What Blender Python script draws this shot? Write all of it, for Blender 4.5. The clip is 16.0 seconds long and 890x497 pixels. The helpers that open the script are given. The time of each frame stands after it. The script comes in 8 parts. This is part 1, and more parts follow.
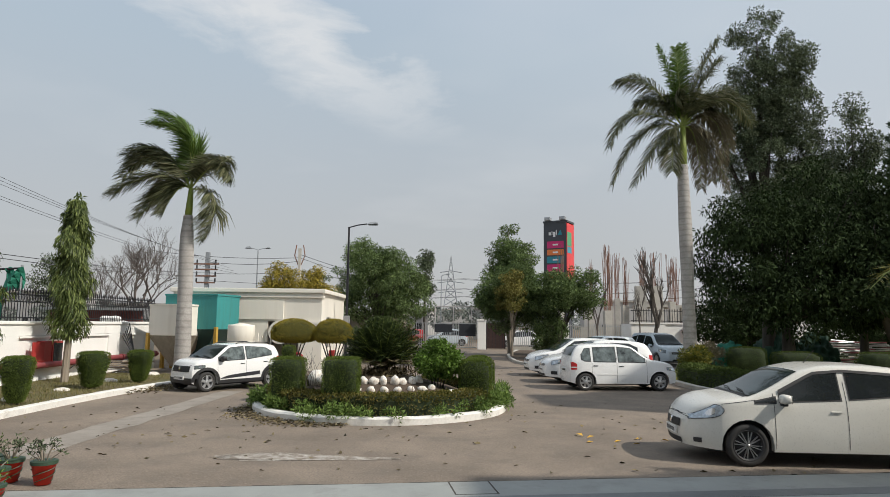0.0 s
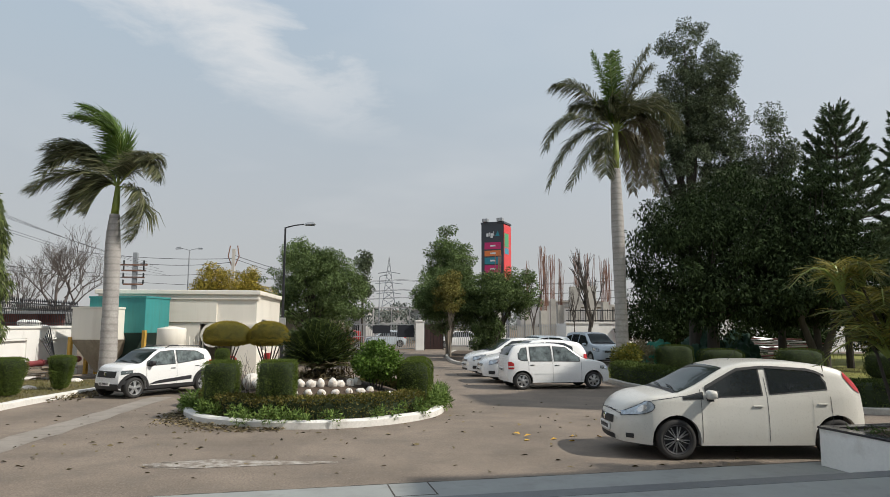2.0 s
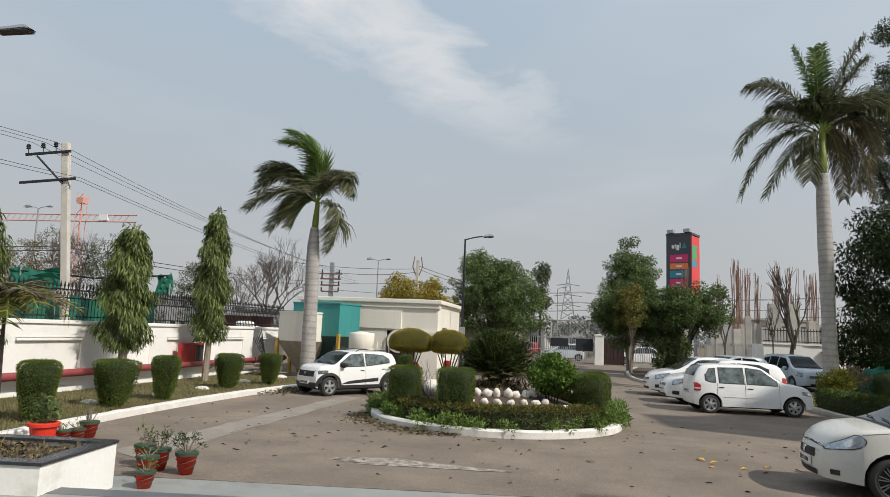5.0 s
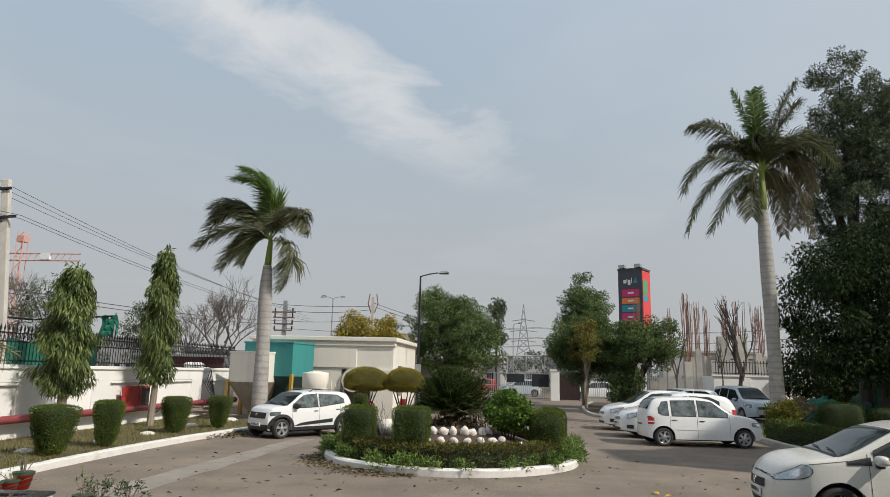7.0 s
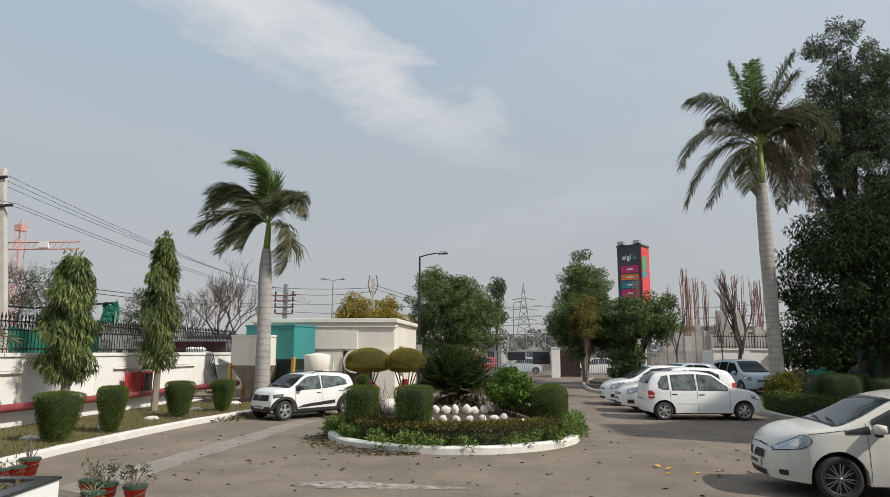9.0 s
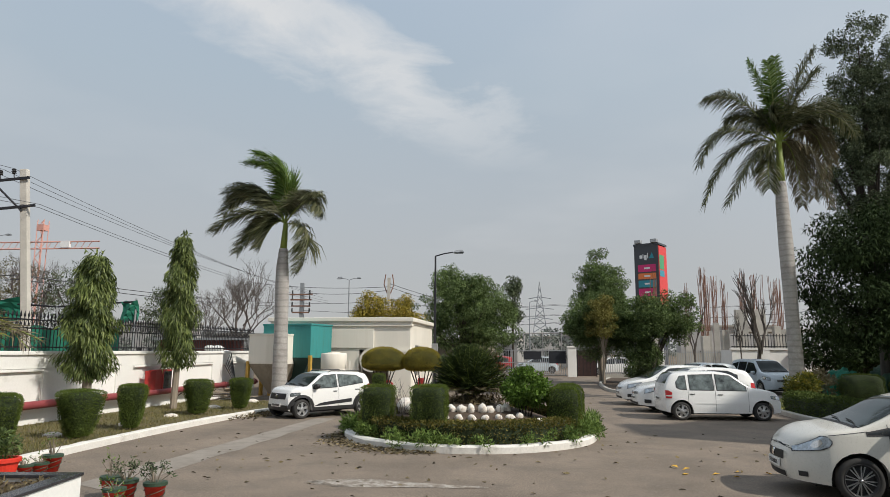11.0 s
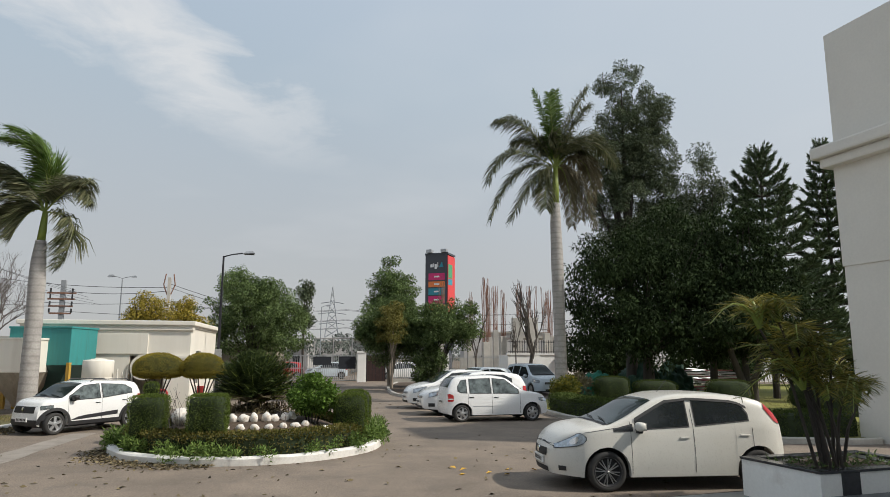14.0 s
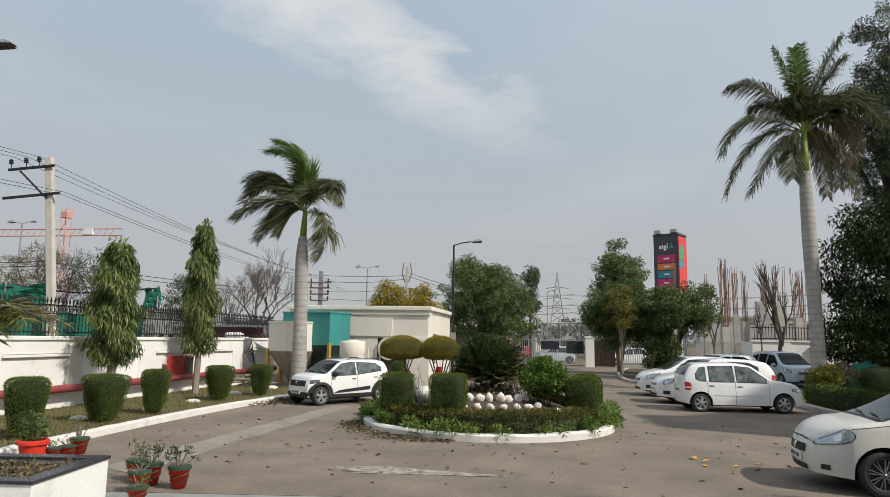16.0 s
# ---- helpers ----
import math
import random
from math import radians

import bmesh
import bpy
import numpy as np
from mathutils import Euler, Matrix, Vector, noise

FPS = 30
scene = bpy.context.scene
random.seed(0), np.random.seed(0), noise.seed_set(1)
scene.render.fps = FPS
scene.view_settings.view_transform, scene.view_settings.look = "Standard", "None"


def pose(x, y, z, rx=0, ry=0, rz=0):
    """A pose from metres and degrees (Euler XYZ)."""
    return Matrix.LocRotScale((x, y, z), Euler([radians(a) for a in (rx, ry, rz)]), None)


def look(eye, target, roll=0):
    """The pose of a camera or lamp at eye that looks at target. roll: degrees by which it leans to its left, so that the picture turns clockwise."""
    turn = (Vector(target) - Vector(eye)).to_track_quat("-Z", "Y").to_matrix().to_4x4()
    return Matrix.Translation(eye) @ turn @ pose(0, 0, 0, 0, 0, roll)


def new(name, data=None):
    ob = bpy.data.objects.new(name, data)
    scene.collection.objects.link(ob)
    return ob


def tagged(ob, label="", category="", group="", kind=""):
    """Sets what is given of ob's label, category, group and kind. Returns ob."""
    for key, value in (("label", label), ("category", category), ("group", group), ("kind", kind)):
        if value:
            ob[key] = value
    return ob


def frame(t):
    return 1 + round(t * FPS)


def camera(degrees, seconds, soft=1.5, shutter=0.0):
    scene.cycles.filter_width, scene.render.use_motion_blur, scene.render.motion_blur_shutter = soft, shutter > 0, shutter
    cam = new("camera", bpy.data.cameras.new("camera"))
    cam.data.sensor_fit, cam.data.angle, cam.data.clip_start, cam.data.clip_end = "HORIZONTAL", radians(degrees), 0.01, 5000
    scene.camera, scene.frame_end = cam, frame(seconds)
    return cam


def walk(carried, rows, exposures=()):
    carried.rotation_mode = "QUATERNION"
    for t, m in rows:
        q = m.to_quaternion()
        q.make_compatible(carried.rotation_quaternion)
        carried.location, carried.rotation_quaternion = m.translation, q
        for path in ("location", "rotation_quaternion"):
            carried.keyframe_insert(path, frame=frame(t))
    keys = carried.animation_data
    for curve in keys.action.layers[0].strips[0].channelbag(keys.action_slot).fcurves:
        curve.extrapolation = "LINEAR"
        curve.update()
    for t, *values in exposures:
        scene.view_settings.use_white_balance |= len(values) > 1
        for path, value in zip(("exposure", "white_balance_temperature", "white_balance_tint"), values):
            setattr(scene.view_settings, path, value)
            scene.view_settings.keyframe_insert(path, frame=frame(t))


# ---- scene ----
cam = camera(68.3, 16.0, soft=0.55)
PATH = [
    (0, (-0.073, 0.099, 2.031), (-0.079, 2.086, 2.259), 0.7),
    (0.5, (-0.084, 0.105, 2.024), (-0.003, 2.092, 2.242), 0.8),
    (1, (-0.088, 0.113, 2.026), (0.059, 2.095, 2.25), 0.7),
    (1.5, (-0.084, 0.098, 2.026), (0.097, 2.076, 2.258), 0.4),
    (2, (-0.092, 0.101, 2.035), (0.09, 2.079, 2.267), 0.2),
    (2.5, (-0.099, 0.06, 2.024), (-0.029, 2.046, 2.251), 0.3),
    (3, (-0.091, 0.053, 2.021), (-0.206, 2.034, 2.267), 0.5),
    (3.5, (-0.082, 0.043, 2.014), (-0.27, 2.023, 2.228), 1.5),
    (4, (-0.072, 0.019, 2.028), (-0.351, 1.991, 2.214), 1.8),
    (4.5, (-0.037, -0.004, 2.041), (-0.404, 1.95, 2.252), 2.3),
    (7, (-0.001, -0.015, 2.048), (-0.227, 1.938, 2.417), 1.4),
    (7.5, (0.009, -0.016, 2.05), (-0.195, 1.947, 2.374), 0.8),
    (8, (0.01, -0.004, 2.043), (-0.192, 1.962, 2.35), 0.7),
    (8.5, (0.009, -0.003, 2.048), (-0.204, 1.96, 2.363), 0.5),
    (9, (0.007, -0.005, 2.035), (-0.216, 1.958, 2.345), 0.2),
    (11.5, (0.014, -0.023, 2.042), (-0.261, 1.934, 2.348), 0.4),
    (12, (0.013, -0.009, 2.039), (-0.2, 1.957, 2.34), 0.5),
    (12.5, (0.044, 0.016, 2.044), (-0.06, 1.99, 2.345), 0.6),
    (13, (0.033, -0.012, 2.056), (0.115, 1.961, 2.376), 0.7),
    (13.5, (0.033, 0.01, 2.054), (0.233, 1.974, 2.372), 0.4),
    (14, (0.034, 0.017, 2.071), (0.379, 1.96, 2.395), 0.2),
    (14.5, (-0.005, 0.008, 2.062), (0.224, 1.966, 2.398), 0.1),
    (15, (-0.026, -0.022, 2.067), (0.038, 1.946, 2.418), 0.3),
    (15.5, (-0.014, 0.035, 2.04), (-0.127, 2.009, 2.34), 1.2),
    (16, (-0.027, -0.038, 2.045), (-0.351, 1.916, 2.318), 0.9),
]
walk(cam, [(t, look(eye, target, roll)) for t, eye, target, roll in PATH],
     [(0, 0.0), (4.5, -0.03), (7, -0.11), (9, -0.08), (12, -0.09), (13, -0.04), (14, -0.02), (16, -0.07)])

# ---- light ----
SUN_EL, SUN_AZ = radians(42), radians(112)
world = bpy.data.worlds.new("sky")
scene.world = world
world.use_nodes = True
wn, wl = world.node_tree.nodes, world.node_tree.links
wn.clear()
w_out = wn.new("ShaderNodeOutputWorld")
w_bg = wn.new("ShaderNodeBackground")
sky = wn.new("ShaderNodeTexSky")
sky.sky_type, sky.sun_disc = "NISHITA", False
sky.sun_elevation, sky.sun_rotation = SUN_EL, SUN_AZ
sky.dust_density, sky.air_density, sky.ozone_density = 4.0, 1.0, 1.5
w_tc = wn.new("ShaderNodeTexCoord")
w_sep = wn.new("ShaderNodeSeparateXYZ")
wl.new(w_tc.outputs["Generated"], w_sep.inputs[0])


def wmath(op, a, b=None, clamp=False):
    n = wn.new("ShaderNodeMath")
    n.operation, n.use_clamp = op, clamp
    for k, v in enumerate((a, b)):
        if v is None:
            continue
        if isinstance(v, (int, float)):
            n.inputs[k].default_value = v
        else:
            wl.new(v, n.inputs[k])
    return n.outputs[0]


def wmix(fac, a, b, blend="MIX"):
    n = wn.new("ShaderNodeMix")
    n.data_type, n.blend_type = "RGBA", blend
    for k, v in ((0, fac), (6, a), (7, b)):
        if isinstance(v, (int, float, tuple)):
            n.inputs[k].default_value = v
        else:
            wl.new(v, n.inputs[k])
    return n.outputs[2]


# haze: the clear sky thinned by dust, greyer towards the horizon
w_elev = wmath("MAXIMUM", w_sep.outputs[2], 0.0)
w_grad = wn.new("ShaderNodeValToRGB")
wl.new(w_elev, w_grad.inputs[0])
w_grad.color_ramp.elements[0].position, w_grad.color_ramp.elements[0].color = 0.0, (0.555, 0.560, 0.555, 1)
w_grad.color_ramp.elements[1].position, w_grad.color_ramp.elements[1].color = 0.9, (0.46, 0.56, 0.69, 1)
for pos, col in ((0.16, (0.535, 0.565, 0.590, 1)), (0.38, (0.495, 0.585, 0.665, 1)), (0.6, (0.48, 0.595, 0.735, 1))):
    w_grad.color_ramp.elements.new(pos).color = col
w_sky = wmix(1.0, sky.outputs[0], (0.085, 0.085, 0.085, 1), "MULTIPLY")
w_base = wmix(0.86, w_sky, w_grad.outputs[0])
# dust glows paler on the sun's side
w_dot = wn.new("ShaderNodeVectorMath")
w_dot.operation = "DOT_PRODUCT"
wl.new(w_tc.outputs["Generated"], w_dot.inputs[0])
w_dot.inputs[1].default_value = (math.sin(SUN_AZ) * math.cos(SUN_EL), math.cos(SUN_AZ) * math.cos(SUN_EL), math.sin(SUN_EL))
w_glow = wmath("MINIMUM", wmath("MULTIPLY", wmath("ADD", w_dot.outputs["Value"], 0.05), 1.0, True), 0.55)
w_base = wmix(w_glow, w_base, (0.645, 0.69, 0.742, 1))
# thin cloud: a long ragged streak and faint veils, laid out on a plane high overhead
w_den = wmath("MAXIMUM", wmath("ADD", w_sep.outputs[2], 0.08), 0.05)
w_px = wmath("DIVIDE", w_sep.outputs[0], w_den)
w_py = wmath("DIVIDE", w_sep.outputs[1], w_den)
w_comb = wn.new("ShaderNodeCombineXYZ")
wl.new(w_px, w_comb.inputs[0]), wl.new(w_py, w_comb.inputs[1])


def wnoise(scale, detail, rough, dist=0.0):
    n = wn.new("ShaderNodeTexNoise")
    n.inputs["Scale"].default_value, n.inputs["Detail"].default_value = scale, detail
    n.inputs["Roughness"].default_value, n.inputs["Distortion"].default_value = rough, dist
    wl.new(w_comb.outputs[0], n.inputs["Vector"])
    return n.outputs[0]


w_n1, w_n2 = wnoise(2.6, 9, 0.62, 0.4), wnoise(0.45, 4, 0.55)
# the streak runs from overhead down towards the horizon, drifting to the right
w_line = wmath("SUBTRACT", wmath("ADD", w_px, 0.47), wmath("MULTIPLY", wmath("SUBTRACT", w_py, 1.75), 0.44))
w_wob = wmath("ADD", w_line, wmath("MULTIPLY", wmath("SUBTRACT", w_n1, 0.5), 0.80))
w_str = wmath("SUBTRACT", 1.12, wmath("MAXIMUM", wmath("MULTIPLY", w_wob, 6.5), wmath("MULTIPLY", w_wob, -3.2)), True)
w_far = wmath("SUBTRACT", 1.0, wmath("MULTIPLY", wmath("SUBTRACT", w_py, 1.85), 1.05), True)
w_str = wmath("MULTIPLY", wmath("MULTIPLY", w_str, w_far), wmath("ADD", 0.35, wmath("MULTIPLY", w_n1, 1.1)), True)
w_veil = wmath("MULTIPLY", wmath("SUBTRACT", w_n2, 0.50, True), 1.3, True)
w_cloud = wmath("ADD", wmath("MULTIPLY", w_str, 0.88), w_veil, True)
w_cfac = wmath("MULTIPLY", w_cloud, wmath("MULTIPLY", w_elev, 5.0, True))
w_col = wmix(w_cfac, w_base, (0.76, 0.77, 0.78, 1))
wl.new(w_col, w_bg.inputs[0])
w_bg.inputs[1].default_value = 1.0
wl.new(w_bg.outputs[0], w_out.inputs[0])

sun = new("sun", bpy.data.lights.new("sun", "SUN"))
sun.data.energy, sun.data.angle, sun.data.color = 4.05, radians(1.2), (1.0, 0.94, 0.84)
sun_dir = Vector((math.sin(SUN_AZ) * math.cos(SUN_EL), math.cos(SUN_AZ) * math.cos(SUN_EL), math.sin(SUN_EL)))
sun.matrix_world = look(sun_dir * 60, (0, 0, 0))
scene.view_settings.exposure = 0.0

# ---- materials ----
MATS = {}


def mat(name, col, rough=0.8, metal=0.0, var=0.12, scale=3.0, fine=40.0, bump=0.0, col2=None, spots=None, obj_rand=0.0,
        coat=0.0, island=0.0, trans=0.0, streak=False, bump_scale=None, spec=0.5, grain=None, specks=None, bands=None):
    """A painted, stony, leafy or metal surface: base colour with coarse and fine variation, bump, optional stains."""
    m = bpy.data.materials.new(name)
    m.use_nodes = True
    nt = m.node_tree
    n, l = nt.nodes, nt.links
    bs = n["Principled BSDF"]
    bs.inputs["Roughness"].default_value, bs.inputs["Metallic"].default_value = rough, metal
    bs.inputs["Specular IOR Level"].default_value = spec
    if coat:
        bs.inputs["Coat Weight"].default_value, bs.inputs["Coat Roughness"].default_value = coat, 0.06
    tc = n.new("ShaderNodeTexCoord")
    vec = tc.outputs["Object"]
    if streak:
        mp = n.new("ShaderNodeMapping")
        mp.inputs["Scale"].default_value = (1, 1, 0.12)
        l.new(vec, mp.inputs[0])
        vec = mp.outputs[0]

    def nz(sc, det=4, ro=0.6):
        t = n.new("ShaderNodeTexNoise")
        t.inputs["Scale"].default_value, t.inputs["Detail"].default_value, t.inputs["Roughness"].default_value = sc, det, ro
        l.new(vec, t.inputs["Vector"])
        return t.outputs[0]

    def mix(fac, a, b, blend="MIX"):
        t = n.new("ShaderNodeMix")
        t.data_type, t.blend_type = "RGBA", blend
        for k, v in ((0, fac), (6, a), (7, b)):
            if isinstance(v, (int, float, tuple)):
                t.inputs[k].default_value = v
            else:
                l.new(v, t.inputs[k])
        return t.outputs[2]

    def rng(v, lo, hi, a=0.3, b=0.7):
        t = n.new("ShaderNodeMapRange")
        t.inputs[1].default_value, t.inputs[2].default_value, t.inputs[3].default_value, t.inputs[4].default_value = a, b, lo, hi
        l.new(v, t.inputs[0])
        return t.outputs[0]

    c4 = (*col, 1)
    coarse, fin = nz(scale), nz(fine, 3)
    if col2:
        c = mix(rng(coarse, 0, 1), c4, (*col2, 1))
    else:
        c = c4
    g = grain or var * 0.7
    k1, k2 = rng(coarse, 1 - var, 1 + var), rng(fin, 1 - g, 1 + g)
    mm = n.new("ShaderNodeMath")
    mm.operation = "MULTIPLY"
    l.new(k1, mm.inputs[0]), l.new(k2, mm.inputs[1])
    fac = mm.outputs[0]
    if obj_rand:
        oi = n.new("ShaderNodeObjectInfo")
        m2 = n.new("ShaderNodeMath")
        m2.operation = "MULTIPLY"
        l.new(fac, m2.inputs[0]), l.new(rng(oi.outputs["Random"], 1 - obj_rand, 1 + obj_rand, 0, 1), m2.inputs[1])
        fac = m2.outputs[0]
    if island:
        gi = n.new("ShaderNodeNewGeometry")
        m3 = n.new("ShaderNodeMath")
        m3.operation = "MULTIPLY"
        l.new(fac, m3.inputs[0]), l.new(rng(gi.outputs["Random Per Island"], 1 - island, 1 + island, 0, 1), m3.inputs[1])
        fac = m3.outputs[0]
        if col2:
            c = mix(gi.outputs["Random Per Island"], c4, (*col2, 1))
    vm = n.new("ShaderNodeVectorMath")
    vm.operation = "SCALE"
    if isinstance(c, tuple):
        vm.inputs[0].default_value = c[:3]
    else:
        l.new(c, vm.inputs[0])
    l.new(fac, vm.inputs["Scale"])
    c = vm.outputs[0]
    if spots:
        scol, ssc, lo, hi = spots
        c = mix(rng(nz(ssc, 6, 0.7), 0, 1, lo, hi), c, (*scol, 1))
    if bands:
        wv = n.new("ShaderNodeTexWave")
        wv.wave_type, wv.bands_direction = "BANDS", "Z"
        wv.inputs["Scale"].default_value, wv.inputs["Distortion"].default_value, wv.inputs["Detail"].default_value = bands[0], 2.2, 3.0
        l.new(vec, wv.inputs["Vector"])
        vb = n.new("ShaderNodeVectorMath")
        vb.operation = "SCALE"
        l.new(c, vb.inputs[0]), l.new(rng(wv.outputs[1], bands[1], 1.0, 0.0, 0.30), vb.inputs["Scale"])
        c = vb.outputs[0]
    if specks:
        scol, ssc, lo, hi = specks
        c = mix(rng(nz(ssc, 3, 0.75), 0, 1, lo, hi), c, (*scol, 1))
    l.new(c, bs.inputs["Base Color"])
    l.new(rng(fin, max(rough - 0.08, 0.02), min(rough + 0.08, 1)), bs.inputs["Roughness"])
    if bump:
        b = n.new("ShaderNodeBump")
        b.inputs["Strength"].default_value, b.inputs["Distance"].default_value = 1.0, bump
        l.new(nz(bump_scale or fine, 5, 0.65), b.inputs["Height"])
        l.new(b.outputs[0], bs.inputs["Normal"])
    if trans:
        tr = n.new("ShaderNodeBsdfTranslucent")
        l.new(c, tr.inputs[0])
        ms = n.new("ShaderNodeMixShader")
        ms.inputs[0].default_value = trans
        l.new(bs.outputs[0], ms.inputs[1]), l.new(tr.outputs[0], ms.inputs[2])
        l.new(ms.outputs[0], n["Material Output"].inputs[0])
    MATS[name] = m
    return m


asphalt = mat("asphalt", (0.196, 0.157, 0.122), 0.9, var=0.24, scale=0.6, fine=38, grain=0.42, bump=0.006, spots=((0.13, 0.108, 0.09), 1.3, 0.50, 0.80), bump_scale=90, specks=((0.30, 0.25, 0.20), 16.0, 0.56, 0.78))
earth = mat("earth", (0.16, 0.12, 0.08), 0.95, var=0.25, scale=0.8, fine=25, bump=0.02)
apron_m = mat("apron_concrete", (0.275, 0.285, 0.270), 0.6, var=0.10, scale=1.2, fine=50, bump=0.002, spots=((0.21, 0.21, 0.195), 2.0, 0.5, 0.75))
pale_strip = mat("worn_concrete", (0.265, 0.236, 0.203), 0.9, var=0.12, scale=1.0, fine=50, bump=0.003, spots=((0.2, 0.17, 0.145), 2.5, 0.48, 0.7))
lime = mat("lime_mark", (0.43, 0.40, 0.36), 0.9, var=0.2, scale=3, fine=40, spots=((0.19, 0.155, 0.122), 7.0, 0.36, 0.60))
white_wall = mat("white_wall_paint", (0.84, 0.83, 0.80), 0.75, var=0.05, scale=0.8, fine=20, bump=0.002, spots=((0.55, 0.52, 0.47), 1.1, 0.58, 0.85))
white_kerb = mat("white_kerb_paint", (0.72, 0.70, 0.66), 0.8, var=0.10, scale=2, fine=25, bump=0.004, spots=((0.38, 0.34, 0.28), 3.0, 0.55, 0.8))
cream_wall = mat("cream_wall_paint", (0.76, 0.72, 0.64), 0.75, var=0.06, scale=0.8, fine=15, grain=0.012, bump=0.001, spots=((0.60, 0.55, 0.46), 0.9, 0.55, 0.85), streak=True)
# much darker than cream_wall, with streaky blotches
cream_dark = mat("dark_streaky_cream", (0.30, 0.265, 0.21), 0.7, var=0.15, scale=1.5, fine=15, spots=((0.20, 0.16, 0.12), 2.0, 0.5, 0.7), streak=True)
pier_paint = mat("pier_paint", (0.66, 0.64, 0.59), 0.7, var=0.04, scale=0.7, fine=20)
teal = mat("teal_steel", (0.035, 0.24, 0.235), 0.55, var=0.10, scale=1.2, fine=12, spots=((0.05, 0.15, 0.14), 2.2, 0.55, 0.8), streak=True)
teal_dark = mat("dark_green_steel", (0.012, 0.05, 0.045), 0.55, var=0.15, scale=1.2, fine=12)
yellow = mat("yellow_post_paint", (0.50, 0.30, 0.05), 0.6, var=0.15)
steel = mat("galvanised_steel", (0.42, 0.43, 0.44), 0.45, 0.7, var=0.12, scale=6)
black_iron = mat("black_iron", (0.018, 0.018, 0.022), 0.5, 0.2, var=0.2)
dark_panel = mat("dark_gate_panel", (0.016, 0.019, 0.026), 0.6, var=0.2)
brown_panel = mat("brown_gate_panel", (0.045, 0.022, 0.02), 0.6, var=0.2)
concrete = mat("raw_concrete", (0.42, 0.40, 0.36), 0.9, var=0.15, scale=1.0, fine=20, bump=0.005)
pole_conc = mat("pole_concrete", (0.52, 0.49, 0.44), 0.9, var=0.10, scale=2.0, fine=20)
rust = mat("rusty_bar", (0.22, 0.12, 0.085), 0.85, var=0.2)
granite = mat("black_granite", (0.035, 0.035, 0.04), 0.22, var=0.25, scale=8, fine=80)
granite_band = mat("grey_granite_band", (0.105, 0.112, 0.118), 0.45, var=0.15, scale=4, fine=60)
red_paint = mat("red_paint", (0.34, 0.028, 0.026), 0.5, var=0.10, obj_rand=0.1)
pipe_red = mat("faded_red_pipe", (0.27, 0.055, 0.06), 0.6, var=0.15, scale=2)
pot_red = mat("pot_red", (0.62, 0.035, 0.018), 0.55, var=0.15, scale=4, fine=25, obj_rand=0.12)
pot_rim = mat("pot_rim_green", (0.03, 0.06, 0.035), 0.6, var=0.2)
soil = mat("soil", (0.075, 0.052, 0.035), 1.0, var=0.3, scale=6, fine=40, bump=0.01)
grass_base = mat("grass_ground", (0.115, 0.105, 0.04), 1.0, var=0.3, scale=0.7, fine=30, bump=0.02, spots=((0.13, 0.105, 0.06), 0.9, 0.45, 0.65))
lawn_m = mat("lawn_ground", (0.19, 0.19, 0.040), 1.0, var=0.2, scale=0.5, fine=30, bump=0.02)
grass_blade = mat("grass_blade", (0.155, 0.155, 0.045), 0.8, var=0.1, island=0.4, col2=(0.21, 0.17, 0.075), trans=0.25)
# near-black: the shade between inner leaves is put into the core's colour
hedge_shade_core = mat("hedge_shade_core", (0.022, 0.034, 0.012), 1.0, var=0.3, scale=5, fine=30)
hedge_leaf = mat("hedge_leaf", (0.105, 0.150, 0.034), 0.85, var=0.22, island=0.25, col2=(0.130, 0.172, 0.038), trans=0.25, scale=2.0, spec=0.1)
hedge_olive = mat("olive_hedge_leaf", (0.285, 0.235, 0.042), 0.75, var=0.2, island=0.25, col2=(0.33, 0.27, 0.05), trans=0.2, scale=2.5, spec=0.1)
low_hedge = mat("low_hedge_leaf", (0.112, 0.128, 0.030), 0.75, var=0.25, island=0.3, col2=(0.165, 0.130, 0.042), trans=0.2, scale=1.2, spec=0.1)
weed_leaf = mat("weed_leaf", (0.105, 0.180, 0.040), 0.7, var=0.25, island=0.4, col2=(0.165, 0.235, 0.060), trans=0.25, scale=2, spec=0.2)
croton_leaf = mat("croton_leaf", (0.090, 0.130, 0.026), 0.6, var=0.2, island=0.5, col2=(0.20, 0.17, 0.03), trans=0.25, scale=2, spec=0.25)
bright_leaf = mat("bright_leaf", (0.095, 0.165, 0.034), 0.6, var=0.15, island=0.4, col2=(0.13, 0.22, 0.04), trans=0.3, scale=2, spec=0.12)
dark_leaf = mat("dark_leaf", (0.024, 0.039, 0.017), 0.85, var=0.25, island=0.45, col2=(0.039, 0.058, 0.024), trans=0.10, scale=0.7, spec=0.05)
mid_leaf = mat("mid_leaf", (0.100, 0.148, 0.060), 0.65, var=0.35, island=0.4, col2=(0.145, 0.200, 0.070), trans=0.3, scale=0.7, spec=0.15)
pine_leaf = mat("pine_needles", (0.060, 0.092, 0.048), 0.7, var=0.25, island=0.4, col2=(0.095, 0.130, 0.068), trans=0.12, scale=0.8, spec=0.2)
roadside_leaf = mat("roadside_leaf", (0.115, 0.115, 0.050), 0.75, var=0.25, island=0.4, col2=(0.16, 0.135, 0.070), trans=0.2, scale=0.7, spec=0.15)
# darker copy of hedge_leaf: the garden trees' shade is put into the colour
shade_hedge = mat("shaded_hedge_leaf", (0.060, 0.088, 0.024), 0.85, var=0.25, island=0.3, col2=(0.085, 0.112, 0.030), trans=0.2, scale=2.0, spec=0.1)
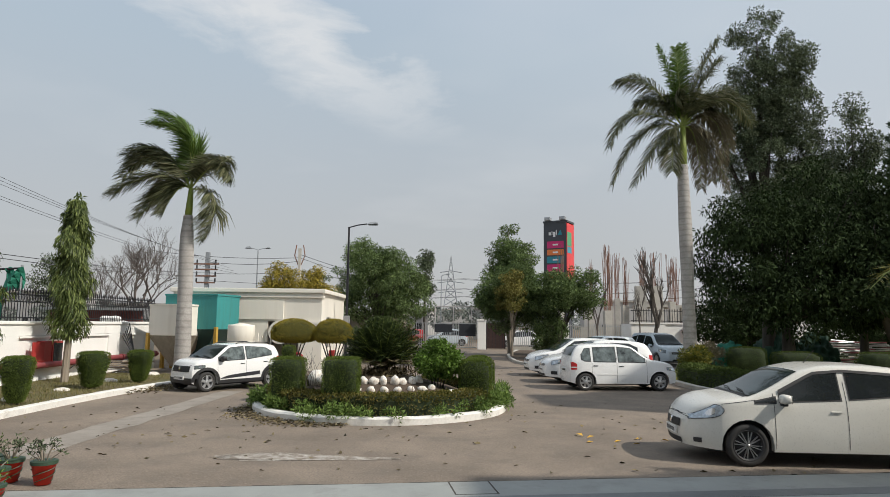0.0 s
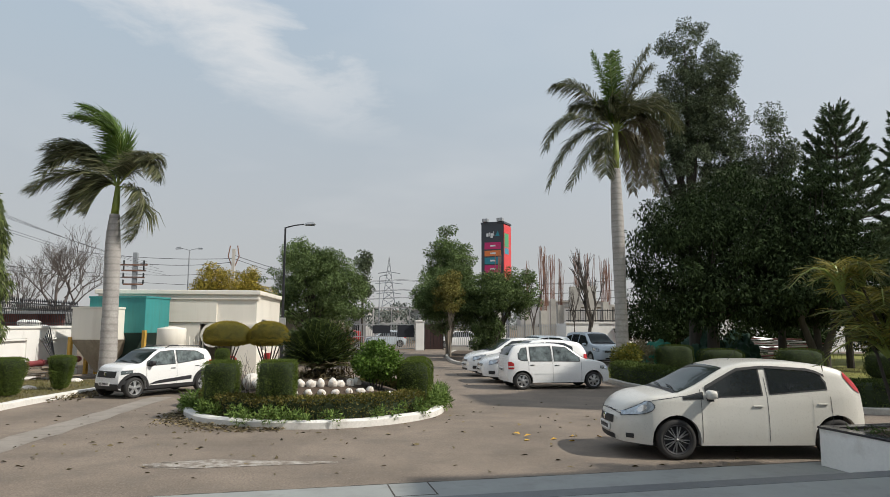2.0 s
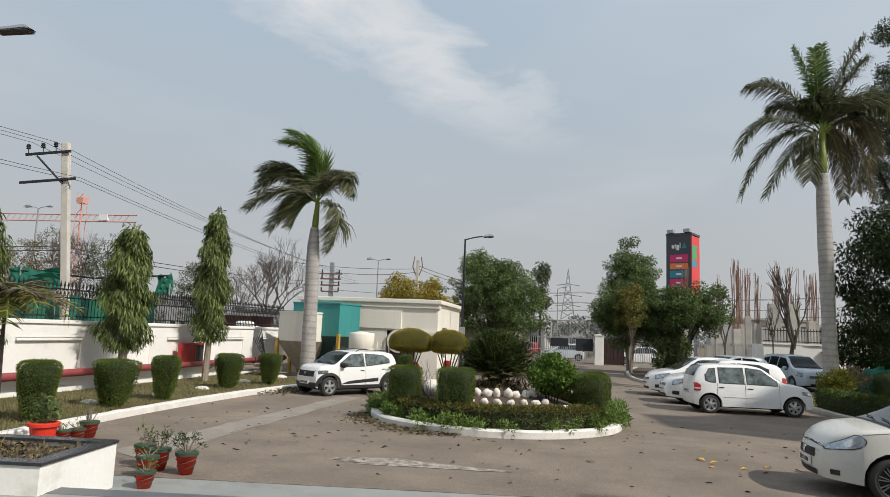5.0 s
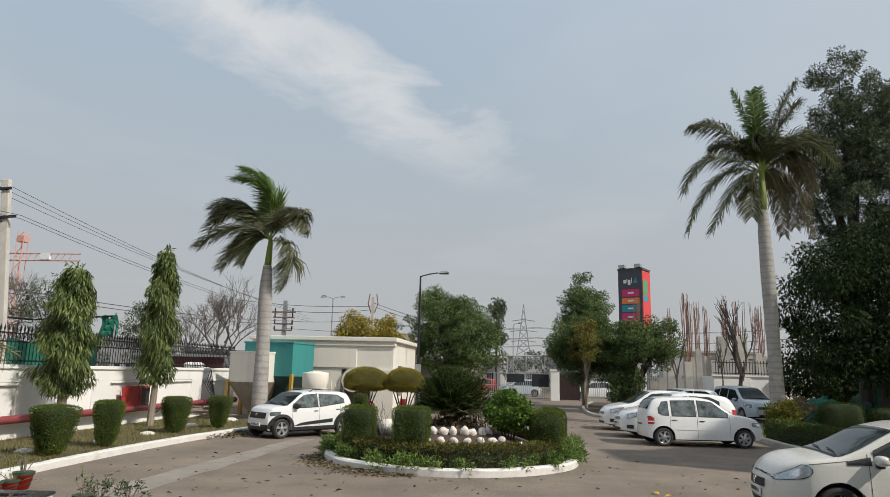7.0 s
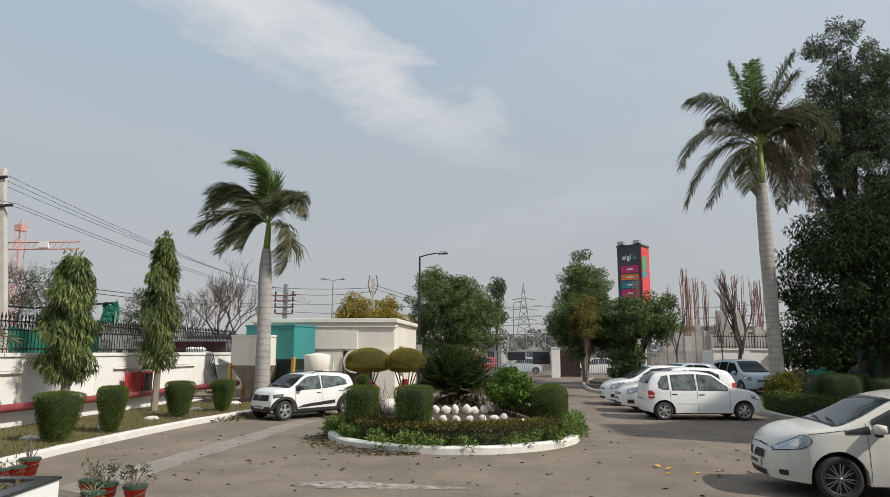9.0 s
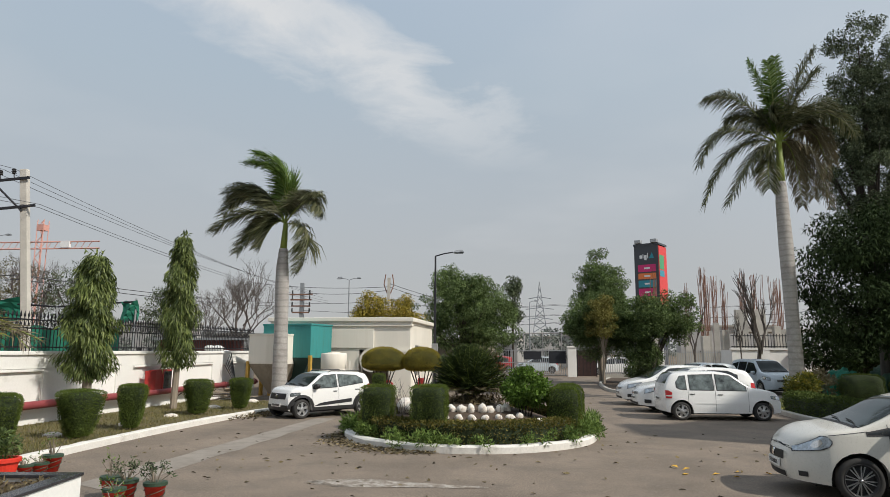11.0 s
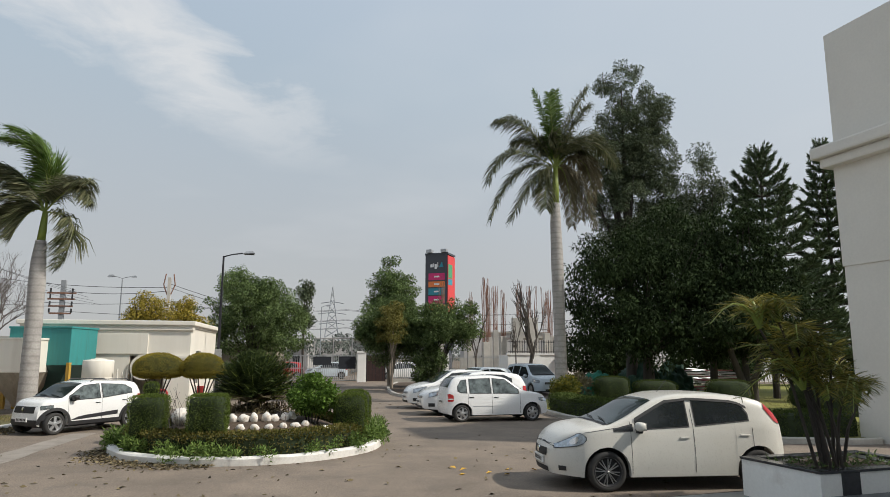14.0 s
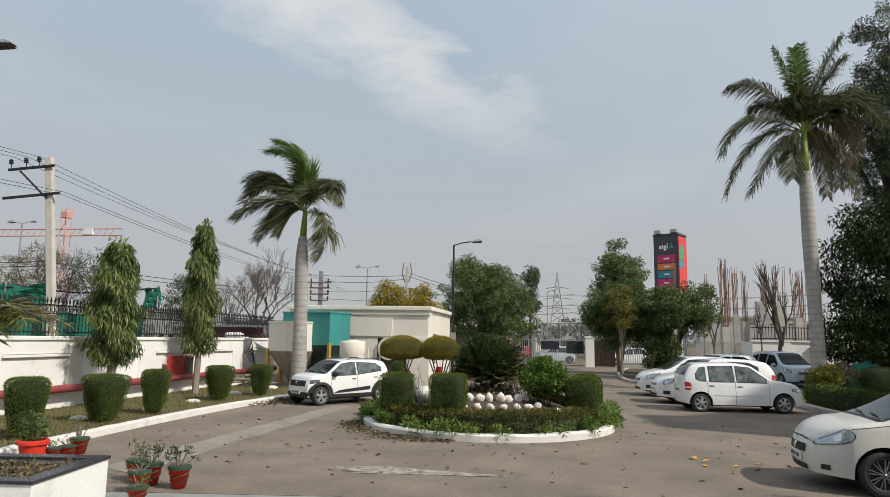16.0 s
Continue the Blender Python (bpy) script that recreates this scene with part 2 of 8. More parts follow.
young_leaf = mat("young_leaf", (0.185, 0.175, 0.050), 0.65, var=0.3, island=0.4, col2=(0.23, 0.21, 0.062), trans=0.3, scale=0.8, spec=0.15)
earth_dark = mat("joint_dirt", (0.060, 0.052, 0.044), 0.95, var=0.3, scale=4.0, fine=30)
olive_leaf = mat("olive_leaf", (0.26, 0.23, 0.034), 0.65, var=0.2, island=0.4, col2=(0.38, 0.29, 0.045), trans=0.25, scale=0.7, spec=0.3)
grey_leaf = mat("grey_green_leaf", (0.074, 0.100, 0.056), 0.7, var=0.25, island=0.5, col2=(0.115, 0.140, 0.080), trans=0.15, scale=0.7, spec=0.15)
ashoka_leaf = mat("ashoka_leaf", (0.070, 0.110, 0.024), 0.55, var=0.2, island=0.5, col2=(0.150, 0.180, 0.052), trans=0.2, scale=1.0, spec=0.35)
palm_leaf = mat("palm_leaf", (0.080, 0.104, 0.046), 0.6, var=0.2, island=0.4, col2=(0.175, 0.170, 0.092), trans=0.25, scale=0.8, spec=0.3)
palm_green = mat("young_palm_leaf", (0.10, 0.165, 0.028), 0.55, var=0.2, island=0.4, col2=(0.11, 0.18, 0.04), trans=0.3, scale=0.8, spec=0.3)
palm_dry = mat("dry_palm_leaf", (0.27, 0.225, 0.150), 0.75, var=0.2, island=0.4, col2=(0.12, 0.112, 0.062), trans=0.2, scale=0.8, spec=0.2)
areca_leaf = mat("areca_leaf", (0.085, 0.105, 0.024), 0.6, var=0.2, island=0.4, col2=(0.24, 0.20, 0.040), trans=0.3, scale=0.8, spec=0.3)
crownshaft = mat("crownshaft", (0.20, 0.25, 0.04), 0.5, var=0.15, scale=2, fine=15)
palm_trunk = mat("palm_trunk", (0.365, 0.345, 0.325), 0.85, var=0.15, scale=2.5, fine=20, bump=0.006, spots=((0.28, 0.255, 0.235), 3.0, 0.5, 0.75), bands=(1.3, 0.82))
bark = mat("bark", (0.055, 0.046, 0.038), 0.95, var=0.3, scale=3, fine=18, bump=0.02, streak=True)
pale_bark = mat("pale_bark", (0.25, 0.21, 0.165), 0.95, var=0.25, scale=3, fine=18, bump=0.015, streak=True)
bare_twig = mat("bare_twig", (0.115, 0.098, 0.088), 0.95, var=0.2)
dry_leaf = mat("dry_leaf", (0.105, 0.082, 0.042), 0.9, var=0.1, island=0.6, col2=(0.150, 0.118, 0.060))
yellow_leaf = mat("yellow_leaf", (0.62, 0.36, 0.04), 0.7, var=0.1, island=0.3)
stone_white = mat("whitewashed_stone", (0.74, 0.70, 0.64), 0.85, var=0.12, scale=3, fine=15, bump=0.012, spots=((0.40, 0.30, 0.22), 5.0, 0.52, 0.70))
net_green = mat("green_netting", (0.010, 0.15, 0.095), 0.8, var=0.2, scale=2, fine=30)
net_dark = mat("dark_green_netting", (0.008, 0.04, 0.02), 0.8, var=0.3, scale=2, fine=30, bump=0.02)
brick_far = mat("red_cloth", (0.16, 0.045, 0.035), 0.9, var=0.3, scale=1.5)
# far materials: the paling of distance haze is mixed into each colour
hazy_crane_red = mat("hazy_crane_red", (0.58, 0.30, 0.25), 0.6, var=0.1)
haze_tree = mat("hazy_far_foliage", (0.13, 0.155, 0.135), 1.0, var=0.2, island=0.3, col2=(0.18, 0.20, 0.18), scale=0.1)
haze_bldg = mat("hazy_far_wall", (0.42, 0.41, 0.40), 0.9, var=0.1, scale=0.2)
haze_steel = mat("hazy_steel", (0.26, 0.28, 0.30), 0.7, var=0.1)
wire_m = mat("wire", (0.05, 0.05, 0.055), 0.6, var=0.1)
car_white = mat("car_paint_white", (0.80, 0.80, 0.79), 0.28, var=0.02, scale=1.5, coat=0.6)
car_cream = mat("car_paint_dusty_white", (0.63, 0.61, 0.555), 0.32, var=0.03, scale=1.5, coat=0.5)
car_blue = mat("car_paint_pale_blue", (0.58, 0.65, 0.70), 0.28, var=0.03, coat=0.6)
car_red = mat("car_paint_red", (0.45, 0.03, 0.03), 0.28, var=0.03, coat=0.6)
glass_m = mat("tinted_glass", (0.020, 0.024, 0.026), 0.05, var=0.05, spec=0.8)
# opaque: light seen through the panes is painted as pale and dark blotches
glass_light = mat("pale_car_glass", (0.10, 0.12, 0.12), 0.05, var=0.8, grain=0.02, scale=4.5, spec=0.5)
tyre_m = mat("tyre_rubber", (0.032, 0.031, 0.03), 0.85, var=0.2, fine=30)
black_plastic = mat("black_plastic", (0.022, 0.022, 0.024), 0.55, var=0.15)
alloy = mat("alloy", (0.50, 0.50, 0.50), 0.35, 0.85, var=0.06)
chrome = mat("chrome", (0.7, 0.7, 0.7), 0.12, 1.0, var=0.02)
lamp_glass = mat("headlamp_lens", (0.46, 0.52, 0.58), 0.08, 0.55, var=0.35, scale=11, spec=0.9)
windscreen_m = mat("windscreen_glass", (0.022, 0.032, 0.031), 0.05, var=0.4, grain=0.02, scale=2.0, spec=0.17)
tail_red = mat("tail_lamp_red", (0.45, 0.02, 0.02), 0.15, var=0.1, spec=0.8)
plate_white = mat("plate_white", (0.72, 0.72, 0.70), 0.5, var=0.03)
ink = mat("ink", (0.02, 0.02, 0.025), 0.6, var=0.05)
sign_dark = mat("sign_panel_dark", (0.055, 0.062, 0.075), 0.5, var=0.06, scale=0.6)
sign_red = mat("sign_red", (0.62, 0.05, 0.05), 0.5, var=0.06)
sign_green = mat("sign_green", (0.06, 0.30, 0.14), 0.5, var=0.06)
sign_pink = mat("sign_magenta", (0.62, 0.03, 0.17), 0.5, var=0.06)
sign_orange = mat("sign_orange", (0.80, 0.22, 0.06), 0.5, var=0.06)
sign_blue = mat("sign_blue", (0.04, 0.17, 0.38), 0.5, var=0.06)
sign_teal = mat("sign_teal", (0.03, 0.26, 0.34), 0.5, var=0.06)
sign_white = mat("sign_white", (0.8, 0.8, 0.8), 0.5, var=0.03)

# ---- mesh helpers ----
I4 = Matrix.Identity(4)


def part(name, bm, material, parent=None, label="", smooth=False):
    """Links a bmesh as one mesh object; with a parent it is that thing's part."""
    me = bpy.data.meshes.new(name)
    bm.to_mesh(me)
    bm.free()
    return link(name, me, material, parent, label, smooth)


def link(name, me, material, parent=None, label="", smooth=False):
    if material and not me.materials:
        me.materials.append(material)
    if smooth:
        me.polygons.foreach_set("use_smooth", [True] * len(me.polygons))
    ob = new(name, me)
    if parent:
        ob.parent = parent
    if label:
        tagged(ob, label)
    return ob


def thing(name, m, label, category, group="", kind=""):
    """An empty at the base of a thing, for its parts."""
    ob = new(name)
    ob.matrix_world = m
    ob.empty_display_size = 0.2
    return tagged(ob, label, category, group, kind)


def mesh_from(name, verts, faces):
    me = bpy.data.meshes.new(name)
    verts = np.asarray(verts, dtype=np.float32).reshape(-1, 3)
    faces = np.asarray(faces, dtype=np.int32)
    k = faces.shape[1]
    me.vertices.add(len(verts))
    me.vertices.foreach_set("co", verts.ravel())
    me.loops.add(faces.size)
    me.loops.foreach_set("vertex_index", faces.ravel())
    me.polygons.add(len(faces))
    me.polygons.foreach_set("loop_start", np.arange(0, faces.size, k, dtype=np.int32))
    me.update(calc_edges=True)
    return me


def box(bm, x0, y0, z0, x1, y1, z1, m=I4, bevel=0.0):
    r = bmesh.ops.create_cube(bm, size=1.0)
    t = m @ Matrix.Translation(((x0 + x1) / 2, (y0 + y1) / 2, (z0 + z1) / 2)) @ Matrix.Diagonal((abs(x1 - x0), abs(y1 - y0), abs(z1 - z0), 1))
    bmesh.ops.transform(bm, matrix=t, verts=r["verts"])
    if bevel:
        es = list({e for v in r["verts"] for e in v.link_edges})
        bmesh.ops.bevel(bm, geom=es, offset=bevel, segments=2, affect="EDGES", profile=0.6)
    return bm


def newbox(*a, **k):
    return box(bmesh.new(), *a, **k)


def tube(bm, pts, radii, seg=8, cap=True):
    """A tube along points, with a radius at each."""
    pts = [Vector(p) for p in pts]
    if isinstance(radii, (int, float)):
        radii = [radii] * len(pts)
    rings, side = [], None
    for i, p in enumerate(pts):
        d = (pts[min(i + 1, len(pts) - 1)] - pts[max(i - 1, 0)]).normalized()
        if side is None:
            side = d.cross(Vector((0, 0, 1)) if abs(d.z) < 0.9 else Vector((1, 0, 0))).normalized()
        side = (side - d * side.dot(d)).normalized()
        up = d.cross(side)
        rings.append([bm.verts.new(p + (side * math.cos(2 * math.pi * k / seg) + up * math.sin(2 * math.pi * k / seg)) * radii[i]) for k in range(seg)])
    for a, b in zip(rings, rings[1:]):
        for k in range(seg):
            bm.faces.new((a[k], a[(k + 1) % seg], b[(k + 1) % seg], b[k]))
    if cap:
        bm.faces.new(list(reversed(rings[0])))
        bm.faces.new(rings[-1])
    return bm


def newtube(*a, **k):
    return tube(bmesh.new(), *a, **k)


def lathe(bm, profile, seg=24, m=I4, axis="z", close=False):
    """Turns a profile of (radius, height) about an axis."""
    rings = []
    for r, h in profile:
        ring = []
        for k in range(seg):
            a = 2 * math.pi * k / seg
            p = Vector((r * math.cos(a), r * math.sin(a), h))
            if axis == "y":
                p = Vector((p.x, h, p.y))
            ring.append(bm.verts.new(m @ p))
        rings.append(ring)
    pairs = list(zip(rings, rings[1:])) + ([(rings[-1], rings[0])] if close else [])
    for a, b in pairs:
        for k in range(seg):
            f = (a[k], a[(k + 1) % seg], b[(k + 1) % seg], b[k])
            bm.faces.new(f if axis == "z" else f[::-1])
    if not close:
        for ring, flip in ((rings[0], True), (rings[-1], False)):
            if profile[0 if flip else -1][0] > 1e-4:
                bm.faces.new(ring[::-1] if flip == (axis == "z") else ring)
    return bm


def prism(bm, outline, z0, z1, m=I4):
    """An upright prism on an outline of (x, y), counter-clockwise."""
    lo = [bm.verts.new(m @ Vector((x, y, z0))) for x, y in outline]
    hi = [bm.verts.new(m @ Vector((x, y, z1))) for x, y in outline]
    n = len(lo)
    for k in range(n):
        bm.faces.new((lo[k], lo[(k + 1) % n], hi[(k + 1) % n], hi[k]))
    bm.faces.new(hi)
    bm.faces.new(lo[::-1])
    return bm


def leaf_mesh(name, pos, dirs, length, width, rng, fold=0.25, normal=None, spread=0.35):
    """Leaves: at each place a small folded blade of four corners, along its way."""
    n = len(pos)
    pos, dirs = np.asarray(pos, float), np.asarray(dirs, float)
    dirs = dirs / (np.linalg.norm(dirs, axis=1, keepdims=True) + 1e-9)
    rnd = rng.normal(size=(n, 3)) if normal is None else np.asarray(normal, float) + rng.normal(size=(n, 3)) * spread
    side = np.cross(dirs, rnd)
    side /= np.linalg.norm(side, axis=1, keepdims=True) + 1e-9
    up = np.cross(side, dirs)
    ln = (length * (0.65 + 0.7 * rng.random(n)))[:, None]
    wd = (width * (0.7 + 0.6 * rng.random(n)))[:, None]
    a = pos
    b = pos + dirs * ln * 0.5 + side * wd * 0.5 + up * wd * fold
    c = pos + dirs * ln - up * ln * 0.12
    d = pos + dirs * ln * 0.5 - side * wd * 0.5 + up * wd * fold
    verts = np.stack([a, b, c, d], 1).reshape(-1, 3)
    faces = np.arange(4 * n).reshape(-1, 4)
    return mesh_from(name, verts, faces)


def sphere_dirs(n, rng):
    v = rng.normal(size=(n, 3))
    return v / np.linalg.norm(v, axis=1, keepdims=True)

# ---- setting: ground, road, kerbs, walls ----
def sheet(name, pts, z, material, label, category):
    bm = bmesh.new()
    bm.faces.new([bm.verts.new((x, y, z)) for x, y in pts])
    ob = part(name, bm, material)
    return tagged(ob, label, category, kind="structure")


sheet("ground", [(-1500, -1500), (1500, -1500), (1500, 1500), (-1500, 1500)], -0.03, earth, "dusty bare earth reaching to the horizon", "ground")
sheet("road", [(-9.2, 6.0), (60, 6.0), (60, 53.6), (-12.5, 53.6), (-12.5, 24.0), (-9.2, 24.0)], 0.0, asphalt, "worn dusty grey-brown asphalt drive", "road")
sheet("outer_road", [(-80, 57), (90, 57), (90, 72), (-80, 72)], 0.0, asphalt, "asphalt public road beyond the gate", "road")
strip_rng = random.Random(33)
strip_l = [(-6.95 + 0.02 * k + strip_rng.uniform(-0.05, 0.05), 9.5 + 0.5 * k) for k in range(21)]
strip_r = [(-6.15 + 0.01 * k + strip_rng.uniform(-0.05, 0.05), 9.1 + 0.52 * k) for k in range(21)]
sheet("worn_strip", strip_r + strip_l[::-1], 0.005, pale_strip, "pale concrete trench cover strip across the drive", "pavement")

P_TURN = 8.0
porch = pose(0, 8.75, 0, 0, 0, P_TURN)


def porch_sheet(name, x0, x1, y0, y1, z0, z1, material, label, category):
    bm = newbox(x0, y0, z0, x1, y1, z1, m=porch)
    return tagged(part(name, bm, material), label, category, kind="structure")


porch_sheet("apron", -8.6, 16.0, -1.6, 0.06, -0.2, 0.012, apron_m, "pale concrete apron strip before the porch", "pavement")
porch_sheet("granite_band", -9.0, 16.0, -1.87, -1.6, -0.2, 0.253, granite_band, "dark grey granite band along the porch edge", "pavement")
porch_sheet("porch_floor", -9.0, 16.0, -14.0, -1.87, -0.2, 0.25, apron_m, "pale stone porch floor", "floor")


def ribbon(name, pts, width, z0, z1, material, label, category, bevel=0.02, jitter=0.0, seed=1):
    """A kerb along points: a strip with a rounded top, cut into short lengths."""
    rng = random.Random(seed)
    bm = bmesh.new()
    rows = []
    pts = [Vector((x, y, 0)) for x, y in pts]
    for i, p in enumerate(pts):
        d = (pts[min(i + 1, len(pts) - 1)] - pts[max(i - 1, 0)]).normalized()
        s = Vector((-d.y, d.x, 0)) * width / 2
        j = Vector((rng.uniform(-jitter, jitter), rng.uniform(-jitter, jitter), 0))
        zt = z1 + rng.uniform(-jitter, jitter)
        b = 1 - 2 * bevel / width
        rows.append([bm.verts.new(q + j) for q in (p + s + Vector((0, 0, z0)), p + s + Vector((0, 0, zt - bevel)), p + s * b + Vector((0, 0, zt)),
                                                     p - s * b + Vector((0, 0, zt)), p - s + Vector((0, 0, zt - bevel)), p - s + Vector((0, 0, z0)))])
    for a, c in zip(rows, rows[1:]):
        for k in range(5):
            bm.faces.new((a[k], a[k + 1], c[k + 1], c[k])[::-1])
    bm.faces.new(rows[0]), bm.faces.new(rows[-1][::-1])
    bmesh.ops.recalc_face_normals(bm, faces=bm.faces[:])
    return tagged(part(name, bm, material), label, category, kind="structure")


def smooth_line(pts, step=0.35):
    """Points at even steps on a smooth line through the given ones."""
    out = []
    n = len(pts)
    for i in range(n - 1):
        p0, p1, p2, p3 = (Vector(pts[max(0, min(n - 1, i + k))]) for k in (-1, 0, 1, 2))
        m = max(2, int((p2 - p1).length / step))
        for k in range(m):
            t = k / m
            out.append(0.5 * ((2 * p1) + (p2 - p0) * t + (2 * p0 - 5 * p1 + 4 * p2 - p3) * t * t + (3 * p1 - p0 - 3 * p2 + p3) * t ** 3))
    out.append(Vector(pts[-1]))
    return [(p.x, p.y) for p in out]


left_line = smooth_line([(-8.7, 4.0), (-8.95, 9.0), (-9.15, 13.0), (-9.15, 16.5), (-8.9, 19.5), (-8.45, 22.0), (-8.0, 24.2)])
ribbon("kerb_west", left_line, 0.20, -0.1, 0.15, white_kerb, "whitewashed concrete kerb along the planted verge", "kerb", jitter=0.006)
bm = bmesh.new()
vin = [bm.verts.new((x - 0.08, y, 0.10)) for x, y in left_line]
vout = [bm.verts.new((-12.85, y, 0.12)) for x, y in left_line]
for k in range(len(vin) - 1):
    bm.faces.new((vin[k], vin[k + 1], vout[k + 1], vout[k]))
tagged(part("verge", bm, grass_base), "patchy dry grass verge beside the wall", "grass", kind="structure")

right_line = smooth_line([(8.3, 27.5), (8.1, 24.0), (8.15, 21.0), (8.9, 18.0), (10.6, 15.3), (12.2, 14.6), (13.4, 14.45)])
ribbon("kerb_east", right_line, 0.20, -0.1, 0.14, concrete, "grey concrete kerb round the planted garden", "kerb", jitter=0.006, seed=2)
bm = bmesh.new()
bm.faces.new([bm.verts.new((x, y, 0.09)) for x, y in right_line] + [bm.verts.new((x, y, 0.09)) for x, y in ((60, 14.4), (60, 45), (14, 45), (12.5, 32), (8.3, 29))])
bmesh.ops.recalc_face_normals(bm, faces=bm.faces[:])
tagged(part("garden_lawn", bm, lawn_m), "sunny yellow-green garden lawn under trees", "lawn", kind="structure")
median = smooth_line([(4.2, 33.2), (3.7, 36), (3.9, 42), (4.6, 47), (5.4, 51)])
ribbon("kerb_drive", median, 0.18, -0.1, 0.14, concrete, "low concrete kerb beside the drive", "kerb", seed=3)
bm = bmesh.new()
bm.faces.new([bm.verts.new((x, y, 0.08)) for x, y in median] + [bm.verts.new((x, y, 0.08)) for x, y in ((12, 51), (12, 34), (8, 33.2))])
bmesh.ops.recalc_face_normals(bm, faces=bm.faces[:])
tagged(part("tree_bed", bm, soil), "bare soil bed under the drive trees", "ground", kind="structure")

# island
ISL = Vector((-1.63, 16.45, 0))
ISL_R = 3.02
bm = lathe(bmesh.new(), [(ISL_R, -0.1), (ISL_R + 0.01, 0.13), (ISL_R - 0.03, 0.165), (ISL_R - 0.17, 0.165), (ISL_R - 0.2, 0.13), (ISL_R - 0.2, -0.1)], 96, Matrix.Translation(ISL), close=True)
for v in bm.verts:
    v.co += Vector((noise.noise(v.co * 1.3), noise.noise(v.co * 1.3 + Vector((9, 0, 0))), noise.noise(v.co * 1.7 + Vector((0, 9, 0))))) * 0.018
tagged(part("kerb_island", bm, white_kerb, smooth=False), "whitewashed round kerb of the planted island", "kerb", kind="structure")


def mound_z(x, y):
    r = math.hypot(x - ISL.x, y - ISL.y)
    return 0.13 + 0.62 * (1 - min(max((r - 0.7) / 1.75, 0), 1)) ** 0.62


bm = bmesh.new()
prev = None
for r in (ISL_R - 0.15, 2.5, 2.2, 1.9, 1.6, 1.3, 1.0, 0.6, 0.05):
    ring = []
    for k in range(48):
        a = 2 * math.pi * k / 48
        x, y = ISL.x + r * math.cos(a), ISL.y + r * math.sin(a)
        ring.append(bm.verts.new((x, y, mound_z(x, y) + 0.03 * noise.noise((x * 2, y * 2, 0)))))
    if prev:
        for k in range(48):
            bm.faces.new((prev[k], prev[(k + 1) % 48], ring[(k + 1) % 48], ring[k]))
    prev = ring
tagged(part("island_mound", bm, soil, smooth=True), "earth mound inside the round island", "ground", kind="structure")

# lime streak on the asphalt
rng = random.Random(5)
bm = bmesh.new()
for q in range(24):
    v = q / 23
    x0, x1 = -3.75 + 0.9 * abs(v - 0.4) + rng.uniform(0, 0.5), -0.45 - 1.3 * abs(v - 0.35) - rng.uniform(0, 0.5)
    y0, y1 = 9.98 + 0.62 * v, 10.20 + 0.18 * v
    top, bot = [], []
    for k in range(13):
        u = k / 12
        x, y = x0 + (x1 - x0) * u, y0 + (y1 - y0) * u
        w = (0.012 + 0.020 * math.sin(math.pi * u) ** 0.5) * rng.uniform(0.4, 1.2)
        top.append(bm.verts.new((x, y + w, 0.006 + 0.0001 * q)))
        bot.append(bm.verts.new((x, y - w, 0.006 + 0.0001 * q)))
    for k in range(12):
        bm.faces.new((bot[k], bot[k + 1], top[k + 1], top[k]))
tagged(part("lime_streak", bm, lime), "faded white lime streak brushed over the asphalt", "paint mark", kind="structure")

# broken joint between apron and asphalt, and a lifted slab's seams
bm = bmesh.new()
top, bot = [], []
for k in range(200):
    x = -8.6 + 24.6 * k / 199
    top.append(bm.verts.new(porch @ Vector((x, 0.085 + rng.uniform(0.0, 0.05), 0.007))))
    bot.append(bm.verts.new(porch @ Vector((x, 0.064, 0.007))))
for k in range(199):
    bm.faces.new((bot[k], bot[k + 1], top[k + 1], top[k]))
tagged(part("apron_joint", bm, earth_dark), "dark broken joint along the apron's edge", "joint", kind="structure")
for x0, x1, y0, y1 in ((-0.02, 0.0, -0.55, 0.05), (0.50, 0.52, -0.55, 0.05), (-0.02, 0.52, -0.57, -0.55)):
    porch_sheet("slab_seam", x0, x1, y0, y1, 0.0, 0.0135, earth_dark, "thin dark seam of a slab in the apron", "joint")

# west wall with panels, coping and fence
WX, WZ, WY0, WY1 = -12.8, 1.86, 2.0, 29.0
wall = newbox(WX - 0.2, WY0, -0.1, WX, WY1, WZ)
wall_ob = tagged(part("wall_west", wall, white_wall), "white plastered boundary wall with recessed panels", "wall", kind="structure")
part("coping", newbox(WX - 0.26, WY0, WZ, WX + 0.10, WY1, WZ + 0.10, bevel=0.015), white_wall, wall_ob)
part("top_band", newbox(WX + 0.002, WY0, WZ - 0.34, WX + 0.05, WY1, WZ - 0.002), white_wall, wall_ob)
part("plinth", newbox(WX + 0.002, WY0, -0.1, WX + 0.05, WY1, 0.5), white_wall, wall_ob)
bay = 3.05
for k in range(9):
    y = 4.05 + k * bay
    part("pilaster", newbox(WX + 0.002, y - 0.42, 0.503, WX + 0.05, y + 0.42, WZ - 0.343), white_wall, wall_ob)
    if k:
        part("panel_ledge", newbox(WX + 0.002, y - bay + 0.44, WZ - 0.42, WX + 0.085, y - 0.44, WZ - 0.36, bevel=0.01), white_wall, wall_ob)
fence = thing("spiked_fence", pose(WX - 0.06, 0, WZ + 0.10), "black iron spiked fence on the boundary wall", "fence")
bar = newtube([(0, 0, 0), (0, 0, 0.86)], 0.012, 6)
tube(bar, [(0, 0, 0.86), (0, 0, 0.90), (0, 0, 1.02)], [0.012, 0.03, 0.002], 6)
bar_ob = part("fence_bar", bar, black_iron, fence)
y = 8.1
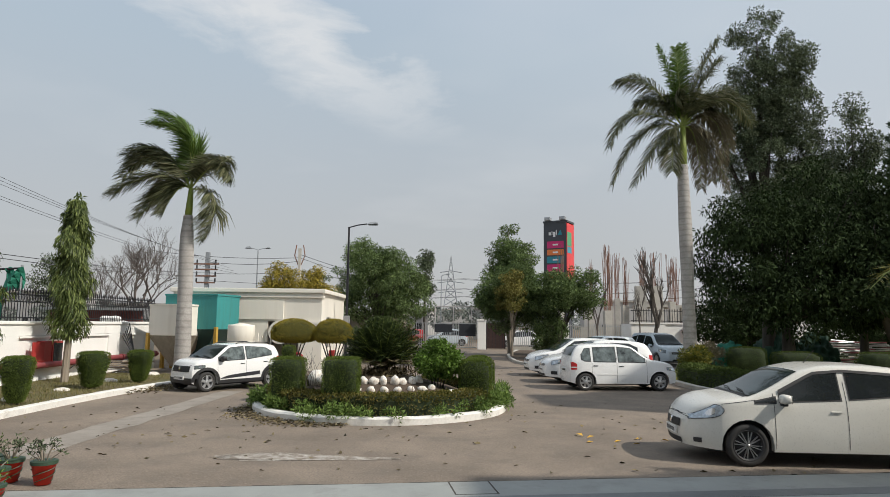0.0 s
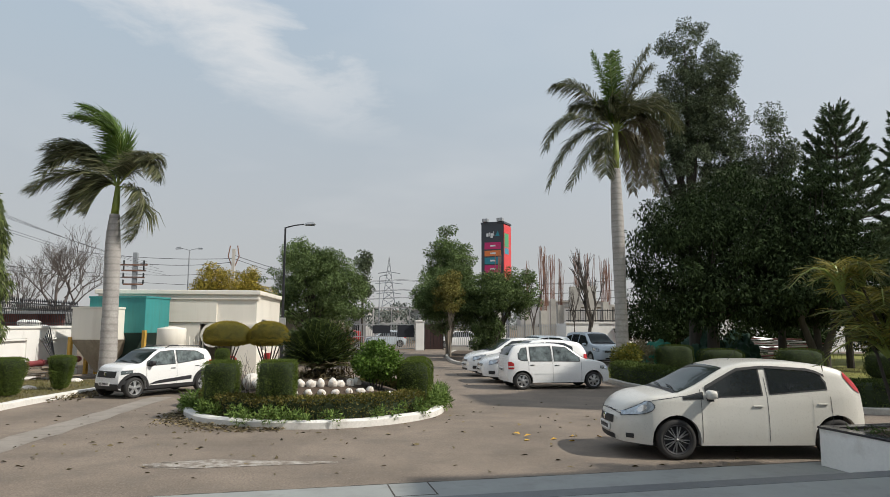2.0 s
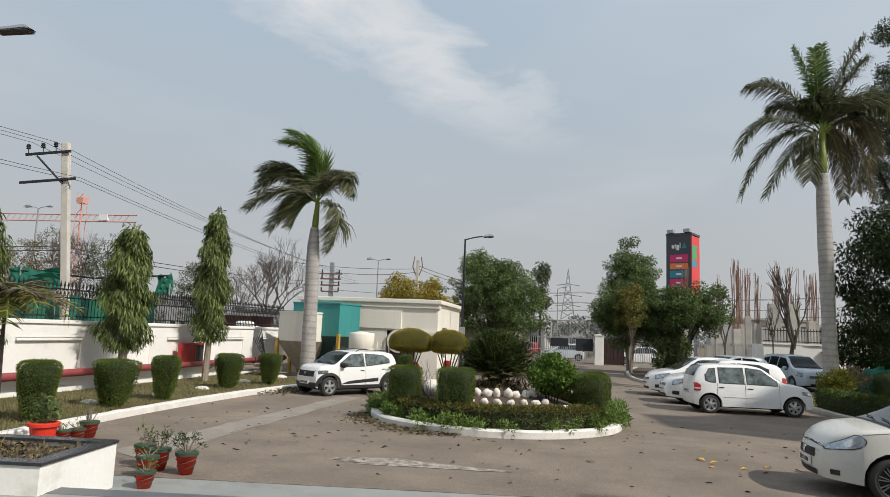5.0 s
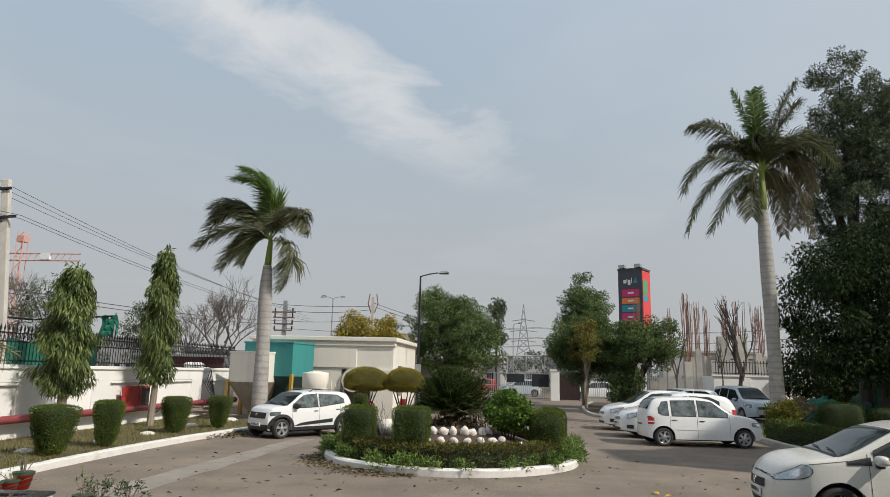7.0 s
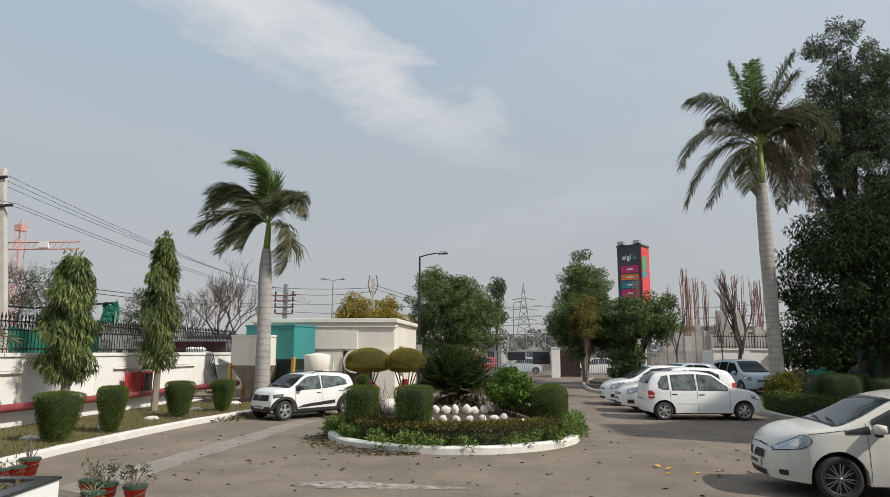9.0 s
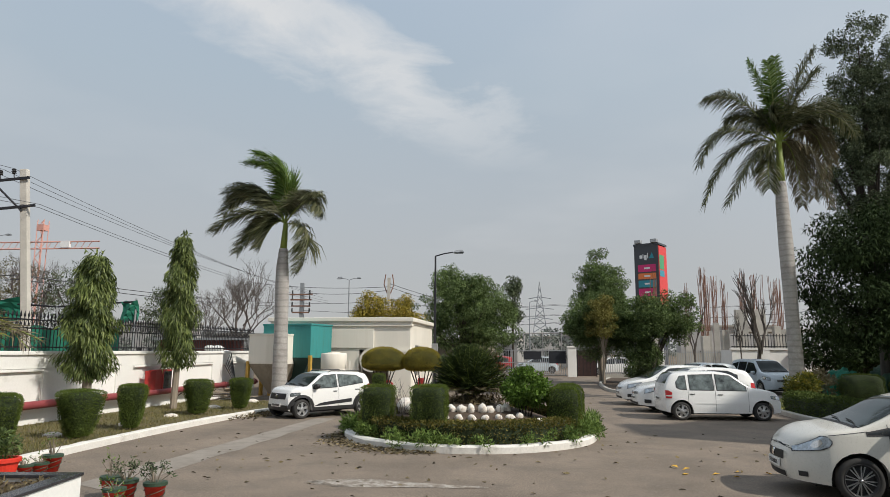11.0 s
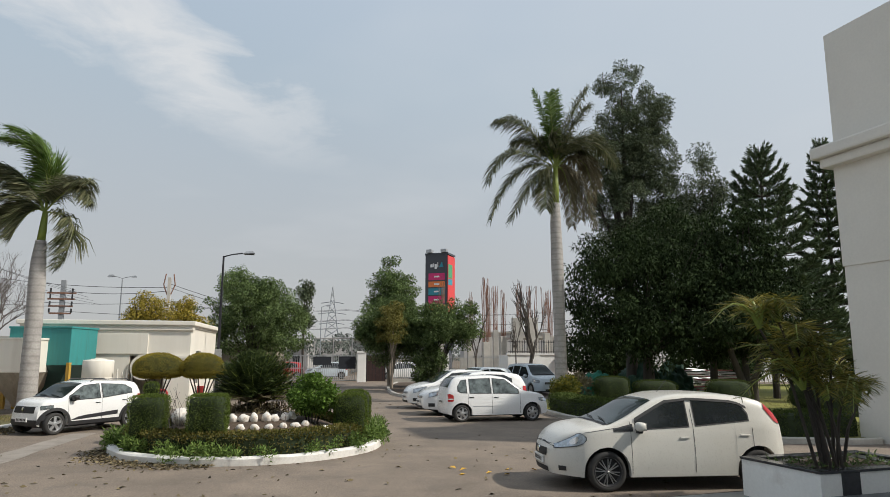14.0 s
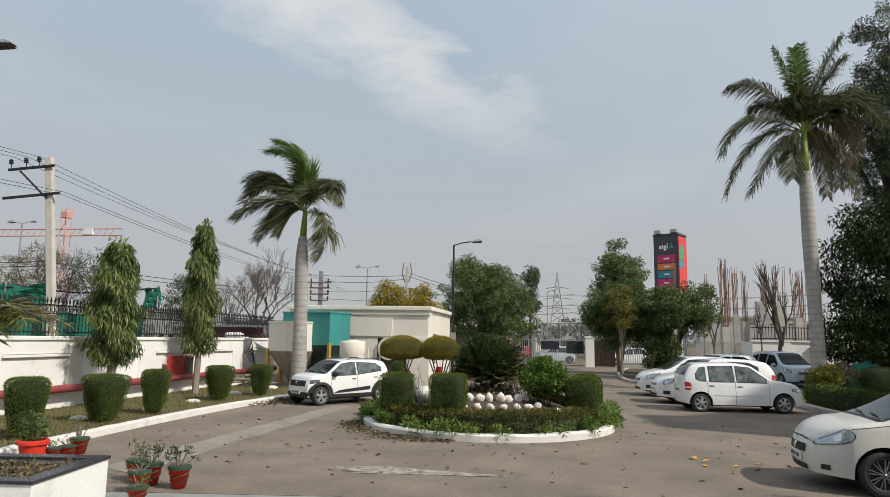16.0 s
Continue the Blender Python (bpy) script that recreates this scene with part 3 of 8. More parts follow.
while y < WY1 - 0.1:
    b = new("fence_bar", bar_ob.data)
    b.parent = fence
    b.location = (0, y, 0)
    y += 0.135
bar_ob.location = (0, 8.0, 0)
for z in (0.10, 0.58, 0.80):
    part("fence_rail", newbox(-0.02, WY0 + 4, z - 0.018, 0.02, WY1, z + 0.018), black_iron, fence)
ring_bm = bmesh.new()
y = 8.067
while y < WY1 - 0.2:
    tube(ring_bm, [(0, y + 0.055 * math.cos(a), 0.69 + 0.09 * math.sin(a)) for a in [2 * math.pi * q / 10 for q in range(11)]], 0.010, 4, False)
    y += 0.135
tagged(part("fence_rings", ring_bm, black_iron, fence), kind="stuff")

# red fire main along the wall
main = thing("fire_main", pose(WX + 0.30, 0, 0.62), "faded red water main on brackets along the wall", "pipe")
part("pipe", newtube([(0, 4, 0), (0, 12, 0), (0, 20, 0.0), (0, 28.6, 0.0)], 0.10, 14), pipe_red, main, smooth=True)
for k in range(9):
    part("pipe_collar", newtube([(0, 5.2 + 2.9 * k, 0), (0, 5.28 + 2.9 * k, 0)], 0.125, 14), pipe_red, main)
    yb = 6.6 + 2.6 * k
    part("bracket", newtube([(-0.28, yb, -0.36), (0.10, yb, -0.10), (-0.28, yb, -0.10)], 0.022, 6), black_iron, main)

# guard house
GX0, GX1, GY0, GY1, GZ = -11.6, -5.35, 28.0, 34.0, 3.15
guard = thing("guard_house", pose(0, 0, 0), "cream flat-roofed utility house with a moulded cornice", "building")
part("wall", newbox(GX0, GY0 + 0.2, 0, GX0 + 0.22, GY1, GZ), cream_wall, guard)
part("wall", newbox(GX0, GY1 - 0.22, 0, GX1, GY1, GZ - 0.002), cream_wall, guard)
bm = newbox(GX1 - 0.22, GY0 + 0.22, 0, GX1, GY0 + 1.2, GZ)
box(bm, GX1 - 0.22, GY0 + 2.3, 0, GX1, GY1 - 0.223, GZ), box(bm, GX1 - 0.22, GY0 + 1.2, 0, GX1, GY0 + 2.3, 0.9), box(bm, GX1 - 0.22, GY0 + 1.2, 2.25, GX1, GY0 + 2.3, GZ)
part("wall", bm, cream_wall, guard)
win = part("window", newbox(GX1 - 0.12, GY0 + 1.2, 0.9, GX1 - 0.08, GY0 + 2.3, 2.25), glass_m, guard)
part("window_frame", newbox(GX1 - 0.14, GY0 + 1.72, 0.9, GX1 - 0.05, GY0 + 1.78, 2.25), steel, win)
bm = newbox(GX0, GY0, 2.05, GX1, GY0 + 0.22, GZ)
box(bm, GX1 - 0.95, GY0, 0, GX1, GY0 + 0.22, 2.05)
box(bm, GX0, GY0, 0, GX0 + 0.7, GY0 + 0.22, 2.05)
box(bm, -9.2, GY0, 0, -7.6, GY0 + 0.22, 2.05)
part("front_wall", bm, cream_wall, guard)
part("front_panel", newbox(-9.05, GY0 - 0.06, 2.12, -6.95, GY0 + 0.002, 2.92, bevel=0.01), cream_wall, guard)
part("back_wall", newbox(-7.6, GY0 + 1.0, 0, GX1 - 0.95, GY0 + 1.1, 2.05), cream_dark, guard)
part("pier_cap", newbox(GX1 - 1.0, GY0 - 0.07, 1.95, GX1 + 0.07, GY0 + 0.3, 2.06), cream_wall, guard)
part("pier", newbox(GX1 - 0.9, GY0 - 0.05, 0, GX1 + 0.05, GY0 + 0.3, 1.95), cream_wall, guard)
part("roof", newbox(GX0 - 0.05, GY0 - 0.05, GZ, GX1 + 0.05, GY1 + 0.05, GZ + 0.1), cream_wall, guard)
part("cornice", newbox(GX0 - 0.16, GY0 - 0.16, GZ + 0.1, GX1 + 0.16, GY1 + 0.1, GZ + 0.28, bevel=0.03), cream_wall, guard)
part("cornice_band", newbox(GX0 - 0.09, GY0 - 0.09, GZ - 0.10, GX1 + 0.09, GY0 + 0.3, GZ - 0.002, bevel=0.02), cream_wall, guard)
far_house = thing("low_house", pose(0, 0, 0), "low cream flat-roofed house behind the trees", "building")
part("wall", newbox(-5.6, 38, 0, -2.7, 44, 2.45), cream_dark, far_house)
part("roof", newbox(-5.8, 37.8, 2.45, -2.5, 44.2, 2.72), cream_wall, far_house)

# portico pier, planters
wing = thing("wall_wing", pose(13.45, 15.08, -0.74, 0, 0, P_TURN) @ Matrix.Scale(1.36, 4), "cream painted wing of the building with moulded bands", "wall", kind="structure")
part("shaft", newbox(-0.015, -1.15, 0, 4.4, 0, 3.814), pier_paint, wing)
part("upper_shaft", newbox(-0.036, -1.95, 3.816, 4.4, 0.022, 5.794), pier_paint, wing)
part("moulding", newbox(-0.216, -2.05, 5.794, 4.6, 0.18, 5.988, bevel=0.04), pier_paint, wing)
part("capital", newbox(-0.33, -2.1, 5.991, 4.7, 0.30, 6.233, bevel=0.04), pier_paint, wing)
part("parapet", newbox(0.0, -1.95, 6.233, 4.4, 0.0, 8.6), pier_paint, wing)
# hidden block, added only to widen the wing's shadow on the road
part("rear_block", newbox(0.05, -2.0, 0, 3.4, 0, 8.2, m=pose(0.22, -0.1, 0, 0, 0, 37.0)), pier_paint, wing)
# unseen wall, added as a sun blocker: its sloping top shapes the apron's shadow
shade_wall = bmesh.new()
prism(shade_wall, [(-5.0, -0.1), (8.2, -0.1), (8.2, 3.4), (5.25, 9.5), (-5.0, 9.5)], 0.0, 0.3, Matrix(((0, 0, 1, 10.0), (1, 0, 0, 0), (0, 1, 0, 0), (0, 0, 0, 1))))
tagged(part("wall_east", shade_wall, pier_paint), "plain unseen wall added beside the porch to shade the apron", "wall", kind="structure")
back = newbox(-14, -13.2, 0, 14, -12.8, 8.0, m=porch)
tagged(part("wall_south", back, pier_paint), "plain painted wall of the building behind the porch", "wall", kind="structure")


def planter(name, m, w, d, h, label):
    """A masonry planter box with a stone rim and soil in it."""
    ob = thing(name, m, label, "planter")
    t = 0.14
    for nm, a in (("side_wall", (0, 0, 0, t, d, h)), ("side_wall", (w - t, 0, 0, w, d, h)), ("end_wall", (t, 0, 0, w - t, t, h)), ("end_wall", (t, d - t, 0, w - t, d, h))):
        part(nm, newbox(*a), white_wall, ob)
    o, r = 0.02, 0.17
    for a in ((-o, -o, h, r, d + o, h + 0.035), (w - r, -o, h, w + o, d + o, h + 0.035), (r, -o, h, w - r, r, h + 0.035), (r, d - r, h, w - r, d + o, h + 0.035)):
        part("rim", newbox(*a, bevel=0.006), granite, ob, "polished black granite rim")
    part("soil", newbox(t, t, 0.05, w - t, d - t, h - 0.05), soil, ob)
    return ob


planter("planter_box", porch @ pose(-7.05, -2.0, 0.013), 1.55, 1.45, 0.53, "white plastered planter box with a black granite rim")
planter("planter_box", porch @ pose(6.36, -1.59, 0.013), 2.3, 1.42, 0.53, "white plastered planter box with a black granite rim holding areca palms")
part("corner_panel", newbox(0.36, -0.012, 0.0, 0.68, -0.001, 0.528), granite, bpy.data.objects["planter_box.001"], "dark granite panel")
part("drain_hole", newbox(1.548, 0.75, 0.04, 1.556, 0.93, 0.10), ink, bpy.data.objects["planter_box"])

# hoppers, tank
def hopper(m, w, d, z0, z1, zb, upper, lower, label, neck=0.3):
    """A steel bin with a tapering base on legs."""
    ob = thing("storage_hopper", m, label, "hopper")
    part("bin", newbox(-w / 2, -d / 2, z0, w / 2, d / 2, z1, bevel=0.02), upper, ob)
    part("rim", newbox(-w / 2 - 0.03, -d / 2 - 0.03, z1 - 0.06, w / 2 + 0.03, d / 2 + 0.03, z1 + 0.012, bevel=0.01), upper, ob)
    bm = bmesh.new()
    hi = [bm.verts.new((sx * w / 2, sy * d / 2, z0)) for sx, sy in ((-1, -1), (1, -1), (1, 1), (-1, 1))]
    lo = [bm.verts.new((sx * neck / 2, sy * neck / 2, zb)) for sx, sy in ((-1, -1), (1, -1), (1, 1), (-1, 1))]
    for k in range(4):
        bm.faces.new((lo[k], lo[(k + 1) % 4], hi[(k + 1) % 4], hi[k]))
    bm.faces.new(lo[::-1])
    part("cone", bm, lower, ob)
    for sx in (-1, 1):
        for sy in (-1, 1):
            part("leg", newbox(sx * w / 2 - 0.06, sy * d / 2 - 0.06, 0, sx * w / 2 + 0.06, sy * d / 2 + 0.06, z0 + 0.1), yellow, ob, "yellow painted steel leg")
    part("outlet", newtube([(0, 0, 0.0), (0, 0, zb)], neck * 0.35, 10), steel, ob)
    return ob


hopper(pose(-10.65, 26.2, 0.1, 0, 0, -14), 1.55, 1.5, 1.35, 2.55, 0.15, cream_wall, cream_dark, "cream steel storage hopper with a dark streaky tapering base")
hopper(pose(-10.0, 26.95, 0.1, 0, 0, -14), 2.35, 1.6, 1.6, 2.98, 0.3, teal, teal_dark, "teal painted steel storage hopper with a dark base")
tank = thing("water_tank", pose(-7.66, 24.6, 0.50), "cream plastic cylindrical water tank on a block", "tank")
part("shell", lathe(bmesh.new(), [(0.47, 0), (0.49, 0.04), (0.49, 0.35), (0.475, 0.37), (0.49, 0.39), (0.49, 0.8), (0.475, 0.82), (0.49, 0.84), (0.49, 1.36), (0.47, 1.40), (0.25, 1.42)], 28), cream_wall, tank, smooth=True)
part("lid", lathe(bmesh.new(), [(0.24, 1.40), (0.24, 1.44), (0.05, 1.46)], 20), cream_wall, tank)
part("block", newbox(-0.6, -0.6, -0.7, 0.6, 0.6, -0.002), concrete, tank)
for k in range(4):
    part("stand_pipe", newtube([(0.65 + 0.16 * k, -0.1, -0.5), (0.65 + 0.16 * k, -0.1, 1.1 - 0.1 * (k % 2))], 0.03, 8), cream_wall, tank)

# ---- cars ----
def lerp_line(pts):
    """A smooth line z(x) through points given in rising x."""
    xs, zs = [p[0] for p in pts], [p[1] for p in pts]
    n = len(xs)
    d = [(zs[i + 1] - zs[i]) / (xs[i + 1] - xs[i]) for i in range(n - 1)]
    m = [d[0]] + [0.0 if d[i - 1] * d[i] <= 0 else 2 * d[i - 1] * d[i] / (d[i - 1] + d[i]) for i in range(1, n - 1)] + [d[-1]]

    def f(x):
        x = min(max(x, xs[0]), xs[-1])
        i = max(k for k in range(n - 1) if xs[k] <= x)
        h = xs[i + 1] - xs[i]
        t = (x - xs[i]) / h
        return (2 * t ** 3 - 3 * t * t + 1) * zs[i] + (t ** 3 - 2 * t * t + t) * h * m[i] + (3 * t * t - 2 * t ** 3) * zs[i + 1] + (t ** 3 - t * t) * h * m[i + 1]

    return f


def poly_line(pts):
    return lambda x: float(np.interp(x, [p[0] for p in pts], [p[1] for p in pts]))


def build_car(m, label, paint, width, wb, top, belt, tyre_r, cowl, roof_f, roof_r, tail_glass, windows, style, group=""):
    """A car at m: nose along +x, its origin on the ground between the axles."""
    car = thing("car", m, label, "car", group)
    hw, xr, xf = width / 2, top[0][0], top[-1][0]
    fa, ra = wb / 2, -wb / 2
    ztop, zbelt = lerp_line(top), poly_line(belt)
    sill, arch = style.get("sill", 0.22), tyre_r + 0.065
    tum = style.get("tumble", 0.34)

    def wx(x):
        f = max(0.0, (x - (xf - 0.85)) / 0.85)
        r = max(0.0, ((xr + 0.6) - x) / 0.6)
        return hw * (1 - style.get("nose_taper", 0.36) * f ** 3.0 - style.get("tail_taper", 0.16) * r ** 2.6)

    def side_y(x, z):
        b = zbelt(x)
        if z <= b:
            return wx(x) * (0.955 + 0.045 * math.sin(math.pi * min(max((z - 0.1) / (b - 0.1), 0), 1) ** 0.9))
        return wx(x) * 0.957 - tum * (z - b)

    def shift(x, y, z):
        """Leans and rounds the two ends."""
        f = min(1.0, max(0.0, (x - (xf - 0.5)) / 0.5))
        r = min(1.0, max(0.0, ((xr + 0.35) - x) / 0.35))
        q = 1 - min(1.0, (y / max(wx(x), 0.01)) ** 2)
        dx = f * (0.07 * q - 0.38 * max(0, z - 0.50) ** 1.5 - 0.25 * max(0, 0.34 - z))
        dx -= r * (0.05 * q - 0.20 * max(0, 0.36 - z))
        return Vector((x + dx, y, z))

    xs = set(np.linspace(xr, xf, 30).round(4).tolist())
    for ax in (fa, ra):
        xs = {x for x in xs if abs(x - ax) > arch + 0.03}
        xs |= {round(ax + arch * math.cos(math.pi * k / 10), 4) for k in range(11)} | {round(ax - arch - 0.001, 4), round(ax + arch + 0.001, 4)}
    xs |= {cowl, roof_f, roof_r, tail_glass, round(xf - 0.04, 4), round(xr + 0.04, 4)}
    xs = sorted(xs)

    def zbot(x):
        for ax in (fa, ra):
            if abs(x - ax) <= arch + 1e-6:
                return max(sill, tyre_r + math.sqrt(max(arch * arch - (x - ax) ** 2, 0)))
        t = max(0, (x - fa - arch) / (xf - fa - arch), (ra - arch - x) / (ra - arch - xr))
        return sill + 0.03 * t

    def section(x):
        zt, zb = ztop(x), zbot(x)
        zs = max(min(zbelt(x), zt - 0.07), zb + 0.02)
        pts = [(side_y(x, zb) * 0.86, zb + 0.01), (side_y(x, zb), zb)]
        pts += [(side_y(x, zb + (zs - zb) * q), zb + (zs - zb) * q) for q in (0.2, 0.4, 0.6, 0.8, 1.0)]
        ze = max(zt - 0.055, zs + 0.004)
        pts += [(side_y(x, zs + (ze - zs) * q), zs + (ze - zs) * q) for q in (0.33, 0.67, 1.0)]
        ye = pts[-1][0]
        pts += [(ye * 0.955, zt - 0.026 if zt - 0.026 > ze else ze + 0.004), (ye * 0.80, max(zt - 0.012, ze + 0.008)), (ye * 0.4, max(zt - 0.003, ze + 0.012)), (0.0, max(zt, ze + 0.014))]
        return pts

    def flank(x, z):
        """Half the width of the skin at a height."""
        s = section(x)[1:]
        return float(np.interp(z, [p[1] for p in s], [p[0] for p in s]))

    def surf_top(x, q):
        """A point of the upper skin: q from -1 to 1 across."""
        s = section(x)[9:]
        ys, zs = [p[0] for p in s][::-1], [p[1] for p in s][::-1]
        y = abs(q) * ys[-1]
        return shift(x, math.copysign(y, q), float(np.interp(y, ys, zs)))

    bm = bmesh.new()
    rows = []
    for x in xs:
        s = section(x)
        left = [bm.verts.new(shift(x, y, z)) for y, z in s]
        right = [bm.verts.new(shift(x, -y, z)) for y, z in s[:-1]]
        rows.append(left + right[::-1])
    for a, b in zip(rows, rows[1:]):
        for k in range(len(a) - 1):
            bm.faces.new((a[k], a[k + 1], b[k + 1], b[k]))
    for xe in (xs[0], xs[-1]):
        cap = [[bm.verts.new(shift(xe, y * f / 5, z)) for f in range(-5, 6)] for y, z in section(xe)]
        for a, b in zip(cap, cap[1:]):
            for k in range(10):
                bm.faces.new((a[k], a[k + 1], b[k + 1], b[k]))
    bmesh.ops.remove_doubles(bm, verts=bm.verts[:], dist=0.0005)
    bmesh.ops.recalc_face_normals(bm, faces=bm.faces[:])
    body = part("body", bm, paint, car)
    me = body.data
    me.polygons.foreach_set("use_smooth", [True] * len(me.polygons))
    me.set_sharp_from_angle(angle=radians(38))

    def strip(name, x0, x1, lo, hi, material, off=0.006, n=8, side=1, parent=car, rows_n=3, thick=0.0, label=""):
        """A patch on the flank between two lines lo(x) and hi(x)."""
        b = bmesh.new()
        g = []
        for i in range(n + 1):
            x = x0 + (x1 - x0) * i / n
            col = []
            for j in range(rows_n + 1):
                z = lo(x) + (hi(x) - lo(x)) * j / rows_n
                p = shift(x, flank(x, z), z) + Vector((off * 0.4 * (1 if x > 0 else -1) if abs(x) > wb / 2 + 0.3 else 0, off, off * 0.3))
                col.append(b.verts.new((p.x, p.y * side, p.z)))
            g.append(col)
        for i in range(n):
            for j in range(rows_n):
                f = (g[i][j], g[i + 1][j], g[i + 1][j + 1], g[i][j + 1])
                b.faces.new(f if side < 0 else f[::-1])
        return part(name, b, material, parent, label, smooth=True)

    def top_patch(name, x0, x1, q, material, off=0.008, parent=car, q2=None):
        use = [x for x in xs if x0 - 1e-6 <= x <= x1 + 1e-6]
        b = bmesh.new()
        g = []
        for i, x in enumerate(use):
            qq = q + ((q2 or q) - q) * (x - x0) / (x1 - x0)
            slope = (ztop(x + 0.02) - ztop(x - 0.02)) / 0.04
            nrm = Vector((-slope, 0, 1)).normalized() * off
            g.append([b.verts.new(surf_top(x, qq * (k / 4 - 1)) + nrm) for k in range(9)])
        for i in range(len(g) - 1):
            for k in range(8):
                b.faces.new((g[i][k], g[i + 1][k], g[i + 1][k + 1], g[i][k + 1])[::-1])
        return part(name, b, material, parent, smooth=True)

    top_patch("windscreen", roof_f, cowl, 0.90, windscreen_m)
    top_patch("cowl_panel", cowl, min(x for x in xs if x > cowl + 0.03), 0.86, black_plastic, 0.006)
    top_patch("rear_window", tail_glass, roof_r, 0.84, glass_m)
    for s in (1, -1):
        for wpts_lo, wpts_hi, x0, x1 in windows:
            lo_f, hi_f = poly_line(wpts_lo), poly_line(wpts_hi)
            strip("side_window", x0, x1, lo_f, hi_f, style.get("glass", glass_m), 0.009, 8, s)
            strip("window_seal", x0 - 0.022, x1 + 0.022, lambda q: lo_f(min(max(q, x0), x1)) - 0.022, lambda q: hi_f(min(max(q, x0), x1)) + 0.020, black_plastic, 0.005, 10, s)
        xs_d = style["doors"]
        for x in xs_d:
            strip("door_gap", x - 0.004, x + 0.004, lambda q: sill + 0.04, lambda q: min(zbelt(q) + (0.30 if q > xs_d[-1] + 0.1 else -0.02), ztop(q) - 0.10), ink, 0.0035, 1, s, rows_n=10)
        for x in style["handles"]:
            hb = newbox(-0.075, -0.012, -0.012, 0.075, 0.014, 0.012, bevel=0.006)
            hd = part("door_handle", hb, style.get("handle_mat", paint), car)
            hd.location = (x, s * (side_y(x, zbelt(x) - 0.13) + 0.006), zbelt(x) - 0.13)
        # mirror
        mx = style["mirror"]
        if s in style.get("mirrors", (1, -1)):
            mb = bmesh.new()
            bmesh.ops.create_icosphere(mb, subdivisions=3, radius=1.0)
            for v in mb.verts:
                k = (abs(v.co.x) ** 3 + abs(v.co.y) ** 3 + abs(v.co.z) ** 3) ** (-1 / 3)
                v.co = Vector((max(v.co.x * k, -0.45) * 0.09, v.co.y * k * 0.105, v.co.z * k * 0.068 * (1 + 0.15 * v.co.x)))
            my = s * (side_y(mx, zbelt(mx)) + 0.095)
            mi = part("mirror", mb, style.get("mirror_mat", paint), car, smooth=True)
            mi.location = (mx, my, zbelt(mx) + 0.075)
            part("mirror_glass", newbox(-0.052, -0.095, -0.055, -0.046, 0.095, 0.055, bevel=0.002), chrome, mi)
            part("mirror_stalk", newbox(mx - 0.03, min(s * (side_y(mx, zbelt(mx)) - 0.03), my), zbelt(mx) - 0.03, mx + 0.05, max(s * (side_y(mx, zbelt(mx)) - 0.03), my), zbelt(mx) + 0.02, bevel=0.01), black_plastic, car)
        h0, h1, hl, hh = style["headlight"]
        hl_f, hh_f = poly_line(hl), poly_line(hh)
        lamp = strip("headlight", h0, h1, hl_f, hh_f, style.get("headlamp_mat", lamp_glass), 0.011, 12, s, rows_n=4, label="clear headlight")
        strip("bezel", h0 - 0.012, h1 + 0.008, lambda q: hl_f(min(max(q, h0), h1)) - 0.010, lambda q: hh_f(min(max(q, h0), h1)) + 0.010, ink, 0.007, 12, s, parent=lamp)
        hm = h0 + (h1 - h0) * 0.42
        strip("reflector", hm - 0.07, hm + 0.07, lambda q: (hl_f(q) + hh_f(q)) / 2 - 0.62 * (hh_f(hm) - hl_f(hm)) * 0.5 * math.sqrt(max(0, 1 - ((q - hm) / 0.0701) ** 2)), lambda q: (hl_f(q) + hh_f(q)) / 2 + 0.62 * (hh_f(hm) - hl_f(hm)) * 0.5 * math.sqrt(max(0, 1 - ((q - hm) / 0.0701) ** 2)), chrome, 0.014, 10, s, parent=lamp)
        t0, t1, tl, th = style["taillight"]
        tail = strip("tail_light", t0, t1, poly_line(tl), poly_line(th), tail_red, 0.010, 6, s, label="red tail light")
        if "tail_lens" in style:
            za, zb2 = style["tail_lens"]
            strip("clear_lens", t0 + 0.01, t1 - 0.01, lambda q: za, lambda q: zb2, plate_white, 0.013, 4, s, rows_n=1, parent=tail)
        if "fog" in style:
            f0, f1, fl, fh = style["fog"]
            strip("bumper_vent", f0, f1, lambda q: fl, lambda q: fh, black_plastic, 0.008, 4, s)
        if "cladding" in style:
            for ax in (fa, ra):
                cb = bmesh.new()
                pa, pb = [], []
                for k in range(13):
                    a = math.pi * (k / 12)
                    for rr, lst in ((arch - 0.01, pa), (arch + 0.075, pb)):
                        x, z = ax + rr * math.cos(a), max(sill, tyre_r + rr * math.sin(a))
                        lst.append(cb.verts.new((x, s * (side_y(x, z) + 0.012), z)))
                for k in range(12):
                    cb.faces.new((pa[k], pa[k + 1], pb[k + 1], pb[k]) if s < 0 else (pa[k], pb[k], pb[k + 1], pa[k + 1]))
                part("arch_trim", cb, black_plastic, car)
            strip("sill_trim", ra + arch, fa - arch, lambda q: sill - 0.005, lambda q: sill + 0.10, black_plastic, 0.012, 6, s)
            strip("door_graphic", ra + arch + 0.12, fa - arch - 0.05, poly_line([(ra + arch + 0.12, 0.44), (fa - arch - 0.05, 0.36)]), poly_line([(ra + arch + 0.12, 0.56), (fa - arch - 0.35, 0.47), (fa - arch - 0.05, 0.37)]), ink, 0.006, 6, s)
        if "moulding" in style:
            z = style["moulding"]
            strip("side_moulding", ra + arch + 0.04, fa - arch - 0.04, lambda q: z, lambda q: z + 0.022, paint, 0.014, 8, s, rows_n=1)
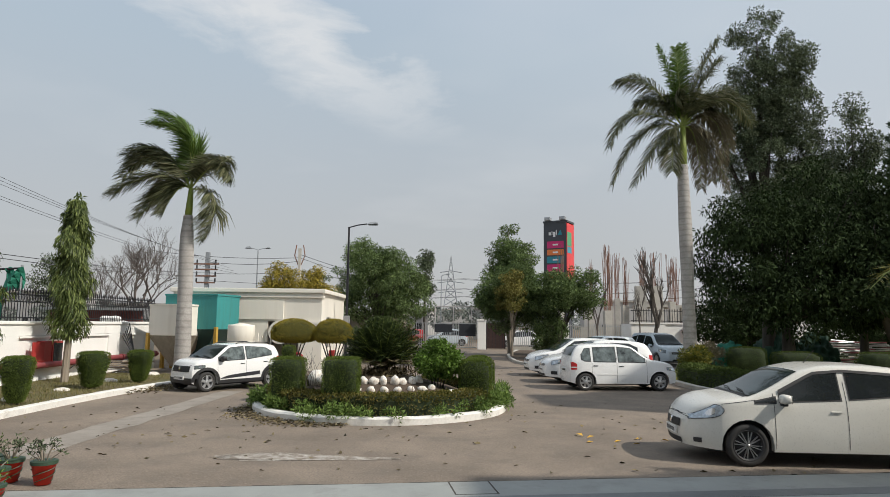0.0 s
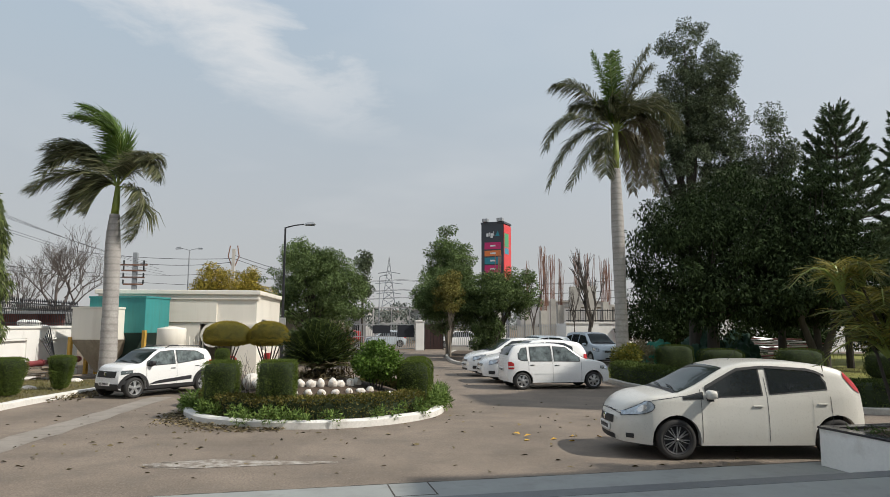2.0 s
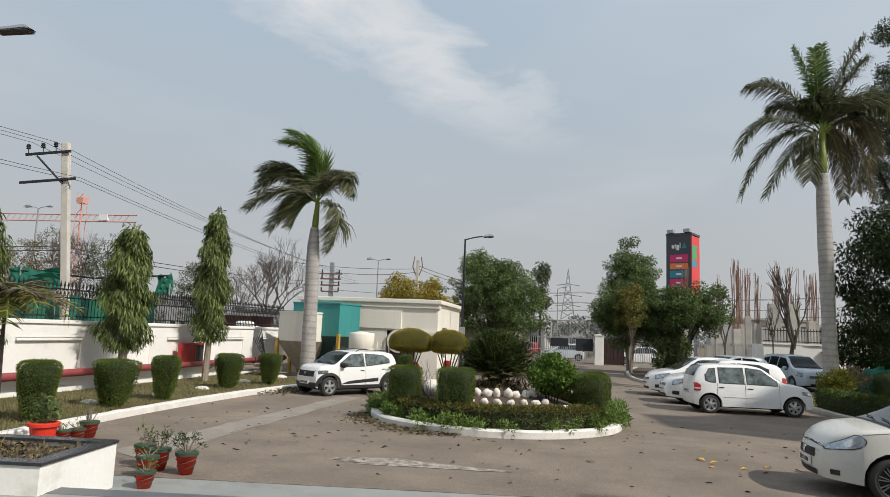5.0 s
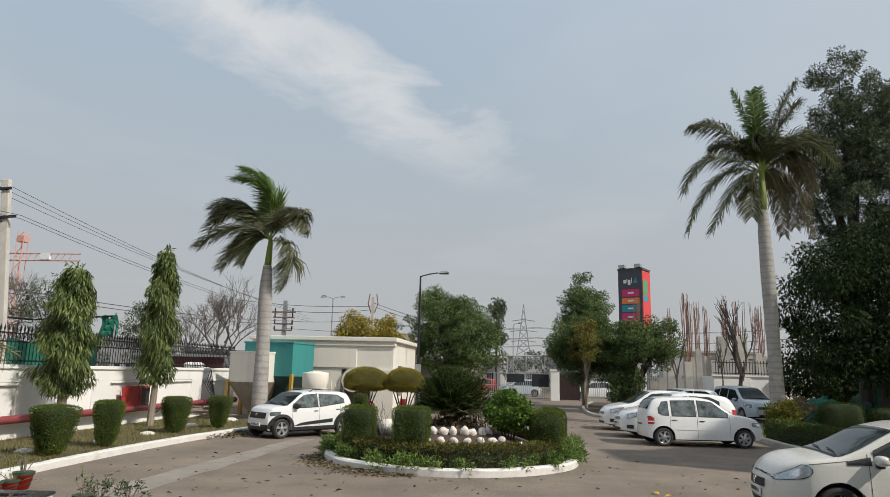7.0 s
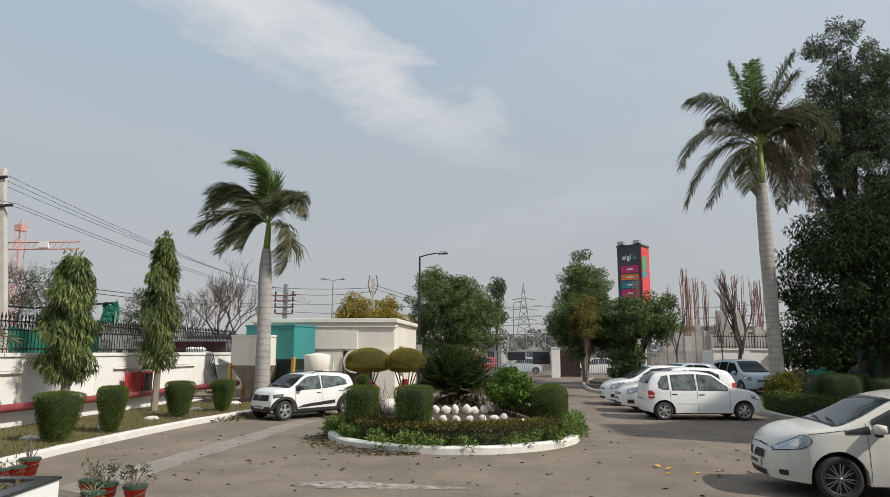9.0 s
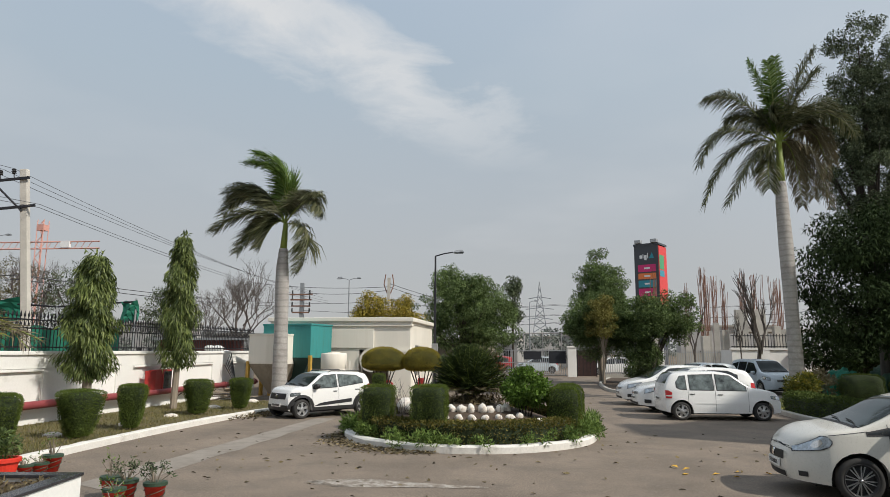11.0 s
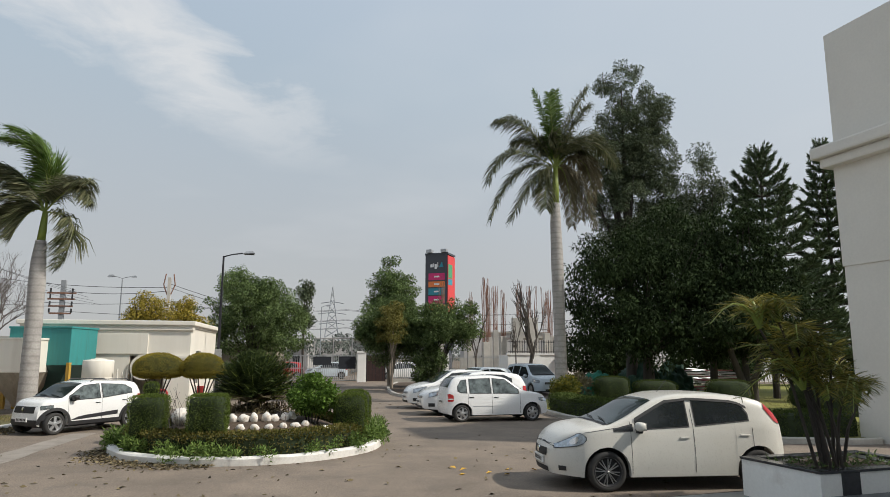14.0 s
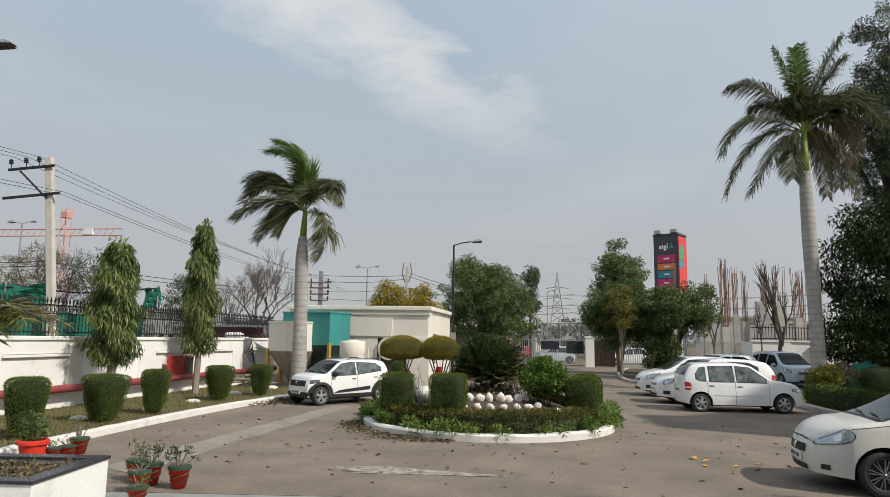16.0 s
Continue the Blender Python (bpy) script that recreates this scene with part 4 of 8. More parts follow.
        if "sill_panel" in style:
            strip("sill_panel", ra + arch + 0.02, fa - arch - 0.02, lambda q: sill, lambda q: sill + 0.055, paint, 0.022, 8, s, rows_n=2)
        if "visor" in style:
            lo, hi, x0, x1 = style["visor"]
            strip("rain_visor", x0, x1, poly_line(lo), poly_line(hi), black_plastic, 0.016, 14, s)
        if "hood_gap" in style:
            (ga, za), (gb, zc) = style["hood_gap"]
            strip("hood_gap", ga, gb, poly_line([(ga, za), (gb, zc)]), poly_line([(ga, za + 0.007), (gb, zc + 0.007)]), ink, 0.004, 6, s, rows_n=1)
        if "rail" in style:
            x0, x1 = style["rail"]
            part("roof_rail", newtube([(x0, s * 0.52, ztop(x0) - 0.01), (x0 + 0.12, s * 0.53, ztop(x0 + 0.12) + 0.04), (x1 - 0.12, s * 0.53, ztop(x1 - 0.12) + 0.04), (x1, s * 0.52, ztop(x1) - 0.02)], 0.016, 6), black_plastic, car)
    # ends
    def end_patch(name, xe, w0, w1, z0, z1, material, off, parent=car):
        """A patch on the curved nose or tail."""
        b = bmesh.new()
        g = []
        for i in range(11):
            y = -w0 + (w0 + w1) * i / 10
            g.append([b.verts.new(shift(xe, y, z0 + (z1 - z0) * j / 4) + Vector((off, 0, 0))) for j in range(5)])
        for i in range(10):
            for j in range(4):
                f = (g[i][j], g[i + 1][j], g[i + 1][j + 1], g[i][j + 1])
                b.faces.new(f if off > 0 else f[::-1])
        return part(name, b, material, parent, smooth=True)

    gz0, gz1, gw = style["grille"]
    gx = shift(xf, 0, (gz0 + gz1) / 2).x
    end_patch("grille", xf, gw, gw, gz0, gz1, black_plastic, 0.008)
    for k in range(3):
        z = gz0 + (gz1 - gz0) * (k + 0.7) / 3.4
        end_patch("grille_bar", xf, gw * 0.94, gw * 0.94, z - 0.006, z + 0.006, style.get("grille_bar", steel), 0.014)
    bd = bmesh.new()
    lathe(bd, [(0.055, -0.01), (0.055, 0.02), (0.02, 0.026)], 16, axis="y")
    badge = part("badge", bd, chrome, car)
    badge.matrix_parent_inverse = I4
    badge.matrix_basis = pose(gx + 0.004, 0, (gz0 + gz1) / 2 + 0.01, 0, 0, -90)
    iw, i0, i1 = style.get("intake", (0.38, sill + 0.04, sill + 0.12))
    end_patch("lower_intake", xf, iw, iw, i0, i1, black_plastic, 0.008)
    for sgn, ex in ((1, gx + 0.004), (-1, shift(xr, 0, 0.55).x - 0.004)):
        zc = style.get("plate_f", 0.42) if sgn > 0 else style.get("plate_r", 0.62)
        ex = shift(xf, 0, zc).x + 0.006 if sgn > 0 else shift(xr, 0, zc).x - 0.006
        pl = part("number_plate", newbox(ex - 0.012, -0.25, zc - 0.055, ex + 0.012, 0.25, zc + 0.055, bevel=0.004), plate_white, car)
        for k in range(7):
            part("plate_bar", newbox(ex + sgn * 0.012, -0.20 + 0.06 * k, zc - 0.03, ex + sgn * 0.015, -0.165 + 0.06 * k, zc + 0.03), ink, pl)
    part("underbody", newbox(xr + 0.25, -hw + 0.27, 0.17, xf - 0.3, hw - 0.27, 0.62), black_plastic, car)
    for q0, q1 in ((0.85, 0.05), (0.1, -0.7)):
        part("wiper", newtube([surf_top(cowl + 0.01, q0) + Vector((0, 0, 0.012)), surf_top(cowl - 0.07, (q0 + q1) / 2) + Vector((0.01, 0, 0.022)), surf_top(cowl - 0.10, q1) + Vector((0.01, 0, 0.022))], 0.009, 5), black_plastic, car)
    if "lip" in style:
        end_patch("hood_lip_gap", xf, style["lip"][1], style["lip"][1], style["lip"][0], style["lip"][0] + 0.007, ink, 0.006)
    if "antenna" in style:
        part("antenna", newtube([(style["antenna"], 0.0, ztop(style["antenna"]) - 0.01), (style["antenna"] - 0.18, 0.0, ztop(style["antenna"]) + 0.20)], 0.006, 5), black_plastic, car)
    # wheels
    for ax in (fa, ra):
        for s in (1, -1):
            yc = s * (hw - 0.10)
            r, w2 = tyre_r, 0.085
            rim_r = r * style.get("rim_k", 0.66)
            wheel = part("wheel", lathe(bmesh.new(), [(rim_r, -w2), (r - 0.03, -w2 - 0.006), (r - 0.005, -w2 + 0.02), (r, -0.03), (r, 0.03), (r - 0.005, w2 - 0.02), (r - 0.03, w2 + 0.006), (rim_r, w2)], 32, axis="y", close=True), tyre_m, car, smooth=True)
            wheel.location = (ax, yc, r)
            rb = bmesh.new()
            ns = style.get("spokes", 5)
            for k in range(ns):
                a = 2 * math.pi * (k + 0.25) / ns if not style.get("pairs") else 2 * math.pi * (k // 2 + 0.25) / (ns // 2) + (0.13 if k % 2 else -0.13)
                d = Vector((math.cos(a), 0, math.sin(a)))
                e = Vector((-math.sin(a), 0, math.cos(a)))
                sw = style.get("spoke_w", 0.030)
                vs = []
                for rad, wid, dep in ((0.03, sw * 0.7, 0.075), (rim_r, sw, 0.062)):
                    for q in (-1, 1):
                        for dy in (0, -0.03):
                            vs.append(rb.verts.new(d * rad + e * wid * q + Vector((0, s * (dep + dy), 0))))
                for f in ((0, 2, 6, 4), (1, 5, 7, 3), (0, 4, 5, 1), (2, 3, 7, 6)):
                    rb.faces.new([vs[i] for i in f])
            hr = style.get("hub_r", 0.058)
            lathe(rb, [(hr + 0.004, s * 0.05), (hr, s * 0.085), (hr * 0.5, s * 0.092)], 16, axis="y")
            bmesh.ops.recalc_face_normals(rb, faces=rb.faces[:])
            part("rim", rb, style.get("rim_mat", alloy), wheel)
            rg = lathe(bmesh.new(), [(rim_r - 0.02, s * 0.02), (rim_r + 0.004, s * 0.075), (rim_r + 0.012, s * 0.088), (rim_r + 0.004, s * 0.09), (rim_r - 0.016, s * 0.06)], 32, axis="y", close=True)
            bmesh.ops.recalc_face_normals(rg, faces=rg.faces[:])
            part("rim_edge", rg, style.get("ring_mat", alloy), wheel)
            db = lathe(bmesh.new(), [(rim_r, s * 0.005), (rim_r * 0.98, s * 0.02), (0.02, s * 0.03)], 24, axis="y")
            part("brake_disc", db, black_plastic, wheel)
    return car


def near_axis(fw, rw, near_left, width):
    """The pose of a car from the ground points of its two wheels on one side."""
    f, r = Vector((*fw, 0)), Vector((*rw, 0))
    d = (f - r).normalized()
    left = Vector((-d.y, d.x, 0))
    c = (f + r) / 2 + left * (-(width / 2 - 0.10) if near_left else (width / 2 - 0.10))
    return pose(c.x, c.y, 0, 0, 0, math.degrees(math.atan2(d.y, d.x)))


def win(lo, hi, x0, x1):
    return (lo, hi, x0, x1)


# dusty white hatchback nearest the porch
build_car(near_axis((4.40, 10.10), (6.91, 9.95), True, 1.69), "dusty white five-door hatchback with black alloy wheels", car_cream, 1.69, 2.51,
          [(-1.76, 0.74), (-1.74, 0.96), (-1.66, 1.14), (-1.42, 1.38), (-1.1, 1.445), (-0.5, 1.49), (-0.05, 1.485), (0.36, 1.41), (0.92, 1.13), (1.2, 1.02), (1.65, 0.945), (1.90, 0.865), (2.02, 0.76), (2.06, 0.62)],
          [(-1.9, 0.99), (-0.8, 0.96), (0.9, 0.91), (1.6, 0.875), (2.1, 0.70)], 0.305, 1.2, 0.42, -1.40, -1.70,
          [win([(-0.12, 0.985), (0.9, 0.94)], [(-0.12, 1.365), (0.25, 1.325), (0.9, 0.99)], -0.10, 0.76),
           win([(-1.14, 1.07), (-0.24, 0.995)], [(-1.14, 1.13), (-1.04, 1.33), (-0.24, 1.37)], -1.13, -0.24),
           win([(0.84, 0.93), (1.12, 0.92)], [(0.84, 1.0), (1.12, 0.935)], 0.84, 1.12)],
          {"doors": [0.86, -0.18, -1.18], "handles": [-0.02, -1.04], "mirror": 0.72, "nose_taper": 0.40, "ring_mat": black_plastic, "hood_gap": [(1.12, 0.955), (1.62, 0.885)], "lip": (0.70, 0.46),
           "headlight": (1.585, 2.035, [(1.585, 0.79), (1.62, 0.735), (1.72, 0.695), (2.035, 0.645)], [(1.585, 0.81), (1.63, 0.865), (1.72, 0.875), (1.85, 0.80), (2.035, 0.70)]),
           "taillight": (-1.725, -1.46, [(-1.725, 0.98), (-1.60, 1.04), (-1.46, 1.24)], [(-1.725, 1.02), (-1.65, 1.13), (-1.46, 1.33)]),
           "fog": (1.88, 1.98, 0.31, 0.38), "grille": (0.50, 0.62, 0.34), "plate_f": 0.43, "sill_panel": True, "grille_bar": black_plastic,
           "visor": ([(-1.15, 1.235), (-0.95, 1.33), (-0.2, 1.377), (0.25, 1.333), (0.82, 1.035)], [(-1.15, 1.275), (-0.95, 1.37), (-0.2, 1.415), (0.25, 1.375), (0.84, 1.075)], -1.14, 0.78),
           "spokes": 16, "pairs": True, "hub_r": 0.020, "spoke_w": 0.0065, "rim_k": 0.70, "antenna": 0.05, "rim_mat": alloy})

ALTO_TOP = [(-1.655, 0.76), (-1.64, 0.95), (-1.55, 1.19), (-1.40, 1.385), (-1.0, 1.445), (-0.2, 1.46), (0.25, 1.41), (0.78, 1.07), (0.98, 0.98), (1.45, 0.905), (1.66, 0.85), (1.75, 0.75), (1.78, 0.60)]
build_car(near_axis((6.72, 21.30), (4.32, 21.07), False, 1.49), "white small five-door hatchback parked nose to the garden", car_white, 1.49, 2.40,
          ALTO_TOP, [(-1.65, 0.92), (0.8, 0.88), (1.6, 0.82), (1.78, 0.70)], 0.272, 0.98, 0.38, -1.35, -1.60,
          [win([(-0.15, 0.905), (0.75, 0.89)], [(-0.15, 1.35), (0.30, 1.31), (0.75, 0.97)], -0.13, 0.72),
           win([(-0.95, 0.91), (-0.23, 0.905)], [(-0.95, 1.33), (-0.23, 1.35)], -0.93, -0.23),
           win([(-1.33, 0.98), (-1.24, 0.93), (-1.05, 0.92)], [(-1.33, 1.10), (-1.22, 1.29), (-1.05, 1.31)], -1.32, -1.05)],
          {"doors": [0.78, -0.19, -1.0], "handles": [-0.05, -0.88], "handle_mat": black_plastic, "mirror": 0.62, "nose_taper": 0.20,
           "headlight": (1.46, 1.75, [(1.46, 0.66), (1.75, 0.61)], [(1.46, 0.73), (1.75, 0.72)]),
           "taillight": (-1.645, -1.47, [(-1.645, 0.64), (-1.50, 0.64), (-1.47, 0.66)], [(-1.645, 0.875), (-1.56, 0.88), (-1.47, 0.82)]), "tail_lens": (0.70, 0.735), "glass": glass_light, "mirrors": (1,),
           "grille": (0.58, 0.66, 0.26), "moulding": 0.50, "spokes": 6, "spoke_w": 0.040, "mirror_mat": black_plastic})

build_car(near_axis((-6.95, 19.25), (-5.59, 21.12), True, 1.52) @ Matrix.Scale(0.945, 4), "clean white small crossover hatchback with black trim", car_white, 1.52, 2.42,
          [(-1.60, 0.82), (-1.59, 1.03), (-1.52, 1.24), (-1.38, 1.37), (-1.0, 1.43), (0.0, 1.44), (0.38, 1.385), (0.86, 1.09), (1.02, 1.01), (1.40, 0.965), (1.56, 0.90), (1.63, 0.70)],
          [(-1.6, 1.02), (-0.8, 0.96), (0.9, 0.92), (1.63, 0.82)], 0.30, 1.02, 0.36, -1.40, -1.57,
          [win([(-0.15, 0.95), (0.85, 0.925)], [(-0.15, 1.34), (0.38, 1.30), (0.85, 1.0)], -0.13, 0.82),
           win([(-1.25, 1.06), (-0.23, 0.955)], [(-1.25, 1.14), (-1.0, 1.29), (-0.23, 1.335)], -1.22, -0.23)],
          {"doors": [0.86, -0.19, -1.05], "handles": [-0.05, -0.95], "handle_mat": black_plastic, "mirror": 0.72, "mirror_mat": black_plastic, "cladding": True, "sill": 0.24, "intake": (0.56, 0.26, 0.42),
           "headlight": (1.30, 1.59, [(1.30, 0.73), (1.59, 0.69)], [(1.30, 0.80), (1.59, 0.79)]), "glass": glass_light, "headlamp_mat": glass_light,
           "taillight": (-1.59, -1.45, [(-1.59, 0.84), (-1.45, 0.86)], [(-1.59, 1.0), (-1.45, 1.0)]),
           "fog": (1.42, 1.58, 0.40, 0.52), "grille": (0.60, 0.78, 0.44), "grille_bar": black_plastic, "spokes": 5, "spoke_w": 0.045, "rail": (-1.25, 0.1), "nose_taper": 0.26, "rim_mat": steel})

SWIFT_TOP = [(-1.78, 0.8), (-1.76, 1.0), (-1.66, 1.24), (-1.45, 1.44), (-0.9, 1.51), (-0.1, 1.53), (0.3, 1.47), (0.85, 1.16), (1.1, 1.05), (1.6, 0.95), (1.92, 0.84), (2.05, 0.66)]


def swift(m, label, paint):
    return build_car(m, label, paint, 1.69, 2.43, SWIFT_TOP, [(-1.8, 1.0), (2.0, 0.86)], 0.30, 1.1, 0.30, -1.48, -1.72,
                     [win([(-0.15, 0.97), (0.8, 0.95)], [(-0.15, 1.41), (0.3, 1.38), (0.8, 1.03)], -0.13, 0.76),
                      win([(-1.2, 1.03), (-0.23, 0.98)], [(-1.2, 1.25), (-0.9, 1.39), (-0.23, 1.415)], -1.18, -0.23)],
                     {"doors": [0.82, -0.19, -1.05], "handles": [-0.05, -0.95], "mirror": 0.68, "nose_taper": 0.40,
                      "headlight": (1.42, 1.92, [(1.42, 0.78), (1.92, 0.64)], [(1.42, 0.88), (1.92, 0.78)]),
                      "taillight": (-1.77, -1.6, [(-1.77, 0.8), (-1.6, 0.82)], [(-1.77, 1.0), (-1.6, 1.02)]),
                      "fog": (1.72, 1.92, 0.32, 0.44), "grille": (0.60, 0.68, 0.36), "spokes": 8, "spoke_w": 0.024, "plate_f": 0.48})


swift(pose(5.45, 24.2, 0, 0, 0, 186), "white hatchback parked nose to the drive", car_white)
swift(pose(5.25, 27.2, 0, 0, 0, 188), "white hatchback parked nose to the drive beside another", car_white)
build_car(pose(11.6, 36.6, 0, 0, 0, -80), "pale blue compact van parked before the boundary wall", car_blue, 1.69, 2.74,
          [(-2.05, 0.9), (-2.03, 1.1), (-1.95, 1.42), (-1.8, 1.62), (-1.0, 1.68), (0.0, 1.67), (0.5, 1.60), (1.1, 1.22), (1.38, 1.08), (1.9, 0.98), (2.12, 0.86), (2.2, 0.68)],
          [(-2.05, 1.02), (2.1, 0.92)], 0.31, 1.38, 0.5, -1.82, -2.0,
          [win([(-0.1, 1.0), (1.0, 0.99)], [(-0.1, 1.5), (0.5, 1.46), (1.0, 1.08)], -0.08, 0.98), win([(-1.0, 1.02), (-0.2, 1.0)], [(-1.0, 1.52), (-0.2, 1.52)], -0.98, -0.2),
           win([(-1.75, 1.05), (-1.1, 1.02)], [(-1.75, 1.4), (-1.1, 1.5)], -1.72, -1.1)],
          {"doors": [1.02, -0.15, -1.08], "handles": [0.0, -0.98], "mirror": 0.86, "headlight": (1.6, 2.08, [(1.6, 0.74), (2.08, 0.66)], [(1.6, 0.86), (2.08, 0.80)]),
           "taillight": (-2.04, -1.9, [(-2.04, 0.8), (-1.9, 0.8)], [(-2.04, 1.1), (-1.9, 1.1)]), "grille": (0.6, 0.72, 0.4), "spokes": 8})
swift(pose(7.8, 33.6, 0, 0, 0, 205), "pale blue hatchback parked behind the white cars", car_blue)
swift(pose(0.2, 62.5, 0, 0, 0, 180), "silver-blue hatchback on the road beyond the gate", car_blue)
swift(pose(-3.8, 63.5, 0, 0, 0, 180), "red hatchback on the road beyond the gate", car_red)
swift(pose(6.6, 60.5, 0, 0, 0, 185), "white hatchback beside the small gate outside", car_white)

# ---- plants ----
def palm_frond(name, parent, p0, p1, p2, material, rng, leaf=0.55, n=70, droop=0.5, wind=(0, 0, 0), lw=0.035):
    """A feather leaf: a rib on a bow from p0 by p1 to p2 with narrow leaflets in several ranks."""
    p0, p1, p2 = (np.array(p, float) for p in (p0, p1, p2))
    wind = np.array(wind, float)

    def at(t):
        return (1 - t) ** 2 * p0 + 2 * t * (1 - t) * p1 + t * t * p2

    def way(t):
        d = 2 * (1 - t) * (p1 - p0) + 2 * t * (p2 - p1)
        return d / (np.linalg.norm(d) + 1e-9)

    verts, faces = [], []
    for s in (-1, 1):
        for k in range(n):
            t = 0.10 + 0.90 * (k + rng.random() * 0.8) / n
            d, p = way(t), at(t)
            side = np.cross(d, (0, 0, 1.0))
            if np.linalg.norm(side) < 0.15:
                side = np.cross(d, (0, 1.0, 0))
            side /= np.linalg.norm(side)
            up = np.cross(side, d)
            L = leaf * (0.45 + 0.75 * math.sin(math.pi * min(1, t * 0.86 + 0.12))) * rng.uniform(0.8, 1.15)
            rank = rng.uniform(-0.35, 0.55)
            out = side * s * math.cos(rank) + up * math.sin(rank) + d * rng.uniform(0.5, 0.95) + wind
            out /= np.linalg.norm(out)
            q1 = p + out * L * 0.5 + np.array((0, 0, -1)) * L * 0.06 * droop
            o2 = out + np.array((0, 0, -1)) * droop * rng.uniform(0.7, 1.4) + wind * 0.6
            o2 /= np.linalg.norm(o2)
            q2 = q1 + o2 * L * 0.5
            wv = np.cross(out, up + rng.normal(size=3) * 0.4)
            wv = wv / (np.linalg.norm(wv) + 1e-9) * lw * 0.5
            i = len(verts)
            verts += [p - wv * 0.5, p + wv * 0.5, q1 + wv, q1 - wv, q2 + wv * 0.15, q2 - wv * 0.15]
            faces += [(i, i + 1, i + 2, i + 3), (i + 3, i + 2, i + 4, i + 5)]
    me = mesh_from(name, verts, faces)
    fr = link(name, me, material, parent)
    rib = newtube([at(t) for t in (0, 0.2, 0.4, 0.6, 0.8, 1)], [0.035, 0.028, 0.02, 0.014, 0.009, 0.004], 5)
    part("rib", rib, crownshaft, fr)
    return fr


def royal_palm(m, label, trunk, shaft, crown, fronds, scale, seed, wind, young=0.82):
    """trunk: (x, z, radius) from the ground; shaft: the green sheath above; fronds: bow and tip, across and up, in units of scale."""
    rng = np.random.default_rng(seed)
    ob = thing("palm_tree", m, label, "palm tree")
    pts, rad = [], []
    for i in range(len(trunk) - 1):
        for k in range(12):
            t = k / 12
            a, b = trunk[i], trunk[i + 1]
            pts.append((a[0] + (b[0] - a[0]) * t, 0, a[1] + (b[1] - a[1]) * t))
            rad.append((a[2] + (b[2] - a[2]) * t) * (1 + 0.02 * (k % 2)))
    pts.append((trunk[-1][0], 0, trunk[-1][1])), rad.append(trunk[-1][2])
    part("trunk", newtube(pts, rad, 20), palm_trunk, ob, "grey ringed trunk", smooth=True)
    part("crownshaft", newtube([(x, 0, z) for x, z, r in shaft], [r for x, z, r in shaft], 14), crownshaft, ob, "smooth yellow-green crownshaft", smooth=True)
    for k, (cx, cz, ex, ez, kind) in enumerate(fronds):
        dy = rng.uniform(-1.0, 1.0) * (0.5 + 0.3 * abs(ex) / 100)
        if kind == "d":
            dy = 0.3 + abs(dy)
        p0 = np.array((crown[0], 0, crown[1] - 0.25))
        p1 = np.array((crown[0] + cx * scale, dy * 0.6, crown[1] + cz * scale))
        p2 = np.array((crown[0] + ex * scale, dy, crown[1] + ez * scale))
        mt = {"g": palm_green, "m": palm_leaf, "d": palm_dry}[kind]
        palm_frond("frond", ob, p0, p1, p2, mt, rng, leaf={"g": young, "m": 0.92, "d": 0.72}[kind], n=190, droop={"g": 0.35, "m": 0.8, "d": 1.6}[kind], wind=wind, lw=0.034)
    return ob


royal_palm(pose(-10.0, 25.0, 0.1), "wind-blown royal palm with a grey ringed trunk",
           [(0.03, -0.2, 0.36), (0.05, 0.4, 0.30), (0.02, 2.5, 0.265), (-0.02, 4.5, 0.27), (-0.04, 5.2, 0.24), (-0.03, 5.95, 0.17)],
           [(-0.03, 5.95, 0.14), (-0.01, 6.3, 0.13), (0.02, 7.0, 0.09)], (0.0, 7.25),
           [(15, 112, -66, 97, "g"), (22, 108, -55, 118, "g"), (12, 78, -22, 114, "g"), (18, 78, -22, 52, "d"), (-58, 108, -134, 14, "m"), (-46, 92, -116, 48, "m"), (-60, 82, -112, 28, "m"),
            (-56, 36, -126, -28, "m"), (-36, 16, -88, -64, "m"), (-18, 6, -42, -56, "m"), (46, 62, 70, 6, "m"), (40, 40, 72, 34, "m"), (74, -8, 26, -100, "m"), (-42, 28, -74, -34, "d"), (-20, 40, -56, 30, "m")],
           0.0222, 11, (-0.48, 0.0, 0.10))
royal_palm(pose(10.17, 28.0, 0.1), "tall royal palm with a grey trunk and drooping fronds",
           [(0.05, -0.2, 0.38), (0.05, 0.4, 0.29), (0.02, 3.0, 0.25), (-0.02, 6.2, 0.275), (-0.05, 8.0, 0.24), (-0.04, 8.9, 0.19)],
           [(-0.04, 8.9, 0.165), (-0.02, 9.6, 0.16), (0.0, 10.6, 0.11)], (0.0, 10.85),
           [(-6, 70, -13, 136, "g"), (-15, 84, -38, 146, "g"), (4, 80, 5, 148, "g"), (24, 92, 60, 146, "m"), (30, 80, 70, 116, "m"), (-58, 104, -118, 72, "m"), (-104, 52, -136, -50, "m"),
            (-80, 20, -125, -116, "m"), (-36, -6, -92, -120, "m"), (-24, -6, -23, -94, "m"), (70, 92, 128, -2, "m"), (84, 70, 104, -38, "d"), (80, 58, 84, -66, "d"), (32, 12, 40, -118, "d"),
            (54, 12, 84, -122, "d"), (44, 10, 58, -106, "d"), (-34, 62, -74, 44, "m"), (16, 74, 22, 30, "m"), (-12, 66, -16, 34, "m"), (38, 66, 62, 22, "m"), (56, 84, 98, 54, "m")],
           0.0241, 12, (-0.12, 0.0, 0.0), 0.50)


